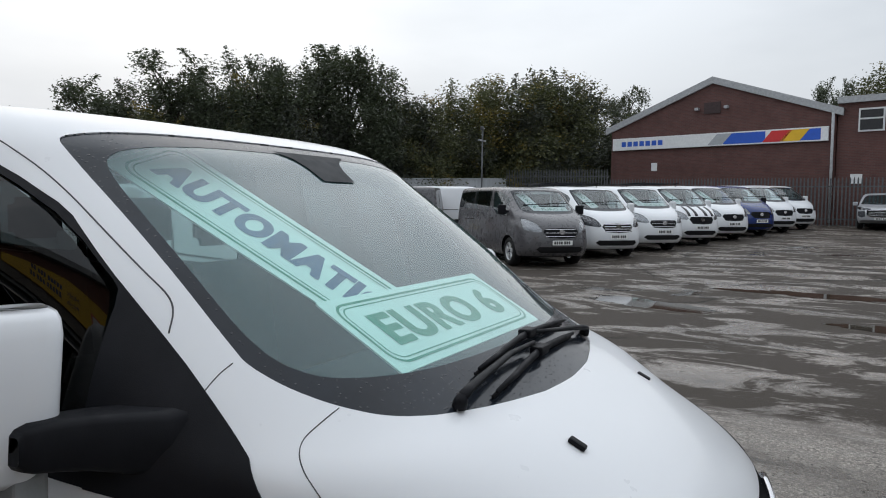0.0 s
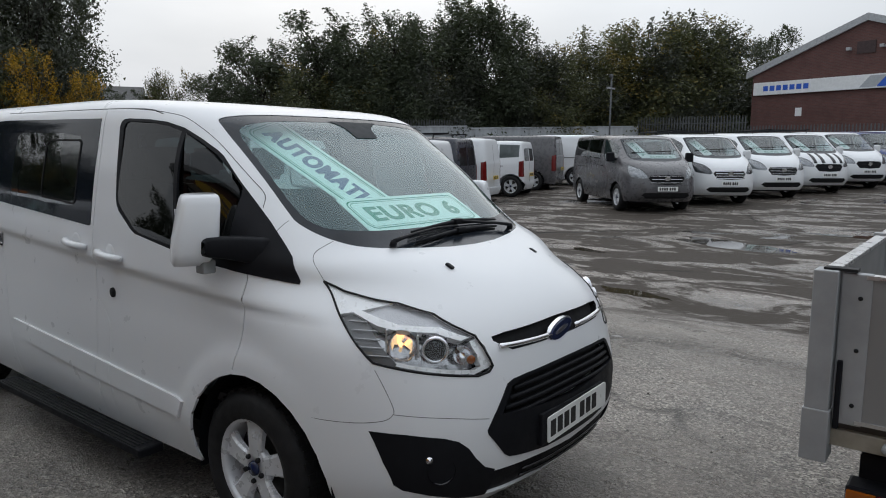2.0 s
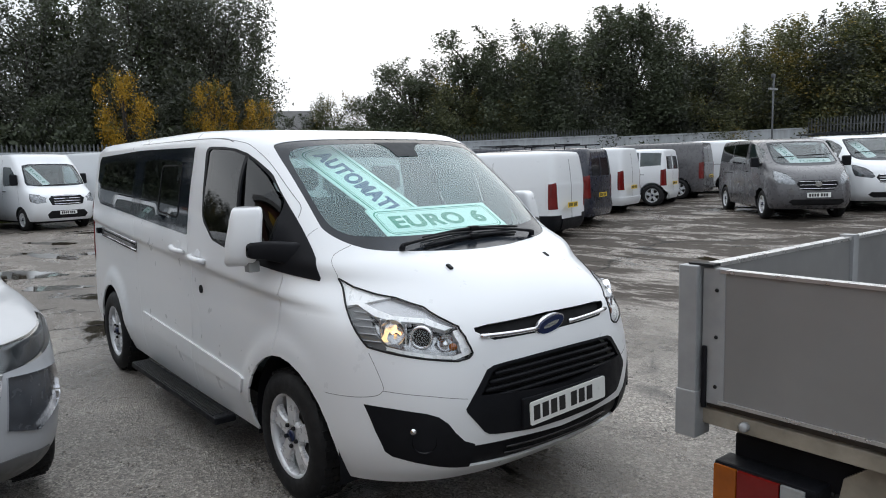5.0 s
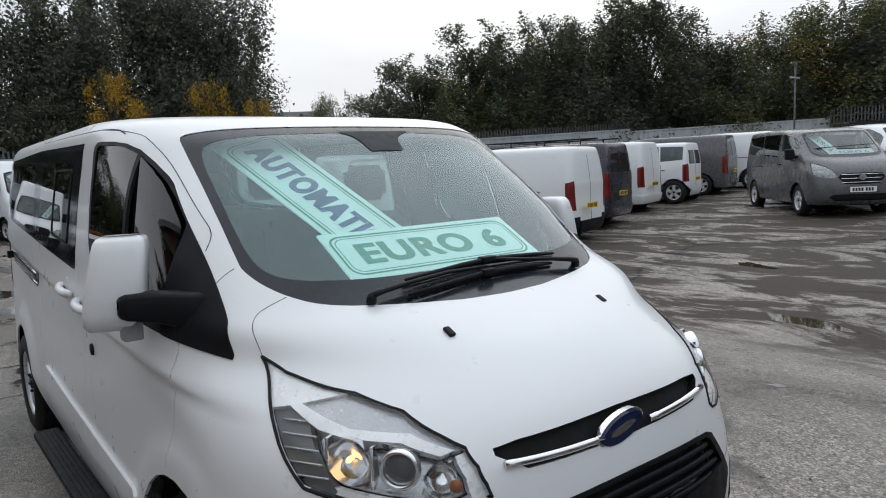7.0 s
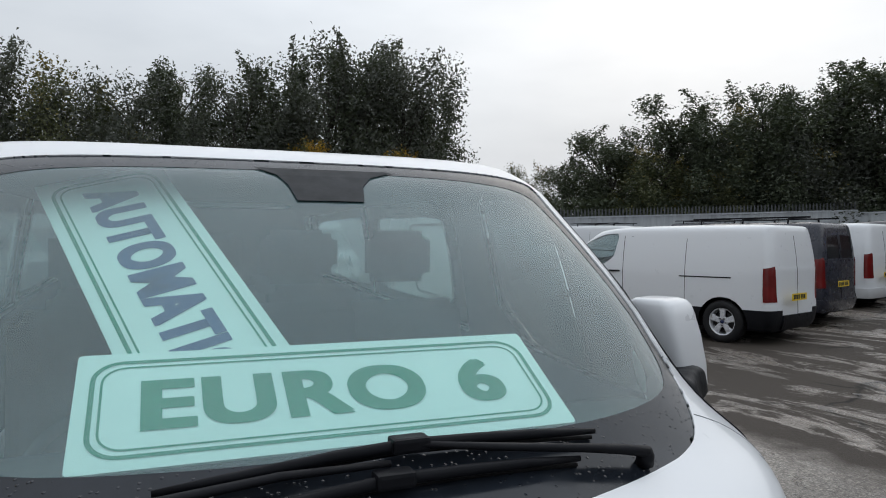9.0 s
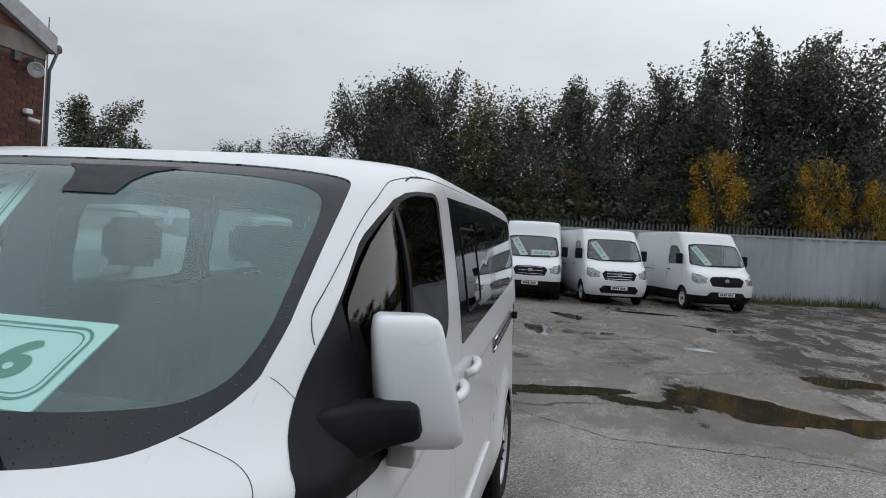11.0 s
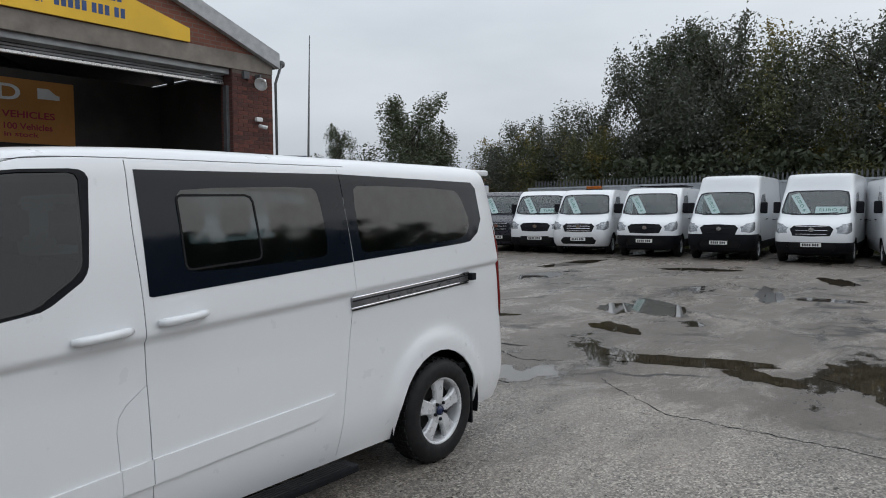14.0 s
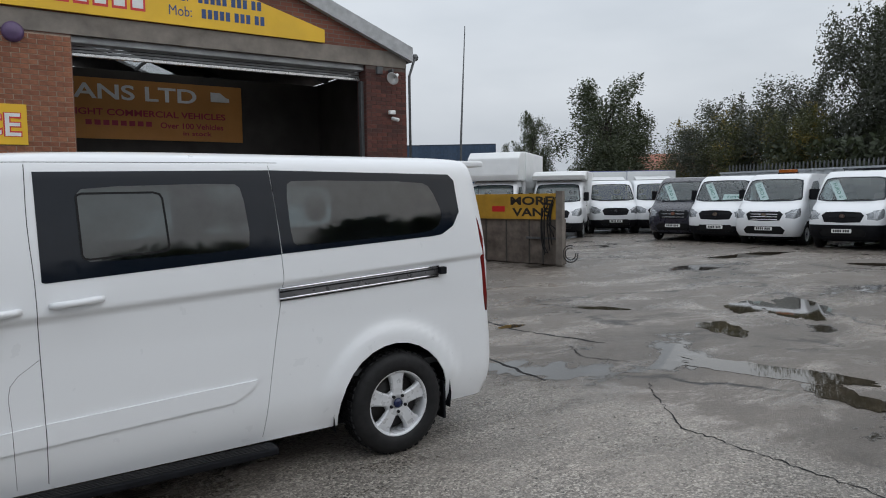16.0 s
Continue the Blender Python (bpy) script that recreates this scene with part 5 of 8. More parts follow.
CLEAR_A = rounded_off([(-1.44, 1.74), (-1.48, 1.785), (-2.26, 1.805), (-2.31, 1.77), (-2.34, 1.45), (-2.28, 1.42), (-1.50, 1.40), (-1.45, 1.43)], 1)
CLEAR_B = rounded_off([(-2.58, 1.79), (-2.63, 1.822), (-3.56, 1.812), (-3.64, 1.77), (-3.72, 1.58), (-3.66, 1.49), (-3.52, 1.465), (-2.64, 1.425), (-2.59, 1.45)], 1)
border_a, side_a = carve(side_a, CLEAR_A, "xz", low=0.5)
border_b, side_b = carve(side_b, CLEAR_B, "xz", low=0.5)
both("window_border", pushed(border_a, 0.002), EDGE_GLASS, hero, "black border of the side window", 0.01)
both("window_border", pushed(border_b, 0.002), EDGE_GLASS, hero, "black border of the rear side window", 0.01)
both("side_window", pushed(side_a, 0.002), PRIVACY, hero, "dark tinted sliding door window", 0.01)
both("rear_side_window", pushed(side_b, 0.002), PRIVACY, hero, "dark tinted rear side window", 0.01)
both("opening_vent_frame", pushed(pop_ring, 0.006), GAP, hero, "black frame of the opening window", 0.006)

# wheel arches
skin, _ = carve(skin, circle(0.045, 0.345, 0.435), "xz", low=0.3)
skin, _ = carve(skin, circle(-3.28, 0.335, 0.42), "xz", low=0.3)

# nose
FAR_LAMP = [(0.405, 1.190), (0.52, 1.167), (0.64, 1.132), (0.72, 1.101), (0.80, 1.055), (0.877, 0.985), (0.925, 0.905), (0.935, 0.868), (0.918, 0.846), (0.80, 0.872), (0.665, 0.900), (0.615, 0.952), (0.53, 1.045)]
HEADLAMP = [(0.320, 1.182), (0.408, 1.149), (0.529, 1.121), (0.605, 1.109), (0.725, 1.072), (0.829, 1.014), (0.866, 0.990), (0.900, 0.947), (0.922, 0.905), (0.934, 0.875), (0.932, 0.857), (0.915, 0.848), (0.869, 0.860), (0.769, 0.884), (0.684, 0.905), (0.640, 0.916), (0.605, 0.945), (0.466, 1.061), (0.408, 1.109)]
skin, lamp = carve_all(skin, [[(0.320, 1.182), (0.408, 1.149), (0.408, 1.109)], [(0.408, 1.149), (0.605, 1.109), (0.605, 0.945), (0.466, 1.061), (0.408, 1.109)], HEADLAMP[3:17]], "xz", low=0.3)
SLOT = [(-0.01, 0.993), (0.36, 0.986), (0.435, 0.978), (0.436, 0.962), (0.36, 0.918), (-0.01, 0.913)]
skin, slot = carve(skin, SLOT, "yz", low=0.3)
GRILLE = [(-0.01, 0.824), (0.155, 0.823), (0.31, 0.818), (0.39, 0.811), (0.425, 0.797), (0.505, 0.690), (0.538, 0.640), (0.534, 0.622), (0.462, 0.526), (0.440, 0.511), (0.40, 0.503), (0.20, 0.480), (-0.01, 0.474)]
skin, lower = carve(skin, GRILLE, "yz", low=0.3)
MESH = [(-0.01, 0.812), (0.30, 0.806), (0.375, 0.799), (0.405, 0.782), (0.470, 0.690), (-0.01, 0.655)]
lower, mesh_hole = carve(lower, MESH, "yz", low=0.3)
FOG = [[(0.862, 0.664), (0.79, 0.655), (0.69, 0.634), (0.645, 0.615), (0.61, 0.582), (0.585, 0.540), (0.585, 0.365), (0.63, 0.376), (0.72, 0.405), (0.79, 0.432), (0.812, 0.455), (0.838, 0.545)], [(0.585, 0.540), (0.545, 0.494), (0.545, 0.358), (0.585, 0.365)], [(0.545, 0.494), (0.50, 0.473), (0.50, 0.353), (0.545, 0.358)]]
SPLIT = [(-0.01, 0.453), (0.30, 0.460), (0.50, 0.473), (0.50, 0.353), (0.33, 0.345), (-0.01, 0.336)]
skin, fog = carve_all(skin, FOG, "yz", low=0.3)
skin, lip = carve(skin, SPLIT, "yz", low=0.3)

# panel gaps, sunk and dark
def flowing(line, k=5):
    """A smooth line through points."""
    p = [V((*a, 0)) for a in line]
    p = [p[0] * 2 - p[1]] + p + [p[-1] * 2 - p[-2]]
    out = []
    for i in range(1, len(p) - 2):
        for s in range(k):
            t = s / k
            q = 0.5 * (2 * p[i] + (p[i + 1] - p[i - 1]) * t + (2 * p[i - 1] - 5 * p[i] + 4 * p[i + 1] - p[i + 2]) * t * t + (3 * p[i] - p[i - 1] - 3 * p[i + 1] + p[i + 2]) * t**3)
            out.append((q.x, q.y))
    return out + [tuple(line[-1])]


gaps = []
for line, width in (
    ([(-1.225, 1.90), (-1.222, 1.60), (-1.238, 1.32), (-1.243, 1.0), (-1.25, 0.62), (-1.252, 0.30)], 0.007),
    ([(-2.486, 1.91), (-2.52, 1.36), (-2.515, 1.17), (-2.44, 0.75), (-2.37, 0.30)], 0.006),
    ([(-0.005, 1.20), (0.0, 1.10), (0.008, 1.0), (-0.012, 0.90), (-0.04, 0.79)], 0.008),
    ([(-1.243, 0.94), (-1.11, 0.827), (-1.108, 0.62), (-1.115, 0.30)], 0.004),
    ([(-0.75, 1.874), (-0.905, 1.902), (-1.46, 1.914), (-2.55, 1.926)], 0.007),
):
    skin, g = carve_all(skin, strips(flowing(line, 3), width * 0.62), "xz", low=0.45)
    gaps.append(g)
for g in gaps:
    both("panel_gap", pushed(g, -0.004), SEAM, hero, "dark gap between body panels")

# lower door moulding, proud of the doors
MOULD = [(-0.42, 0.566), (-1.25, 0.617), (-2.338, 0.662), (-2.30, 0.61), (-2.20, 0.553), (-1.25, 0.507), (-0.47, 0.475)]
skin, mould = carve(skin, MOULD, "xz", low=0.5)
both("door_moulding", pushed(mould, 0.013), WHITE, hero, "white raised door moulding", 0.016)
soup_part("body", skin + mirrored(skin), WHITE, hero, "white painted body with rain film", 0.012)
shell = carve(carve(carve(carve(van_shell(HERO_ROWS, steps=2, nose=16, side=14, tail=6), OUTER, "yz", low=-0.8)[0], DOOR_GLASS, "xz", low=0.5)[0], SIDE_A, "xz", low=0.5)[0], SIDE_B, "xz", low=0.5)[0]
shell = [p for p in pushed(shell, -0.035) if not (p[:, 2].mean() < 1.24 and p[:, 0].mean() > 0.1) and not (p[:, 2].mean() < 0.8)]
soup_part("cabin_lining", shell + mirrored(shell), LINING, hero)
box("underbody", (-4.1, -0.70, 0.22), (0.45, 0.70, 0.32), BLACK, hero)
for x0 in (0.045, -3.28):
    for s in (1, -1):
        arch = lathe_mesh("wheel_arch", [(0.45, 0.0), (0.45, -0.33), (0.02, -0.33)], BLACK, 28)
        bm = bmesh.new()
        bm.from_mesh(arch)
        bmesh.ops.delete(bm, geom=[f for f in bm.faces if f.calc_center_median().z < -0.08], context="FACES")
        bm.to_mesh(arch)
        bm.free()
        a = part("wheel_arch", arch, hero, "black wheel arch liner")
        a.matrix_basis = pose(x0, 0.905 * s, 0.34, 0, 0, 0 if s > 0 else 180)


# ---- wheels
def wheel_kind(radius=0.343, width=0.215, rim_r=0.222, spokes=5, alloy=True):
    hw = width / 2
    tyre = lathe_mesh("tyre", [(rim_r - 0.012, hw - 0.03), (rim_r, hw - 0.004), (rim_r + 0.03, hw + 0.004), (radius - 0.05, hw + 0.006), (radius - 0.016, hw - 0.012), (radius - 0.004, hw - 0.035), (radius, hw - 0.05), (radius, -hw + 0.05), (radius - 0.03, -hw), (rim_r, -hw)], RUBBER, 44)
    tread = []
    for i in range(44):
        a = 2 * math.pi * i / 44
        for y in (0.06, 0.02, -0.02, -0.06):
            m = Matrix.Rotation(a, 4, "Y") @ Matrix.Translation((0, y + (0.008 if i % 2 else 0), radius + 0.001))
            tread.append(box_mesh("tread", (-0.014, -0.013, -0.006), (0.014, 0.013, 0.004), RUBBER, 0, m))
    tyre = joined("tyre", [tyre, *tread], RUBBER)
    tyre.polygons.foreach_set("use_smooth", [True] * (9 * 44) + [False] * (len(tyre.polygons) - 9 * 44))
    ring = lathe_mesh("rim", [(rim_r - 0.03, -hw + 0.02), (rim_r - 0.02, hw - 0.05), (rim_r - 0.018, hw - 0.022), (rim_r - 0.004, hw - 0.008), (rim_r + 0.004, hw - 0.012)], ALLOY, 44)
    pieces = [ring]
    k = rim_r / 0.222
    for i in range(spokes):
        turn = Matrix.Rotation(2 * math.pi * i / spokes, 4, "Y")
        rows = []
        for r, half, lift, back in ((0.060, 0.044, 0.000, 0.022), (0.100, 0.044, 0.004, 0.026), (0.140, 0.048, 0.004, 0.030), (0.172, 0.054, 0.001, 0.034), (0.196, 0.068, -0.003, 0.034), (0.216, 0.086, -0.006, 0.030)):
            y = hw - 0.026 + lift
            rows.append([turn @ V((x * k, yy, r * k)) for x, yy in ((-half, y - back), (-half * 0.94, y - 0.010), (-half * 0.74, y), (half * 0.74, y), (half * 0.94, y - 0.010), (half, y - back))])
        vs = [q for row in rows for q in row]
        fs = [(a * 6 + b, a * 6 + b + 1, a * 6 + b + 7, a * 6 + b + 6) for a in range(5) for b in range(5)]
        pieces.append(mesh_of("spoke", vs, fs, ALLOY, False))
    pieces.append(lathe_mesh("hub", [(0.090, hw - 0.06), (0.088, hw - 0.034), (0.080, hw - 0.027), (0.045, hw - 0.024), (0.040, hw - 0.032), (0.0, hw - 0.032)], ALLOY, 24))
    rim = joined("rim", pieces, ALLOY)
    disc = lathe_mesh("wheel", [(0.18, 0.0), (0.18, 0.012), (0.05, 0.014), (0.0, 0.014)], plain("brake_disc", (0.03, 0.028, 0.027), 0.5, 0.3), 32)
    cap = lathe_mesh("centre_cap", [(0.033, hw - 0.024), (0.030, hw - 0.012), (0.0, hw - 0.010)], BADGE, 20)
    nut = lathe_mesh("wheel_nut", [(0.011, hw - 0.03), (0.011, hw - 0.012), (0.007, hw - 0.008), (0.0, hw - 0.008)], GAP, 6)
    return tyre, rim, disc, cap, nut


def put_wheels(van, kind, xs, y, z, turn=0.0):
    tyre, rim, disc, cap, nut = kind
    for x in xs:
        for s in (1, -1):
            w = part("wheel", disc, van)
            w.matrix_basis = pose(x, (y - 0.10) * s, z, 0, 0, (0 if s > 0 else 180) + (turn if x > -0.5 else 0))
            t = part("tyre", tyre, w, "black worn tyre")
            r = part("rim", rim, w, "silver five-spoke rim")
            part("centre_cap", cap, w)
            for i in range(5):
                a = 2 * math.pi * (i + 0.5) / 5
                part("wheel_nut", nut, w).matrix_basis = pose(0.056 * math.sin(a), 0, 0.056 * math.cos(a))


HERO_WHEEL = wheel_kind()
put_wheels(hero, HERO_WHEEL, (0.0, -3.3), 0.915, 0.343)

# ---- head lamps: a bright wedge behind, a ribbed band along the top, louvres outside, reflectors and projector inside
LAMP_DARK = plain("lamp_inside", (0.42, 0.42, 0.43), 0.12, 0.95, vary=0.35, scale=24, bump=0.9, grain=22)
LAMP_BAND = plain("ribbed_lamp_band", (0.46, 0.46, 0.48), 0.2, 0.5, vary=0.10, scale=30, bump=0.8, grain=120)
LAMP_WEDGE = plain("bright_lamp_wedge", (0.84, 0.84, 0.85), 0.3, 0.2, vary=0.12, scale=12, bump=0.1)
LOUVRE = plain("lamp_louvre", (0.13, 0.13, 0.135), 0.4, 0.1, vary=0.2)
rest, wedge = carve(lamp, [(0.28, 1.22), (0.63, 1.13), (0.60, 1.104), (0.50, 1.086), (0.43, 1.066)], "xz", low=0.3)
rest, brow = carve_all(rest, [[(0.475, 1.090), (0.50, 1.094), (0.60, 1.062), (0.60, 1.040), (0.545, 1.062)], [(0.60, 1.062), (0.66, 1.044), (0.66, 1.027), (0.60, 1.040)], [(0.66, 1.044), (0.771, 1.031), (0.771, 1.014), (0.66, 1.027)], [(0.771, 1.031), (0.856, 0.989), (0.846, 0.980), (0.771, 1.014)]], "xz", low=0.3)
rest, band = carve(rest, [(0.50, 1.090), (0.60, 1.135), (0.74, 1.10), (0.90, 1.0), (0.847, 0.985)], "xz", low=0.3)
rest, louvre = carve(rest, [(0.40, 1.12), (0.475, 1.090), (0.562, 1.056), (0.627, 0.994), (0.712, 0.915), (0.70, 0.88), (0.60, 0.88)], "xz", low=0.3)
rest, floor_strip = carve_all(rest, strips(flowing([(0.690, 0.918), (0.77, 0.897), (0.87, 0.872), (0.905, 0.865)], 3), 0.014) + strips([(0.905, 0.862), (0.925, 0.878), (0.905, 0.93), (0.872, 0.980)], 0.016), "xz", low=0.3)
both("lamp_wedge", pushed(wedge, -0.006), LAMP_WEDGE, hero, "bright silver rear end of the lamp", 0.02)
both("lamp_band", pushed(band, -0.016), LAMP_BAND, hero, "grey ribbed upper band of the lamp", 0.03)
both("lamp_louvre", pushed(louvre, -0.022), LOUVRE, hero, "grey louvred lamp corner", 0.03)
both("lamp_brow", pushed(brow, -0.005), LAMP_WEDGE, hero, "bright strip inside the lamp", 0.04)
both("lamp_edge", pushed(floor_strip, -0.012), LAMP_WEDGE, hero, "bright lower edge inside the lamp", 0.04)
both("lamp_housing", pushed(rest, -0.065), LAMP_DARK, hero, "dark silver lamp inside")
both("lamp_wall", skirt(pushed(lamp, -0.002), 0.065), LAMP_DARK, hero)
both("lamp_lens", pushed(lamp, 0.003), LENS, hero, "clear head lamp lens", 0.006)


def lamp_y(x, z):
    """Where the skin stands at x, z on the corner."""
    r = rows_between(HERO_ROWS, 5)
    xf, xc, n, w = (np.interp(z, r[:, 0], r[:, i]) for i in (1, 2, 3, 4))
    return w * (1 - min(1, max(0, (x - xc) / (xf - xc))) ** n) ** (1 / n)


rim_line = [q for a, b in zip(HEADLAMP, HEADLAMP[1:] + HEADLAMP[:1]) for q in ((a[0] + (b[0] - a[0]) * t / 4, a[1] + (b[1] - a[1]) * t / 4) for t in range(4))]
for s in (1, -1):
    pts = [(x, s * (lamp_y(x, z) + 0.0005), z) for x, z in rim_line + rim_line[:1]]
    part("lamp_seal", tube_mesh("lamp_seal", pts, 0.0045, GAP, 6), hero, "black lamp seal")


# seams of the bumper, thin and dark
def seam(points, r=0.0016):
    for s in (1, -1):
        line = flowing([(x, z) for x, z in points], 4)
        part("panel_gap", tube_mesh("panel_gap", [(x, s * (lamp_y(x, z) - 0.0004), z) for x, z in line], r * 0.8, SEAM, 5), hero, "dark gap between body panels")


seam([(-0.97, 1.903), (-0.841, 1.893), (-0.715, 1.877), (-0.607, 1.853), (-0.493, 1.800), (-0.380, 1.733), (-0.275, 1.662), (-0.140, 1.566), (-0.085, 1.525), (-0.060, 1.496), (-0.045, 1.460)], 0.0024)
seam([(0.250, 1.327), (0.240, 1.307), (0.234, 1.290), (0.241, 1.272), (0.260, 1.250), (0.290, 1.220), (0.318, 1.186)])
seam([(0.071, 1.408), (0.063, 1.391), (0.055, 1.358)])
seam([(0.335, 0.690), (0.41, 0.683), (0.50, 0.684), (0.60, 0.690), (0.664, 0.698), (0.707, 0.710), (0.726, 0.732), (0.723, 0.756), (0.702, 0.801), (0.676, 0.848), (0.650, 0.890)])
seam([(0.727, 0.730), (0.788, 0.722), (0.873, 0.709), (0.924, 0.695), (0.958, 0.683)])
bowl = lathe_mesh("reflector", [(0.062, 0.030), (0.056, 0.0), (0.04, -0.02), (0.0, -0.03)], CHROME, 24)
eye_ring = lathe_mesh("projector_ring", [(0.053, 0.0), (0.053, 0.022), (0.046, 0.030), (0.041, 0.018)], CHROME, 24)
eye = lathe_mesh("projector", [(0.041, 0.004), (0.034, 0.018), (0.018, 0.026), (0.0, 0.028)], GLOSS, 24)
inner = lathe_mesh("inner_reflector", [(0.040, 0.022), (0.036, 0.0), (0.0, -0.016)], CHROME, 20)
bulb = lathe_mesh("bulb", [(0.007, -0.02), (0.008, 0.0), (0.004, 0.010), (0.0, 0.011)], WARM, 12)
fin = box_mesh("reflector_fin", (-0.004, -0.012, -0.045), (0.004, 0.02, 0.045), CHROME, 0.002)
for s in (1, -1):
    for me, x, z, deep, face in ((eye_ring, 0.803, 0.950, 0.046, 42), (eye, 0.803, 0.950, 0.046, 42), (bowl, 0.705, 0.972, 0.046, 30), (bulb, 0.700, 0.968, 0.040, 30), (inner, 0.870, 0.925, 0.045, 48), (fin, 0.752, 0.965, 0.040, 35), (fin, 0.655, 0.985, 0.035, 30)):
        o = part(me.name, me, hero, {"bulb": "small warm side light", "projector": "dark projector lens"}.get(me.name, ""))
        nx_, ny_ = math.sin(radians(face)), math.cos(radians(face))
        at = (x - deep * nx_, (lamp_y(x, z) - deep * ny_) * s, z)
        o.matrix_basis = pose(*at, 0, 0, -face if s > 0 else 180 + face)
    part("indicator_lens", lathe_mesh("indicator_lens", [(0.018, 0.012), (0.014, 0.018), (0.0, 0.02)], AMBER, 14), hero, "amber indicator").matrix_basis = pose(0.868, (lamp_y(0.885, 0.905) - 0.035) * s, 0.905, 0, 0, -48 if s > 0 else 228)
    for i in range(5):
        z = 1.050 - 0.028 * i
        xa = 0.490 + 0.90 * (1.050 - z)
        pts = [(x, s * (lamp_y(x, z) - 0.018), z - 0.04 * (x - xa)) for x in np.linspace(xa, xa + 0.085, 4)]
        part("louvre_slat", tube_mesh("louvre_slat", pts, 0.0035, LAMP_BAND, 5), hero)

# ---- slot, bar and badge
soup_part("upper_slot", pushed(slot + mirrored(slot), -0.03), GAP, hero, "black slot over the bumper")
soup_part("slot_edge", skirt(slot, 0.03, lambda a, b: abs(a[1]) + abs(b[1]) > 0.02) + mirrored(skirt(slot, 0.03, lambda a, b: abs(a[1]) + abs(b[1]) > 0.02)), BLACK, hero)


def nose_x(y, z):
    """Where the nose stands at a height and a distance from the middle."""
    r = rows_between(HERO_ROWS, 5)
    xf, xc, n, w = (np.interp(z, r[:, 0], r[:, i]) for i in (1, 2, 3, 4))
    return xc + (xf - xc) * (1 - (abs(y) / w) ** n) ** (1 / n)


for s in (1, -1):
    pts = [(nose_x(y, 0.93) + 0.004, y * s, 0.932 + 0.010 * (y / 0.4) ** 2) for y in np.linspace(0.105, 0.425, 9)]
    part("chrome_bar", tube_mesh("chrome_bar", pts, 0.011, CHROME, 8), hero, "chrome grille bar")


def oval(a, b, n=32):
    return [(a * math.cos(2 * math.pi * i / n), b * math.sin(2 * math.pi * i / n)) for i in range(n)]


face = pose(nose_x(0, 0.94) + 0.012, 0, 0.942, 0, -12, 90)
part("badge_rim", prism_mesh("badge_rim", oval(0.100, 0.043), 0.02, CHROME, face, 0.003), hero, "chrome oval rim")
part("badge", prism_mesh("badge", oval(0.090, 0.036), 0.006, BADGE, face @ Matrix.Translation((0, -0.006, 0)), 0.002), hero, "dark blue oval badge")
part("badge_mark", prism_mesh("badge_mark", oval(0.055, 0.011, 16), 0.002, CHROME, face @ Matrix.Translation((0, -0.0075, 0))), hero, "silver mark on the badge")

# ---- lower grille
soup_part("lower_grille", pushed(lower + mirrored(lower), 0.004), BLACK, hero, "black plastic bumper centre", 0.03)
soup_part("grille_back", pushed(mesh_hole + mirrored(mesh_hole), -0.05), GAP, hero)
for z, half in ((0.780, 0.385), (0.748, 0.415), (0.716, 0.44), (0.684, 0.465)):
    pts = [(nose_x(y, z) - 0.008, y, z - 0.012 * (abs(y) / 0.45) ** 2) for y in np.linspace(-half, half, 19)]
    part("grille_slat", tube_mesh("grille_slat", pts, 0.010, BLACK, 6, 1.0), hero, "black grille slat")
both("fog_surround", pushed(fog, 0.002), BLACK, hero, "black fog lamp surround", 0.02)
soup_part("lower_lip", pushed(lip + mirrored(lip), -0.012), BLACK, hero, "black lower air intake", 0.012)
for z in (0.378, 0.412):
    pts = [(nose_x(y, z) + 0.002, y, z + 0.02 * (abs(y) / 0.45) ** 2) for y in np.linspace(-0.34, 0.34, 13)]
    part("intake_slat", tube_mesh("intake_slat", pts, 0.006, GLOSS, 6), hero, "black intake slat")
fog_lamp = lathe_mesh("fog_lamp", [(0.055, 0.0), (0.05, -0.012), (0.03, -0.018), (0.0, -0.02)], GLOSS, 24)
fog_eye = lathe_mesh("fog_eye", [(0.016, -0.01), (0.014, 0.004), (0.0, 0.008)], CHROME, 14)
for s in (1, -1):
    for me in (fog_lamp, fog_eye):
        at = (nose_x(0.70, 0.50) + 0.006, 0.70, 0.505) if me is fog_lamp else (nose_x(0.735, 0.555) + 0.004, 0.735, 0.553)
        o = part(me.name, me, hero, "round dark fog lamp" if me is fog_lamp else "")
        o.matrix_basis = pose(at[0], at[1] * s, at[2], 0, 0, -52 if s > 0 else -128)


def plate_parts(parent, m, mat=None, seed=1):
    """A number plate with plain bars for its characters, about the middle of its back, facing -y."""
    p = part("number_plate", prism_mesh("number_plate", rounded(0.52, 0.111, 0.012), 0.006, mat or PLATE_W, m @ Matrix.Translation((0, -0.006, 0))), parent, "number plate with plain black bars")
    x = -0.218
    for i in range(7):
        x += 0.025 if i == 4 else 0
        part("plate_bar", box_mesh("plate_bar", (x, -0.0075, -0.035), (x + 0.042, -0.006, 0.035), INK, 0, m), p)
        x += 0.058
    return p


plate_parts(hero, pose(nose_x(0.0, 0.57) + 0.012, 0.022, 0.572, 0, -2, 90))
box("plate_backing", (nose_x(0.2, 0.57) - 0.02, -0.255, 0.505), (nose_x(0, 0.57) + 0.010, 0.30, 0.64), BLACK, hero, "black plate holder", 0.006)

# ---- bonnet washer jets
def nose_z(x, y):
    """Height of the bonnet over x, y."""
    z = np.linspace(1.02, 1.32, 121)
    return float(np.interp(-x, [-nose_x(y, h) for h in z], z))


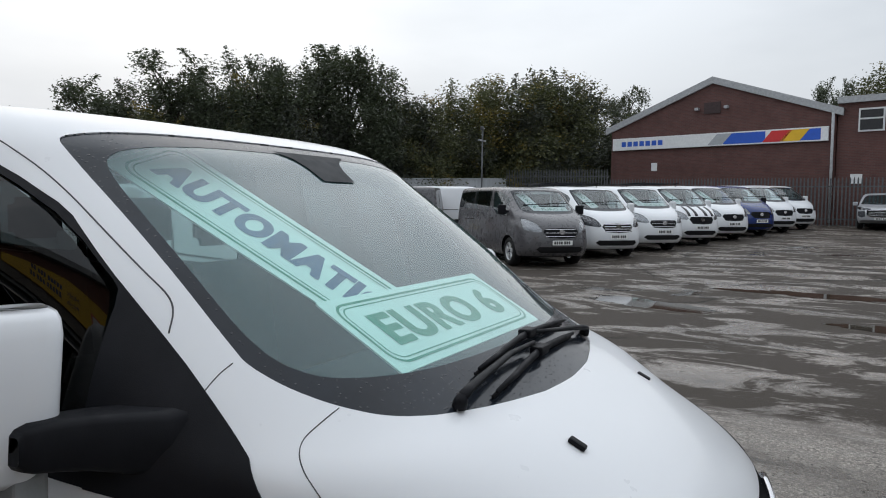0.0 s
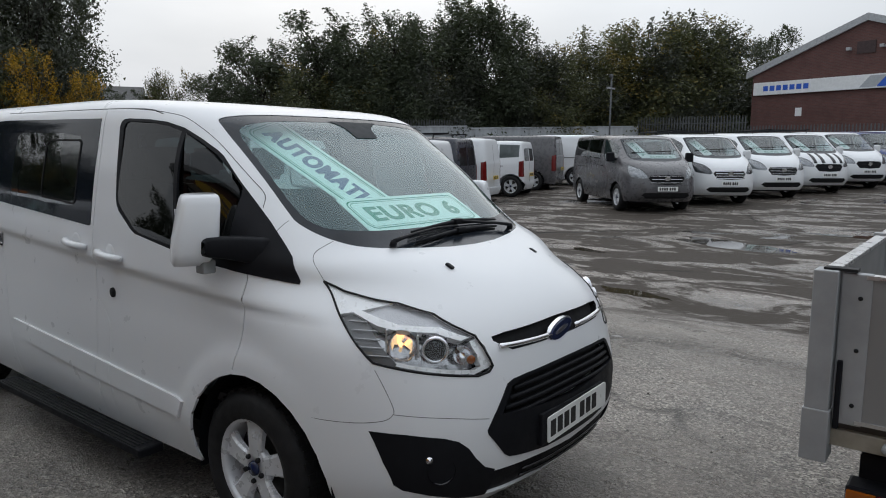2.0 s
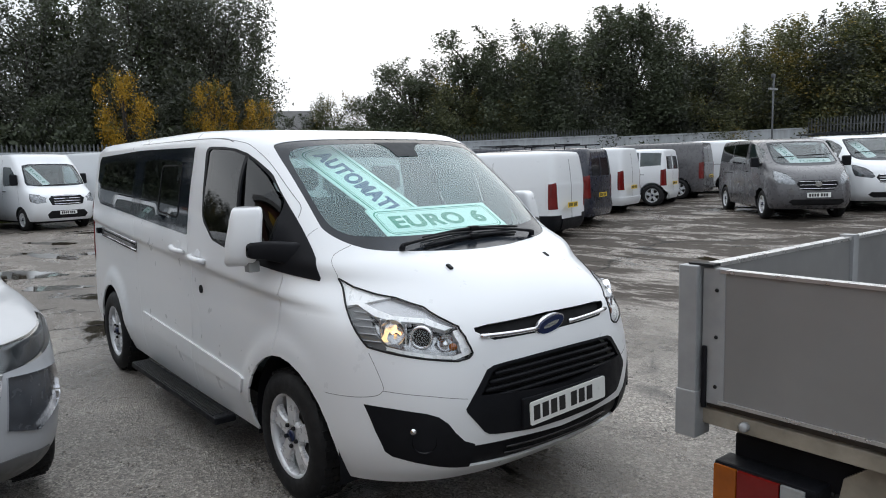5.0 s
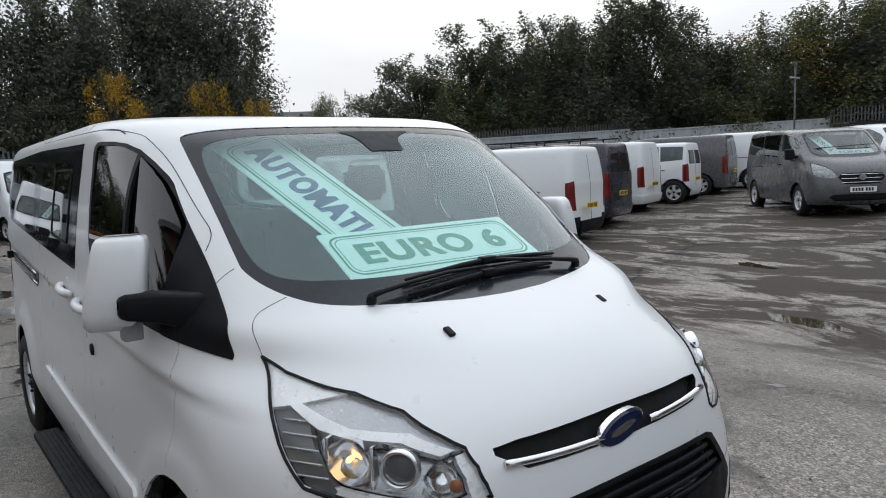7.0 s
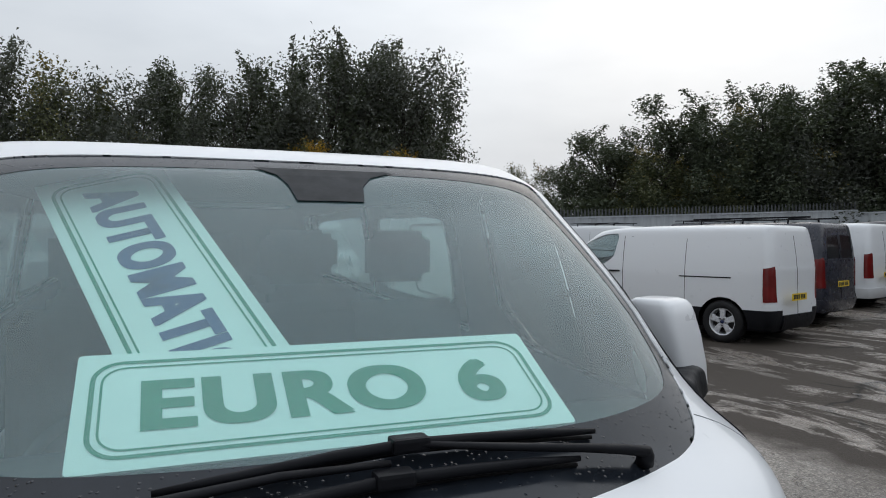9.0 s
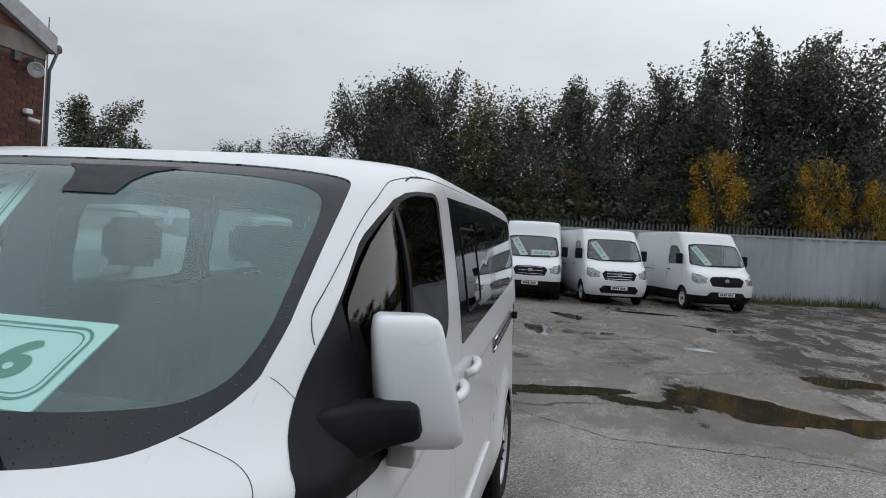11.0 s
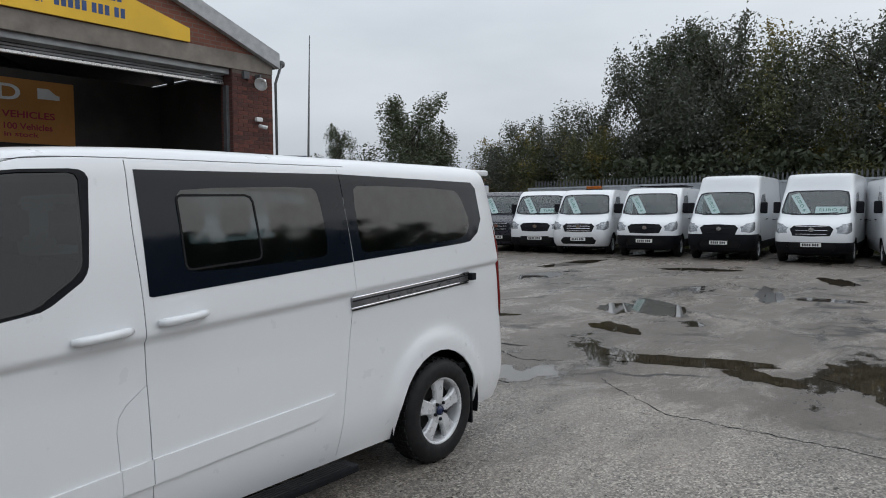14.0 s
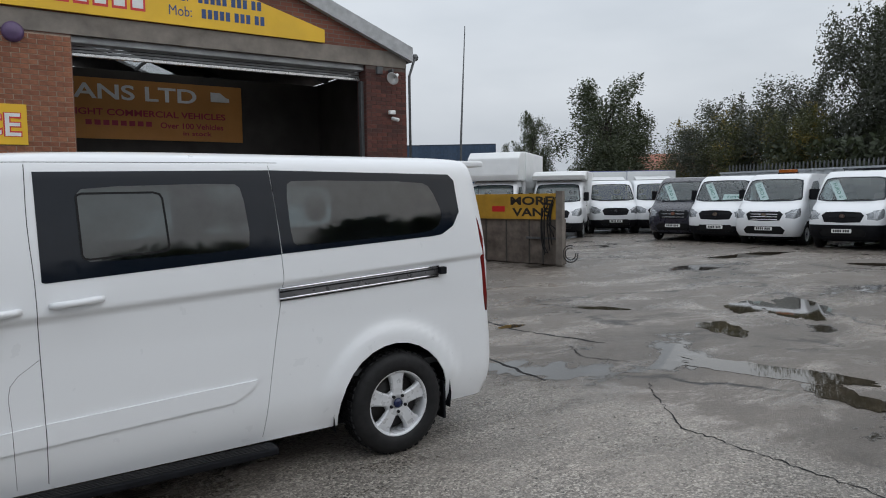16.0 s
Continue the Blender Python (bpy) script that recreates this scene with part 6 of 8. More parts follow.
for y in (0.365, -0.316):
    o = part("washer_jet", box_mesh("washer_jet", (-0.020, -0.011, 0), (0.020, 0.011, 0.012), BLACK, 0.005), hero, "black washer jet")
    o.matrix_basis = pose(0.607, y, nose_z(0.607, y) - 0.003, 0, 26, 0)

# ---- wipers lying along the foot of the screen
def screen_x(y, z):
    return nose_x(y, z)


def on_screen(line, off):
    """Points y, z on the screen, raised by off."""
    return [(screen_x(y, z) + off * 0.6, y, z + off * 0.8) for y, z in line]


for blade_line, arm_line, off in (
    ([(-0.305, 1.328), (-0.19, 1.336), (-0.06, 1.344), (0.06, 1.348), (0.18, 1.346), (0.30, 1.341), (0.40, 1.334)], [(0.472, 1.297), (0.43, 1.305), (0.347, 1.316), (0.20, 1.331), (0.06, 1.345)], 0.022),
    ([(-0.331, 1.294), (-0.21, 1.303), (-0.09, 1.311), (0.02, 1.317), (0.13, 1.317), (0.24, 1.315), (0.34, 1.310)], [(-0.447, 1.299), (-0.40, 1.307), (-0.295, 1.319), (-0.14, 1.330), (0.02, 1.330)], 0.018),
):
    arm = on_screen(arm_line, off + 0.008)
    w = part("wiper_arm", tube_mesh("wiper_arm", arm, [0.013, 0.012, 0.010, 0.009, 0.007], BLACK, 8, 0.75), hero, "black wiper arm")
    bl = on_screen(blade_line, off)
    part("wiper_blade", tube_mesh("wiper_blade", bl, [0.004, 0.007, 0.008, 0.009, 0.008, 0.007, 0.004], BLACK, 8, 1.2), w)
    part("wiper_rubber", tube_mesh("wiper_rubber", on_screen(blade_line, off - 0.016), 0.004, GAP, 6), w)
    part("wiper_clip", box_mesh("wiper_clip", (-0.018, -0.030, -0.010), (0.018, 0.030, 0.014), BLACK, 0.006, Matrix.Translation(bl[3])), w)
    x, y, z = arm[0]
    part("wiper_cap", tube_mesh("wiper_cap", [(x - 0.006, y, z - 0.022), (x - 0.002, y, z - 0.006), (x, y, z + 0.007)], [0.016, 0.015, 0.009], BLACK, 12), w)

# ---- door mirrors
def mirror_parts(parent, s):
    dx, inward = (-0.010, 0.034) if s > 0 else (0.0, 0.0)
    ca, sa = math.cos(radians(24)), math.sin(radians(24))

    def shape(rows, name, mat, label=""):
        verts, faces, n = [], [], 28
        for x, y, z, hx, hy in rows:
            for cx, cy in ((math.cos(2 * math.pi * i / n), math.sin(2 * math.pi * i / n)) for i in range(n)):
                f = lambda c: math.copysign(abs(c) ** 0.36, c)  # noqa: E731
                u, w = 0.92 * hx * f(cx), 0.86 * hy * f(cy)
                verts.append((x + dx + u * ca - w * sa, s * (y - 0.012 - inward + u * sa + w * ca), z))
        for k in range(len(rows) - 1):
            for i in range(n):
                j = (i + 1) % n
                q = (k * n + i, k * n + j, (k + 1) * n + j, (k + 1) * n + i)
                faces.append(q if s > 0 else q[::-1])
        faces += [tuple(range(n))[::-1], tuple(range(len(verts) - n, len(verts)))]
        return part(name, mesh_of(name, verts, faces, mat, True), parent, label)

    shell_rows = [(-0.215, 1.050, 1.222, 0.02, 0.055), (-0.205, 1.052, 1.228, 0.045, 0.075), (-0.190, 1.055, 1.25, 0.065, 0.090), (-0.185, 1.045, 1.285, 0.075, 0.100), (-0.180, 1.035, 1.34, 0.080, 0.105), (-0.180, 1.022, 1.42, 0.080, 0.098), (-0.183, 1.010, 1.48, 0.075, 0.094), (-0.185, 1.006, 1.505, 0.070, 0.089), (-0.187, 1.003, 1.518, 0.061, 0.081), (-0.190, 1.000, 1.524, 0.045, 0.066)]
    shape(shell_rows, "mirror_housing", WHITE, "white mirror housing")
    arm = [(0.0, 0.80, 1.278, 0.074, 0.064), (-0.02, 0.86, 1.285, 0.070, 0.060), (-0.05, 0.905, 1.294, 0.062, 0.054), (-0.075, 0.945, 1.301, 0.054, 0.048), (-0.094, 0.985, 1.305, 0.047, 0.044), (-0.106, 1.020, 1.307, 0.042, 0.041), (-0.109, 1.036, 1.307, 0.036, 0.034), (-0.110, 1.042, 1.307, 0.026, 0.024)]
    verts, faces, n = [], [], 14
    for x, y, z, hx, hz in arm:
        for i in range(n):
            cx, cz = math.cos(2 * math.pi * i / n), math.sin(2 * math.pi * i / n)
            verts.append((x + dx + hx * math.copysign(abs(cx) ** 0.4, cx), s * (y - inward * (y - 0.87) / 0.2), z + hz * math.copysign(abs(cz) ** 0.4, cz)))
    for k in range(len(arm) - 1):
        for i in range(n):
            j = (i + 1) % n
            q = (k * n + i, (k + 1) * n + i, (k + 1) * n + j, k * n + j)
            faces.append(q if s > 0 else q[::-1])
    faces += [tuple(range(n)), tuple(range(len(verts) - n, len(verts)))[::-1]]
    part("mirror_arm", mesh_of("mirror_arm", verts, faces, BLACK, True), parent, "black mirror arm")
    part("mirror_glass", box_mesh("mirror_glass", (-0.262 + dx, min((0.965 - inward) * s, (1.065 - inward) * s), 1.29), (-0.254 + dx, max((0.965 - inward) * s, (1.065 - inward) * s), 1.46), CHROME, 0.002), parent, "mirror glass")
    o = part("mirror_indicator", box_mesh("mirror_indicator", (-0.185 + dx, min((0.965 - inward) * s, (1.025 - inward) * s), 1.192), (-0.125 + dx, max((0.965 - inward) * s, (1.025 - inward) * s), 1.25), CLEARLENS, 0.008), parent, "clear indicator under the mirror")


mirror_parts(hero, 1)
mirror_parts(hero, -1)


def side_y(x, z):
    r = rows_between(HERO_ROWS, 5)
    w = np.interp(z, r[:, 0], r[:, 4])
    y = w * (1 - 0.065 * np.clip((-1.0 - x) / 2.7, 0, 1.2) ** 1.5)
    return float(y + hero_bump(np.array(x), np.array(y), np.array(z)))


# ---- handles, lock, sliding rails, steps, tail lamps
for s in (1, -1):
    for x0, x1, z0, z1 in ((-0.925, -1.175, 1.172, 1.187), (-1.295, -1.54, 1.20, 1.218)):
        pts = []
        for t in np.linspace(0, 1, 9):
            x, z = x0 + (x1 - x0) * t, z0 + (z1 - z0) * t
            pts.append((x, s * (side_y(x, z) + 0.008 + 0.026 * math.sin(math.pi * min(1, max(0, t * 1.1 - 0.02))) ** 0.5), z))
        h = part("door_handle", tube_mesh("door_handle", pts, [0.013] + [0.019] * 6 + [0.020, 0.015], WHITE, 10, 1.0), hero, "white door handle")
        xm, zm = (x0 + x1) / 2, (z0 + z1) / 2 + 0.012
        cup = lathe_mesh("handle_recess", [(0.046, -0.002), (0.042, 0.0008), (0.030, 0.001), (0.0, 0.0012)], WHITE, 20)
        o = part("handle_recess", cup, h)
        o.matrix_basis = pose(xm, s * (side_y(xm, zm) + 0.002), zm, 0, 0, 0 if s > 0 else 180)
    rail = [(x, s * (side_y(x, 1.147 + 0.049 * (-2.495 - x)) + 0.004), 1.147 + 0.049 * (-2.495 - x)) for x in np.linspace(-2.495, -3.655, 10)]
    r = part("door_rail", tube_mesh("door_rail", rail, 0.010, RAIL, 10, 3.4), hero, "satin sliding door rail")
    for dz, rr, mat, name in ((0.030, 0.008, CHROME, "rail_trim"), (-0.030, 0.007, CHROME, "rail_trim"), (0.012, 0.006, GAP, "rail_groove"), (-0.040, 0.004, GAP, "rail_groove")):
        part(name, tube_mesh(name, [(x, y + s * 0.006, z + dz) for x, y, z in rail], rr, mat, 6), r)
    part("rail_end", box_mesh("rail_end", (-3.70, min(s * 0.872, s * 0.915), 1.18), (-3.65, max(s * 0.872, s * 0.915), 1.23), BLACK, 0.006), r)
    step = part("side_step", box_mesh("side_step", (-2.42, min(s * 0.90, s * 1.03), 0.225), (-0.72, max(s * 0.90, s * 1.03), 0.268), BLACK, 0.012), hero, "black plastic side step")
    for i in range(5):
        y = s * (0.93 + 0.022 * i)
        part("tread_strip", box_mesh("tread_strip", (-2.36, y - 0.004, 0.268), (-0.78, y + 0.004, 0.274), RUBBER), step)
    lamp_rows = [(1.70, 0.05), (1.62, 0.07), (1.40, 0.075), (1.15, 0.085), (1.0, 0.09), (0.88, 0.06)]
    tail = [(-4.03 + (0.03 if z > 1.5 else 0.0) - 0.07 * (1.7 - z), s * (side_y(-4.0, z) - 0.028), z) for z, _ in lamp_rows]
    part("tail_lamp", tube_mesh("tail_lamp", tail, [0.010, 0.018, 0.022, 0.024, 0.024, 0.012], RED, 10), hero, "red tail lamp")
    flap = part("mud_flap", box_mesh("mud_flap", (-3.70, min(s * 0.72, s * 0.88), 0.16), (-3.68, max(s * 0.72, s * 0.88), 0.42), BLACK, 0.006), hero, "black mud flap")
o = part("door_lock", lathe_mesh("door_lock", [(0.026, 0.0), (0.024, 0.008), (0.0, 0.009)], GAP, 20), hero, "black lock cover")
o.matrix_basis = pose(-1.07, -side_y(-1.07, 0.985), 0.985, 0, 0, 180)
spoiler = box_mesh("roof_spoiler", (-4.215, -0.66, 1.925), (-3.85, 0.66, 1.968), WHITE, 0.014)
part("roof_spoiler", spoiler, hero, "white roof spoiler")

# ---- cabin
dash = []
for y in np.linspace(-0.78, 0.78, 14):
    bow = 0.06 * (y / 0.78) ** 2
    dash.append([(0.42 - 3 * bow, y, 1.10), (0.33 - 3 * bow, y, 1.26), (0.10 - bow, y, 1.295), (-0.12, y, 1.28), (-0.25, y, 1.20), (-0.28, y, 0.95), (-0.20, y, 0.60)])
dv = [p for row in dash for p in row]
df = [(i * 7 + k, (i + 1) * 7 + k, (i + 1) * 7 + k + 1, i * 7 + k + 1) for i in range(13) for k in range(6)]
part("dashboard", mesh_of("dashboard", dv, df, DASH), hero, "dark grey dashboard")
part("steering_wheel", tube_mesh("steering_wheel", [(-0.42 - 0.09 * math.cos(a), -0.40 + 0.19 * math.sin(a), 1.10 + 0.17 * math.cos(a)) for a in np.linspace(0, 2 * math.pi, 25)], 0.016, BLACK, 8), hero, "black steering wheel")


def seat_mesh(w):
    bm = bmesh.new()
    add_box(bm, (-0.25, -w / 2, 0.0), (0.27, w / 2, 0.14))
    add_box(bm, (-0.38, -w / 2, 0.10), (-0.22, w / 2, 0.70), Matrix.Rotation(radians(-8), 4, "Y"))
    bmesh.ops.bevel(bm, geom=bm.edges[:], offset=0.045, segments=3, affect="EDGES")
    hr = add_box(bm, (-0.47, -0.13, 0.72), (-0.37, 0.13, 0.92))
    bmesh.ops.bevel(bm, geom=[e for e in bm.edges if all(v in hr for v in e.verts)], offset=0.035, segments=3, affect="EDGES")
    return bm_mesh("seat", bm, SEAT, True)


SEAT_ONE = seat_mesh(0.48)
for x, ys in ((-0.85, (-0.48, 0.20, 0.60)), (-1.95, (-0.5, 0.0, 0.5)), (-2.95, (-0.5, 0.0, 0.5))):
    for y in ys:
        part("seat", SEAT_ONE, hero, "dark cloth seat").matrix_basis = pose(x, y, 0.80)
box("cabin_floor", (-4.1, -0.84, 0.56), (-0.2, 0.84, 0.60), LINING, hero)
tab = [[(screen_x(y, z) - 0.001, y, z) for y in np.linspace(y0, y1, 8)] for z, y0, y1 in ((1.858, -0.07, 0.29), (1.838, -0.02, 0.215), (1.812, 0.0, 0.185), (1.772, 0.012, 0.172))]
part("sensor_housing", mesh_of("sensor_housing", [p for r in tab for p in r], [(i * 8 + k, i * 8 + k + 1, (i + 1) * 8 + k + 1, (i + 1) * 8 + k) for i in range(3) for k in range(7)], LINING, False), hero, "black sensor housing behind the screen")


# ---- the van stands a trifle askew: towards the nose its far flank lies further out
def askew(x, y, z):
    swing = 0.058 * np.clip((x + 2.2) / 2.8, 0, 1) ** 1.6 * np.clip((y + 0.93) / 1.86, 0, 1.2)
    shoulder = np.exp(-(((z - 1.23) / 0.09) ** 2)) * np.clip((x + 0.3) / 0.45, 0, 1) * np.clip((0.80 - x) / 0.3, 0, 1) * np.clip((y - 0.35) / 0.35, 0, 1)
    pillar = np.clip((z - 1.30) / 0.2, 0, 1) * np.clip((x + 0.8) / 0.3, 0, 1) * np.clip((y - 0.4) / 0.3, 0, 1) * np.clip((0.90 - y) / 0.15, 0, 1)
    return swing + 0.05 * shoulder + 0.034 * pillar


STRAIGHT = ("plate", "badge", "washer", "wiper", "sensor", "wheel", "seat")
warped = set()
for ob in hero.children_recursive:
    if ob.type != "MESH" or ob.name.startswith(STRAIGHT) or (ob.parent is not hero and ob.parent.name.startswith(STRAIGHT)):
        continue
    at = ob.matrix_basis.translation
    if at.length > 0.001:
        if ob.parent is hero:
            ob.matrix_basis = Matrix.Translation((0, float(askew(at.x, at.y, at.z)), 0)) @ ob.matrix_basis
    elif ob.parent.matrix_basis.translation.length < 0.001 and ob.data.name not in warped:
        warped.add(ob.data.name)
        co = np.empty(len(ob.data.vertices) * 3)
        ob.data.vertices.foreach_get("co", co)
        co = co.reshape(-1, 3)
        co[:, 1] += askew(co[:, 0], co[:, 1], co[:, 2])
        ob.data.vertices.foreach_set("co", co.ravel())
        ob.data.update()

# ---- sale boards on the dashboard
def sale_board(name, label, m, w, h, text, tw, th, ink, ring):
    """A white board with a double line round it, about its middle, facing -y of m."""
    b = new(name, prism_mesh(name, rounded(w, h, 0.008), 0.004, CARD, None))
    b.matrix_world = m
    tagged(b, label, "sign", "sale boards")
    for d, r, t in ((0.022, 0.05, 0.008), (0.038, 0.04, 0.004)):
        o = rounded(w - 2 * d, h - 2 * d, r, 6)
        i = rounded(w - 2 * d - 2 * t, h - 2 * d - 2 * t, r - t, 6)
        v = [(x, -0.001, z) for x, z in o] + [(x, -0.001, z) for x, z in i]
        n = len(o)
        part("border_line", mesh_of("border_line", v, [(k, (k + 1) % n, n + (k + 1) % n, n + k) for k in range(n)], ring, False), b)
    part("lettering", bold_letters("lettering", text, th, tw, ink, Matrix(), 0.001, 1.10, 0.0055), b)
    return b


def frame_from(c, right, down):
    """A pose whose x runs along right and z against down."""
    x = V(right).normalized()
    z = -(V(down) - x * V(down).dot(x)).normalized()
    y = z.cross(x)
    return Matrix(((x.x, y.x, z.x, c[0]), (x.y, y.y, z.y, c[1]), (x.z, y.z, z.z, c[2]), (0, 0, 0, 1)))


sale_board("sale_board", "white board reading EURO 6 in green on the dashboard", frame_from((0.143, 0.003, 1.411), (0.01, 0.84, 0.0), (0.235, 0.0, -0.135)), 0.845, 0.272, "EURO 6", 0.645, 0.122, GREEN, GREEN)
sale_board("sale_board", "white board reading AUTOMATIC in dark blue behind the screen", frame_from((-0.205, -0.292, 1.615), (0.505, 0.19, -0.335), (-0.02, -0.30, -0.02)), 0.84, 0.285, "AUTOMATIC", 0.70, 0.115, INDIGO, GREEN)


# ---------------------------------------------------------------- the other vans
def mid_rows(k, xr):
    """A medium van's lines: k scales the height, xr is the tail."""
    return [(z * k, xf, xc, n + 1.2 * math.exp(-(((z - 1.27) / 0.22) ** 2)), w, xr + r + 4.29) for z, xf, xc, n, w, r in HERO_ROWS]


def big_rows(top, xr):
    """A large van; top: height of the roof."""
    low = [(0.30, 0.88, 0.15, 3.6, 0.93), (0.45, 0.97, 0.2, 4.0, 0.98), (0.70, 1.0, 0.2, 4.2, 1.0), (0.95, 0.97, 0.15, 4.2, 1.0), (1.10, 0.89, 0.05, 4.2, 1.0), (1.25, 0.66, -0.15, 4.4, 0.995), (1.36, 0.46, -0.25, 4.8, 0.985), (1.60, 0.27, -0.35, 5.2, 0.97), (1.90, 0.02, -0.5, 5.2, 0.945), (2.08, -0.16, -0.65, 5.0, 0.925)]
    h = top - 2.08
    roof = [(2.08 + 0.45 * h, -0.30, -0.85, 4.8, 0.91), (2.08 + 0.82 * h, -0.42, -1.0, 4.6, 0.89), (2.08 + 0.95 * h, -0.56, -1.2, 4.0, 0.83), (2.08 + 0.988 * h, -0.80, -1.5, 3.2, 0.62), (top, -1.4, -1.8, 2.4, 0.12)]
    return [(*r, min(xr + max(0, (r[0] - 2.0) * 0.12), -1.9)) for r in low + roof]


def board_in_screen(parent, c, right, down, text, w=0.80, h=0.24):
    """A sale board behind a far screen: a thing of its own, but fixed to nothing that moves."""
    m = parent.matrix_world @ frame_from(c, right, down)
    b = new("sale_board", prism_mesh("sale_board", rounded(w, h, 0.01), 0.004, CARD))
    b.matrix_world = m
    tagged(b, "white sale board lettered in green behind the screen", "sign", "sale boards")
    part("lettering", letters_mesh("lettering", text, h * 0.42, w * 0.74, GREEN, Matrix(), 0.002, 1.05, 0.01), b)


def van_mirror(van, y, z, x, mat, s, h=0.26):
    m = part("mirror_housing", box_mesh("mirror_housing", (x - 0.06, min(s * y, s * (y + 0.20)), z), (x + 0.06, max(s * y, s * (y + 0.20)), z + h), mat, 0.04), van, "door mirror")
    part("mirror_arm", tube_mesh("mirror_arm", [(x + 0.05, s * (y - 0.12), z + 0.06), (x, s * (y + 0.06), z + 0.08)], 0.035, BLACK, 8), m)


def parked(label, kind, mat, x, y, heading, xr=-4.0, wb=3.1, k=1.0, top=2.55, crew=False, boards=(), grille="slats", stripes=False, rear=False, beacon=False, bars=False, dark_lower=0.0, rear_glass=True, group="", lamps_dark=False):
    """A parked van whose front middle stands at x, y on the ground."""
    h = radians(heading)
    ox, oy = x - math.cos(h) * 1.0, y - math.sin(h) * 1.0
    van = thing("van", pose(ox, oy, ground_z(ox, oy), 0, 0, heading), label, "van", group)
    bpy.context.view_layer.update()
    big = kind == "big"
    rows = big_rows(top, xr) if big else mid_rows(k, xr)
    sk = van_shell(rows, steps=2, nose=22, side=14, tail=8, taper=0.03 if big else 0.05)
    zk = 1.0 if big else k
    if big:
        screen = [(-0.01, 1.372), (-0.01, 2.09), (0.60, 2.08), (0.785, 2.04), (0.825, 1.92), (0.895, 1.50), (0.875, 1.42), (0.6, 1.382)]
        door = [(-0.10, 1.42), (-0.40, 1.84), (-0.60, 1.99), (-1.10, 2.02), (-1.16, 1.95), (-1.18, 1.5), (-1.10, 1.40)]
        lampo = [(0.56, 1.17), (0.80, 1.12), (0.92, 1.03), (0.955, 0.88), (0.86, 0.85), (0.66, 0.93)]
        gr = [(-0.01, 1.10), (0.45, 1.08), (0.55, 0.99), (0.47, 0.80), (-0.01, 0.78)]
        low = [(-0.01, 0.62), (0.5, 0.62), (0.62, 0.50), (0.55, 0.38), (-0.01, 0.38)]
        wx, arch_r, wz, wy = (0.0, -wb), 0.42, 0.345, 0.97
    else:
        screen = [(a, b * k) for a, b in OUTER]
        door = [(a, b * k) for a, b in DOOR_WIN]
        lampo = [(a, b * k) for a, b in FAR_LAMP]
        gr = [(-0.01, 0.95 * k), (0.40, 0.94 * k), (0.46, 0.86 * k), (0.36, 0.72 * k), (-0.01, 0.70 * k)]
        low = [(-0.01, 0.50 * k), (0.55, 0.50 * k), (0.62, 0.43 * k), (0.5, 0.36 * k), (-0.01, 0.36 * k)]
        wx, arch_r, wz, wy = (0.0, -wb), 0.41, 0.335, 0.915
    sk, scr = carve(sk, screen, "yz", low=-0.9)
    sk, dw = carve(sk, door, "xz", low=0.4)
    sk, lm = carve(sk, lampo, "xz", low=0.3)
    sk, gg = carve(sk, gr, "yz", low=0.3)
    sk, lo = carve(sk, low, "yz", low=0.3)
    sw = []
    if crew:
        for o in ([(-1.26, 1.86 * k), (-2.45, 1.87 * k), (-2.47, 1.37 * k), (-1.28, 1.32 * k)], [(-2.50, 1.86 * k), (xr + 0.25, 1.84 * k), (xr + 0.25, 1.42 * k), (-2.52, 1.38 * k)]):
            sk, c = carve(sk, o, "xz", low=0.4)
            sw.append(c)
    for a in wx:
        sk, _ = carve(sk, circle(a, wz, arch_r, 20), "xz", low=0.3)
    dark = []
    if dark_lower:
        sk, dark = carve(sk, [(-0.01, 0.2), (-0.01, dark_lower), (1.2, dark_lower), (1.2, 0.2)], "yz", low=0.15)
        sk, d2 = carve(sk, [(0.15, 0.2), (0.15, 0.56), (xr - 0.2, 0.56), (xr - 0.2, 0.2)], "xz", low=0.3)
        dark += d2
    gaps = []
    lines = [([(-1.22, rows[-4][0] - 0.12), (-1.24, 0.35)], 0.012), ([(-0.08, 1.30 * zk), (-0.06, 0.80 * zk)], 0.010), ([(-2.45, 1.75 * zk), (-2.45, 0.40)], 0.010)]
    for line, width in lines:
        sk, g = carve_all(sk, strips(line, width), "xz", low=0.4)
        gaps += g
    if rear:
        tail = [(0.70, 0.72 * zk), (0.95, 0.72 * zk), (0.95, 1.25 * zk), (0.74, 1.30 * zk)]
        sk, tl = carve(sk, tail, "yz", high=xr + 0.22)
        both("tail_lamp", pushed(tl, 0.008), RED, van, "red tail lamp", 0.02)
        if rear_glass:
            sk, rg = carve(sk, [(0.05, 1.28 * zk), (0.62, 1.28 * zk), (0.58, 1.72 * zk), (0.05, 1.74 * zk)], "yz", high=xr + 0.3)
            both("rear_window", pushed(rg, -0.004), GLOSS, van, "dark rear door window")
        sk, g = carve_all(sk, strips([(0.0, 1.8 * zk), (0.0, 0.45)], 0.02), "yz", high=xr + 0.3)
        gaps += g
        sk, bp = carve(sk, [(-0.01, 0.2), (-0.01, 0.48), (1.1, 0.48), (1.1, 0.2)], "yz", high=xr + 0.4)
        soup_part("rear_bumper", pushed(bp + mirrored(bp), 0.03), BLACK if dark_lower else mat, van, "rear bumper", 0.04)
        plate_parts(van, pose(xr - 0.02, 0.22, 0.80 * zk, 0, 0, -90), PLATE_Y)
    soup_part("body", sk + mirrored(sk), mat, van)
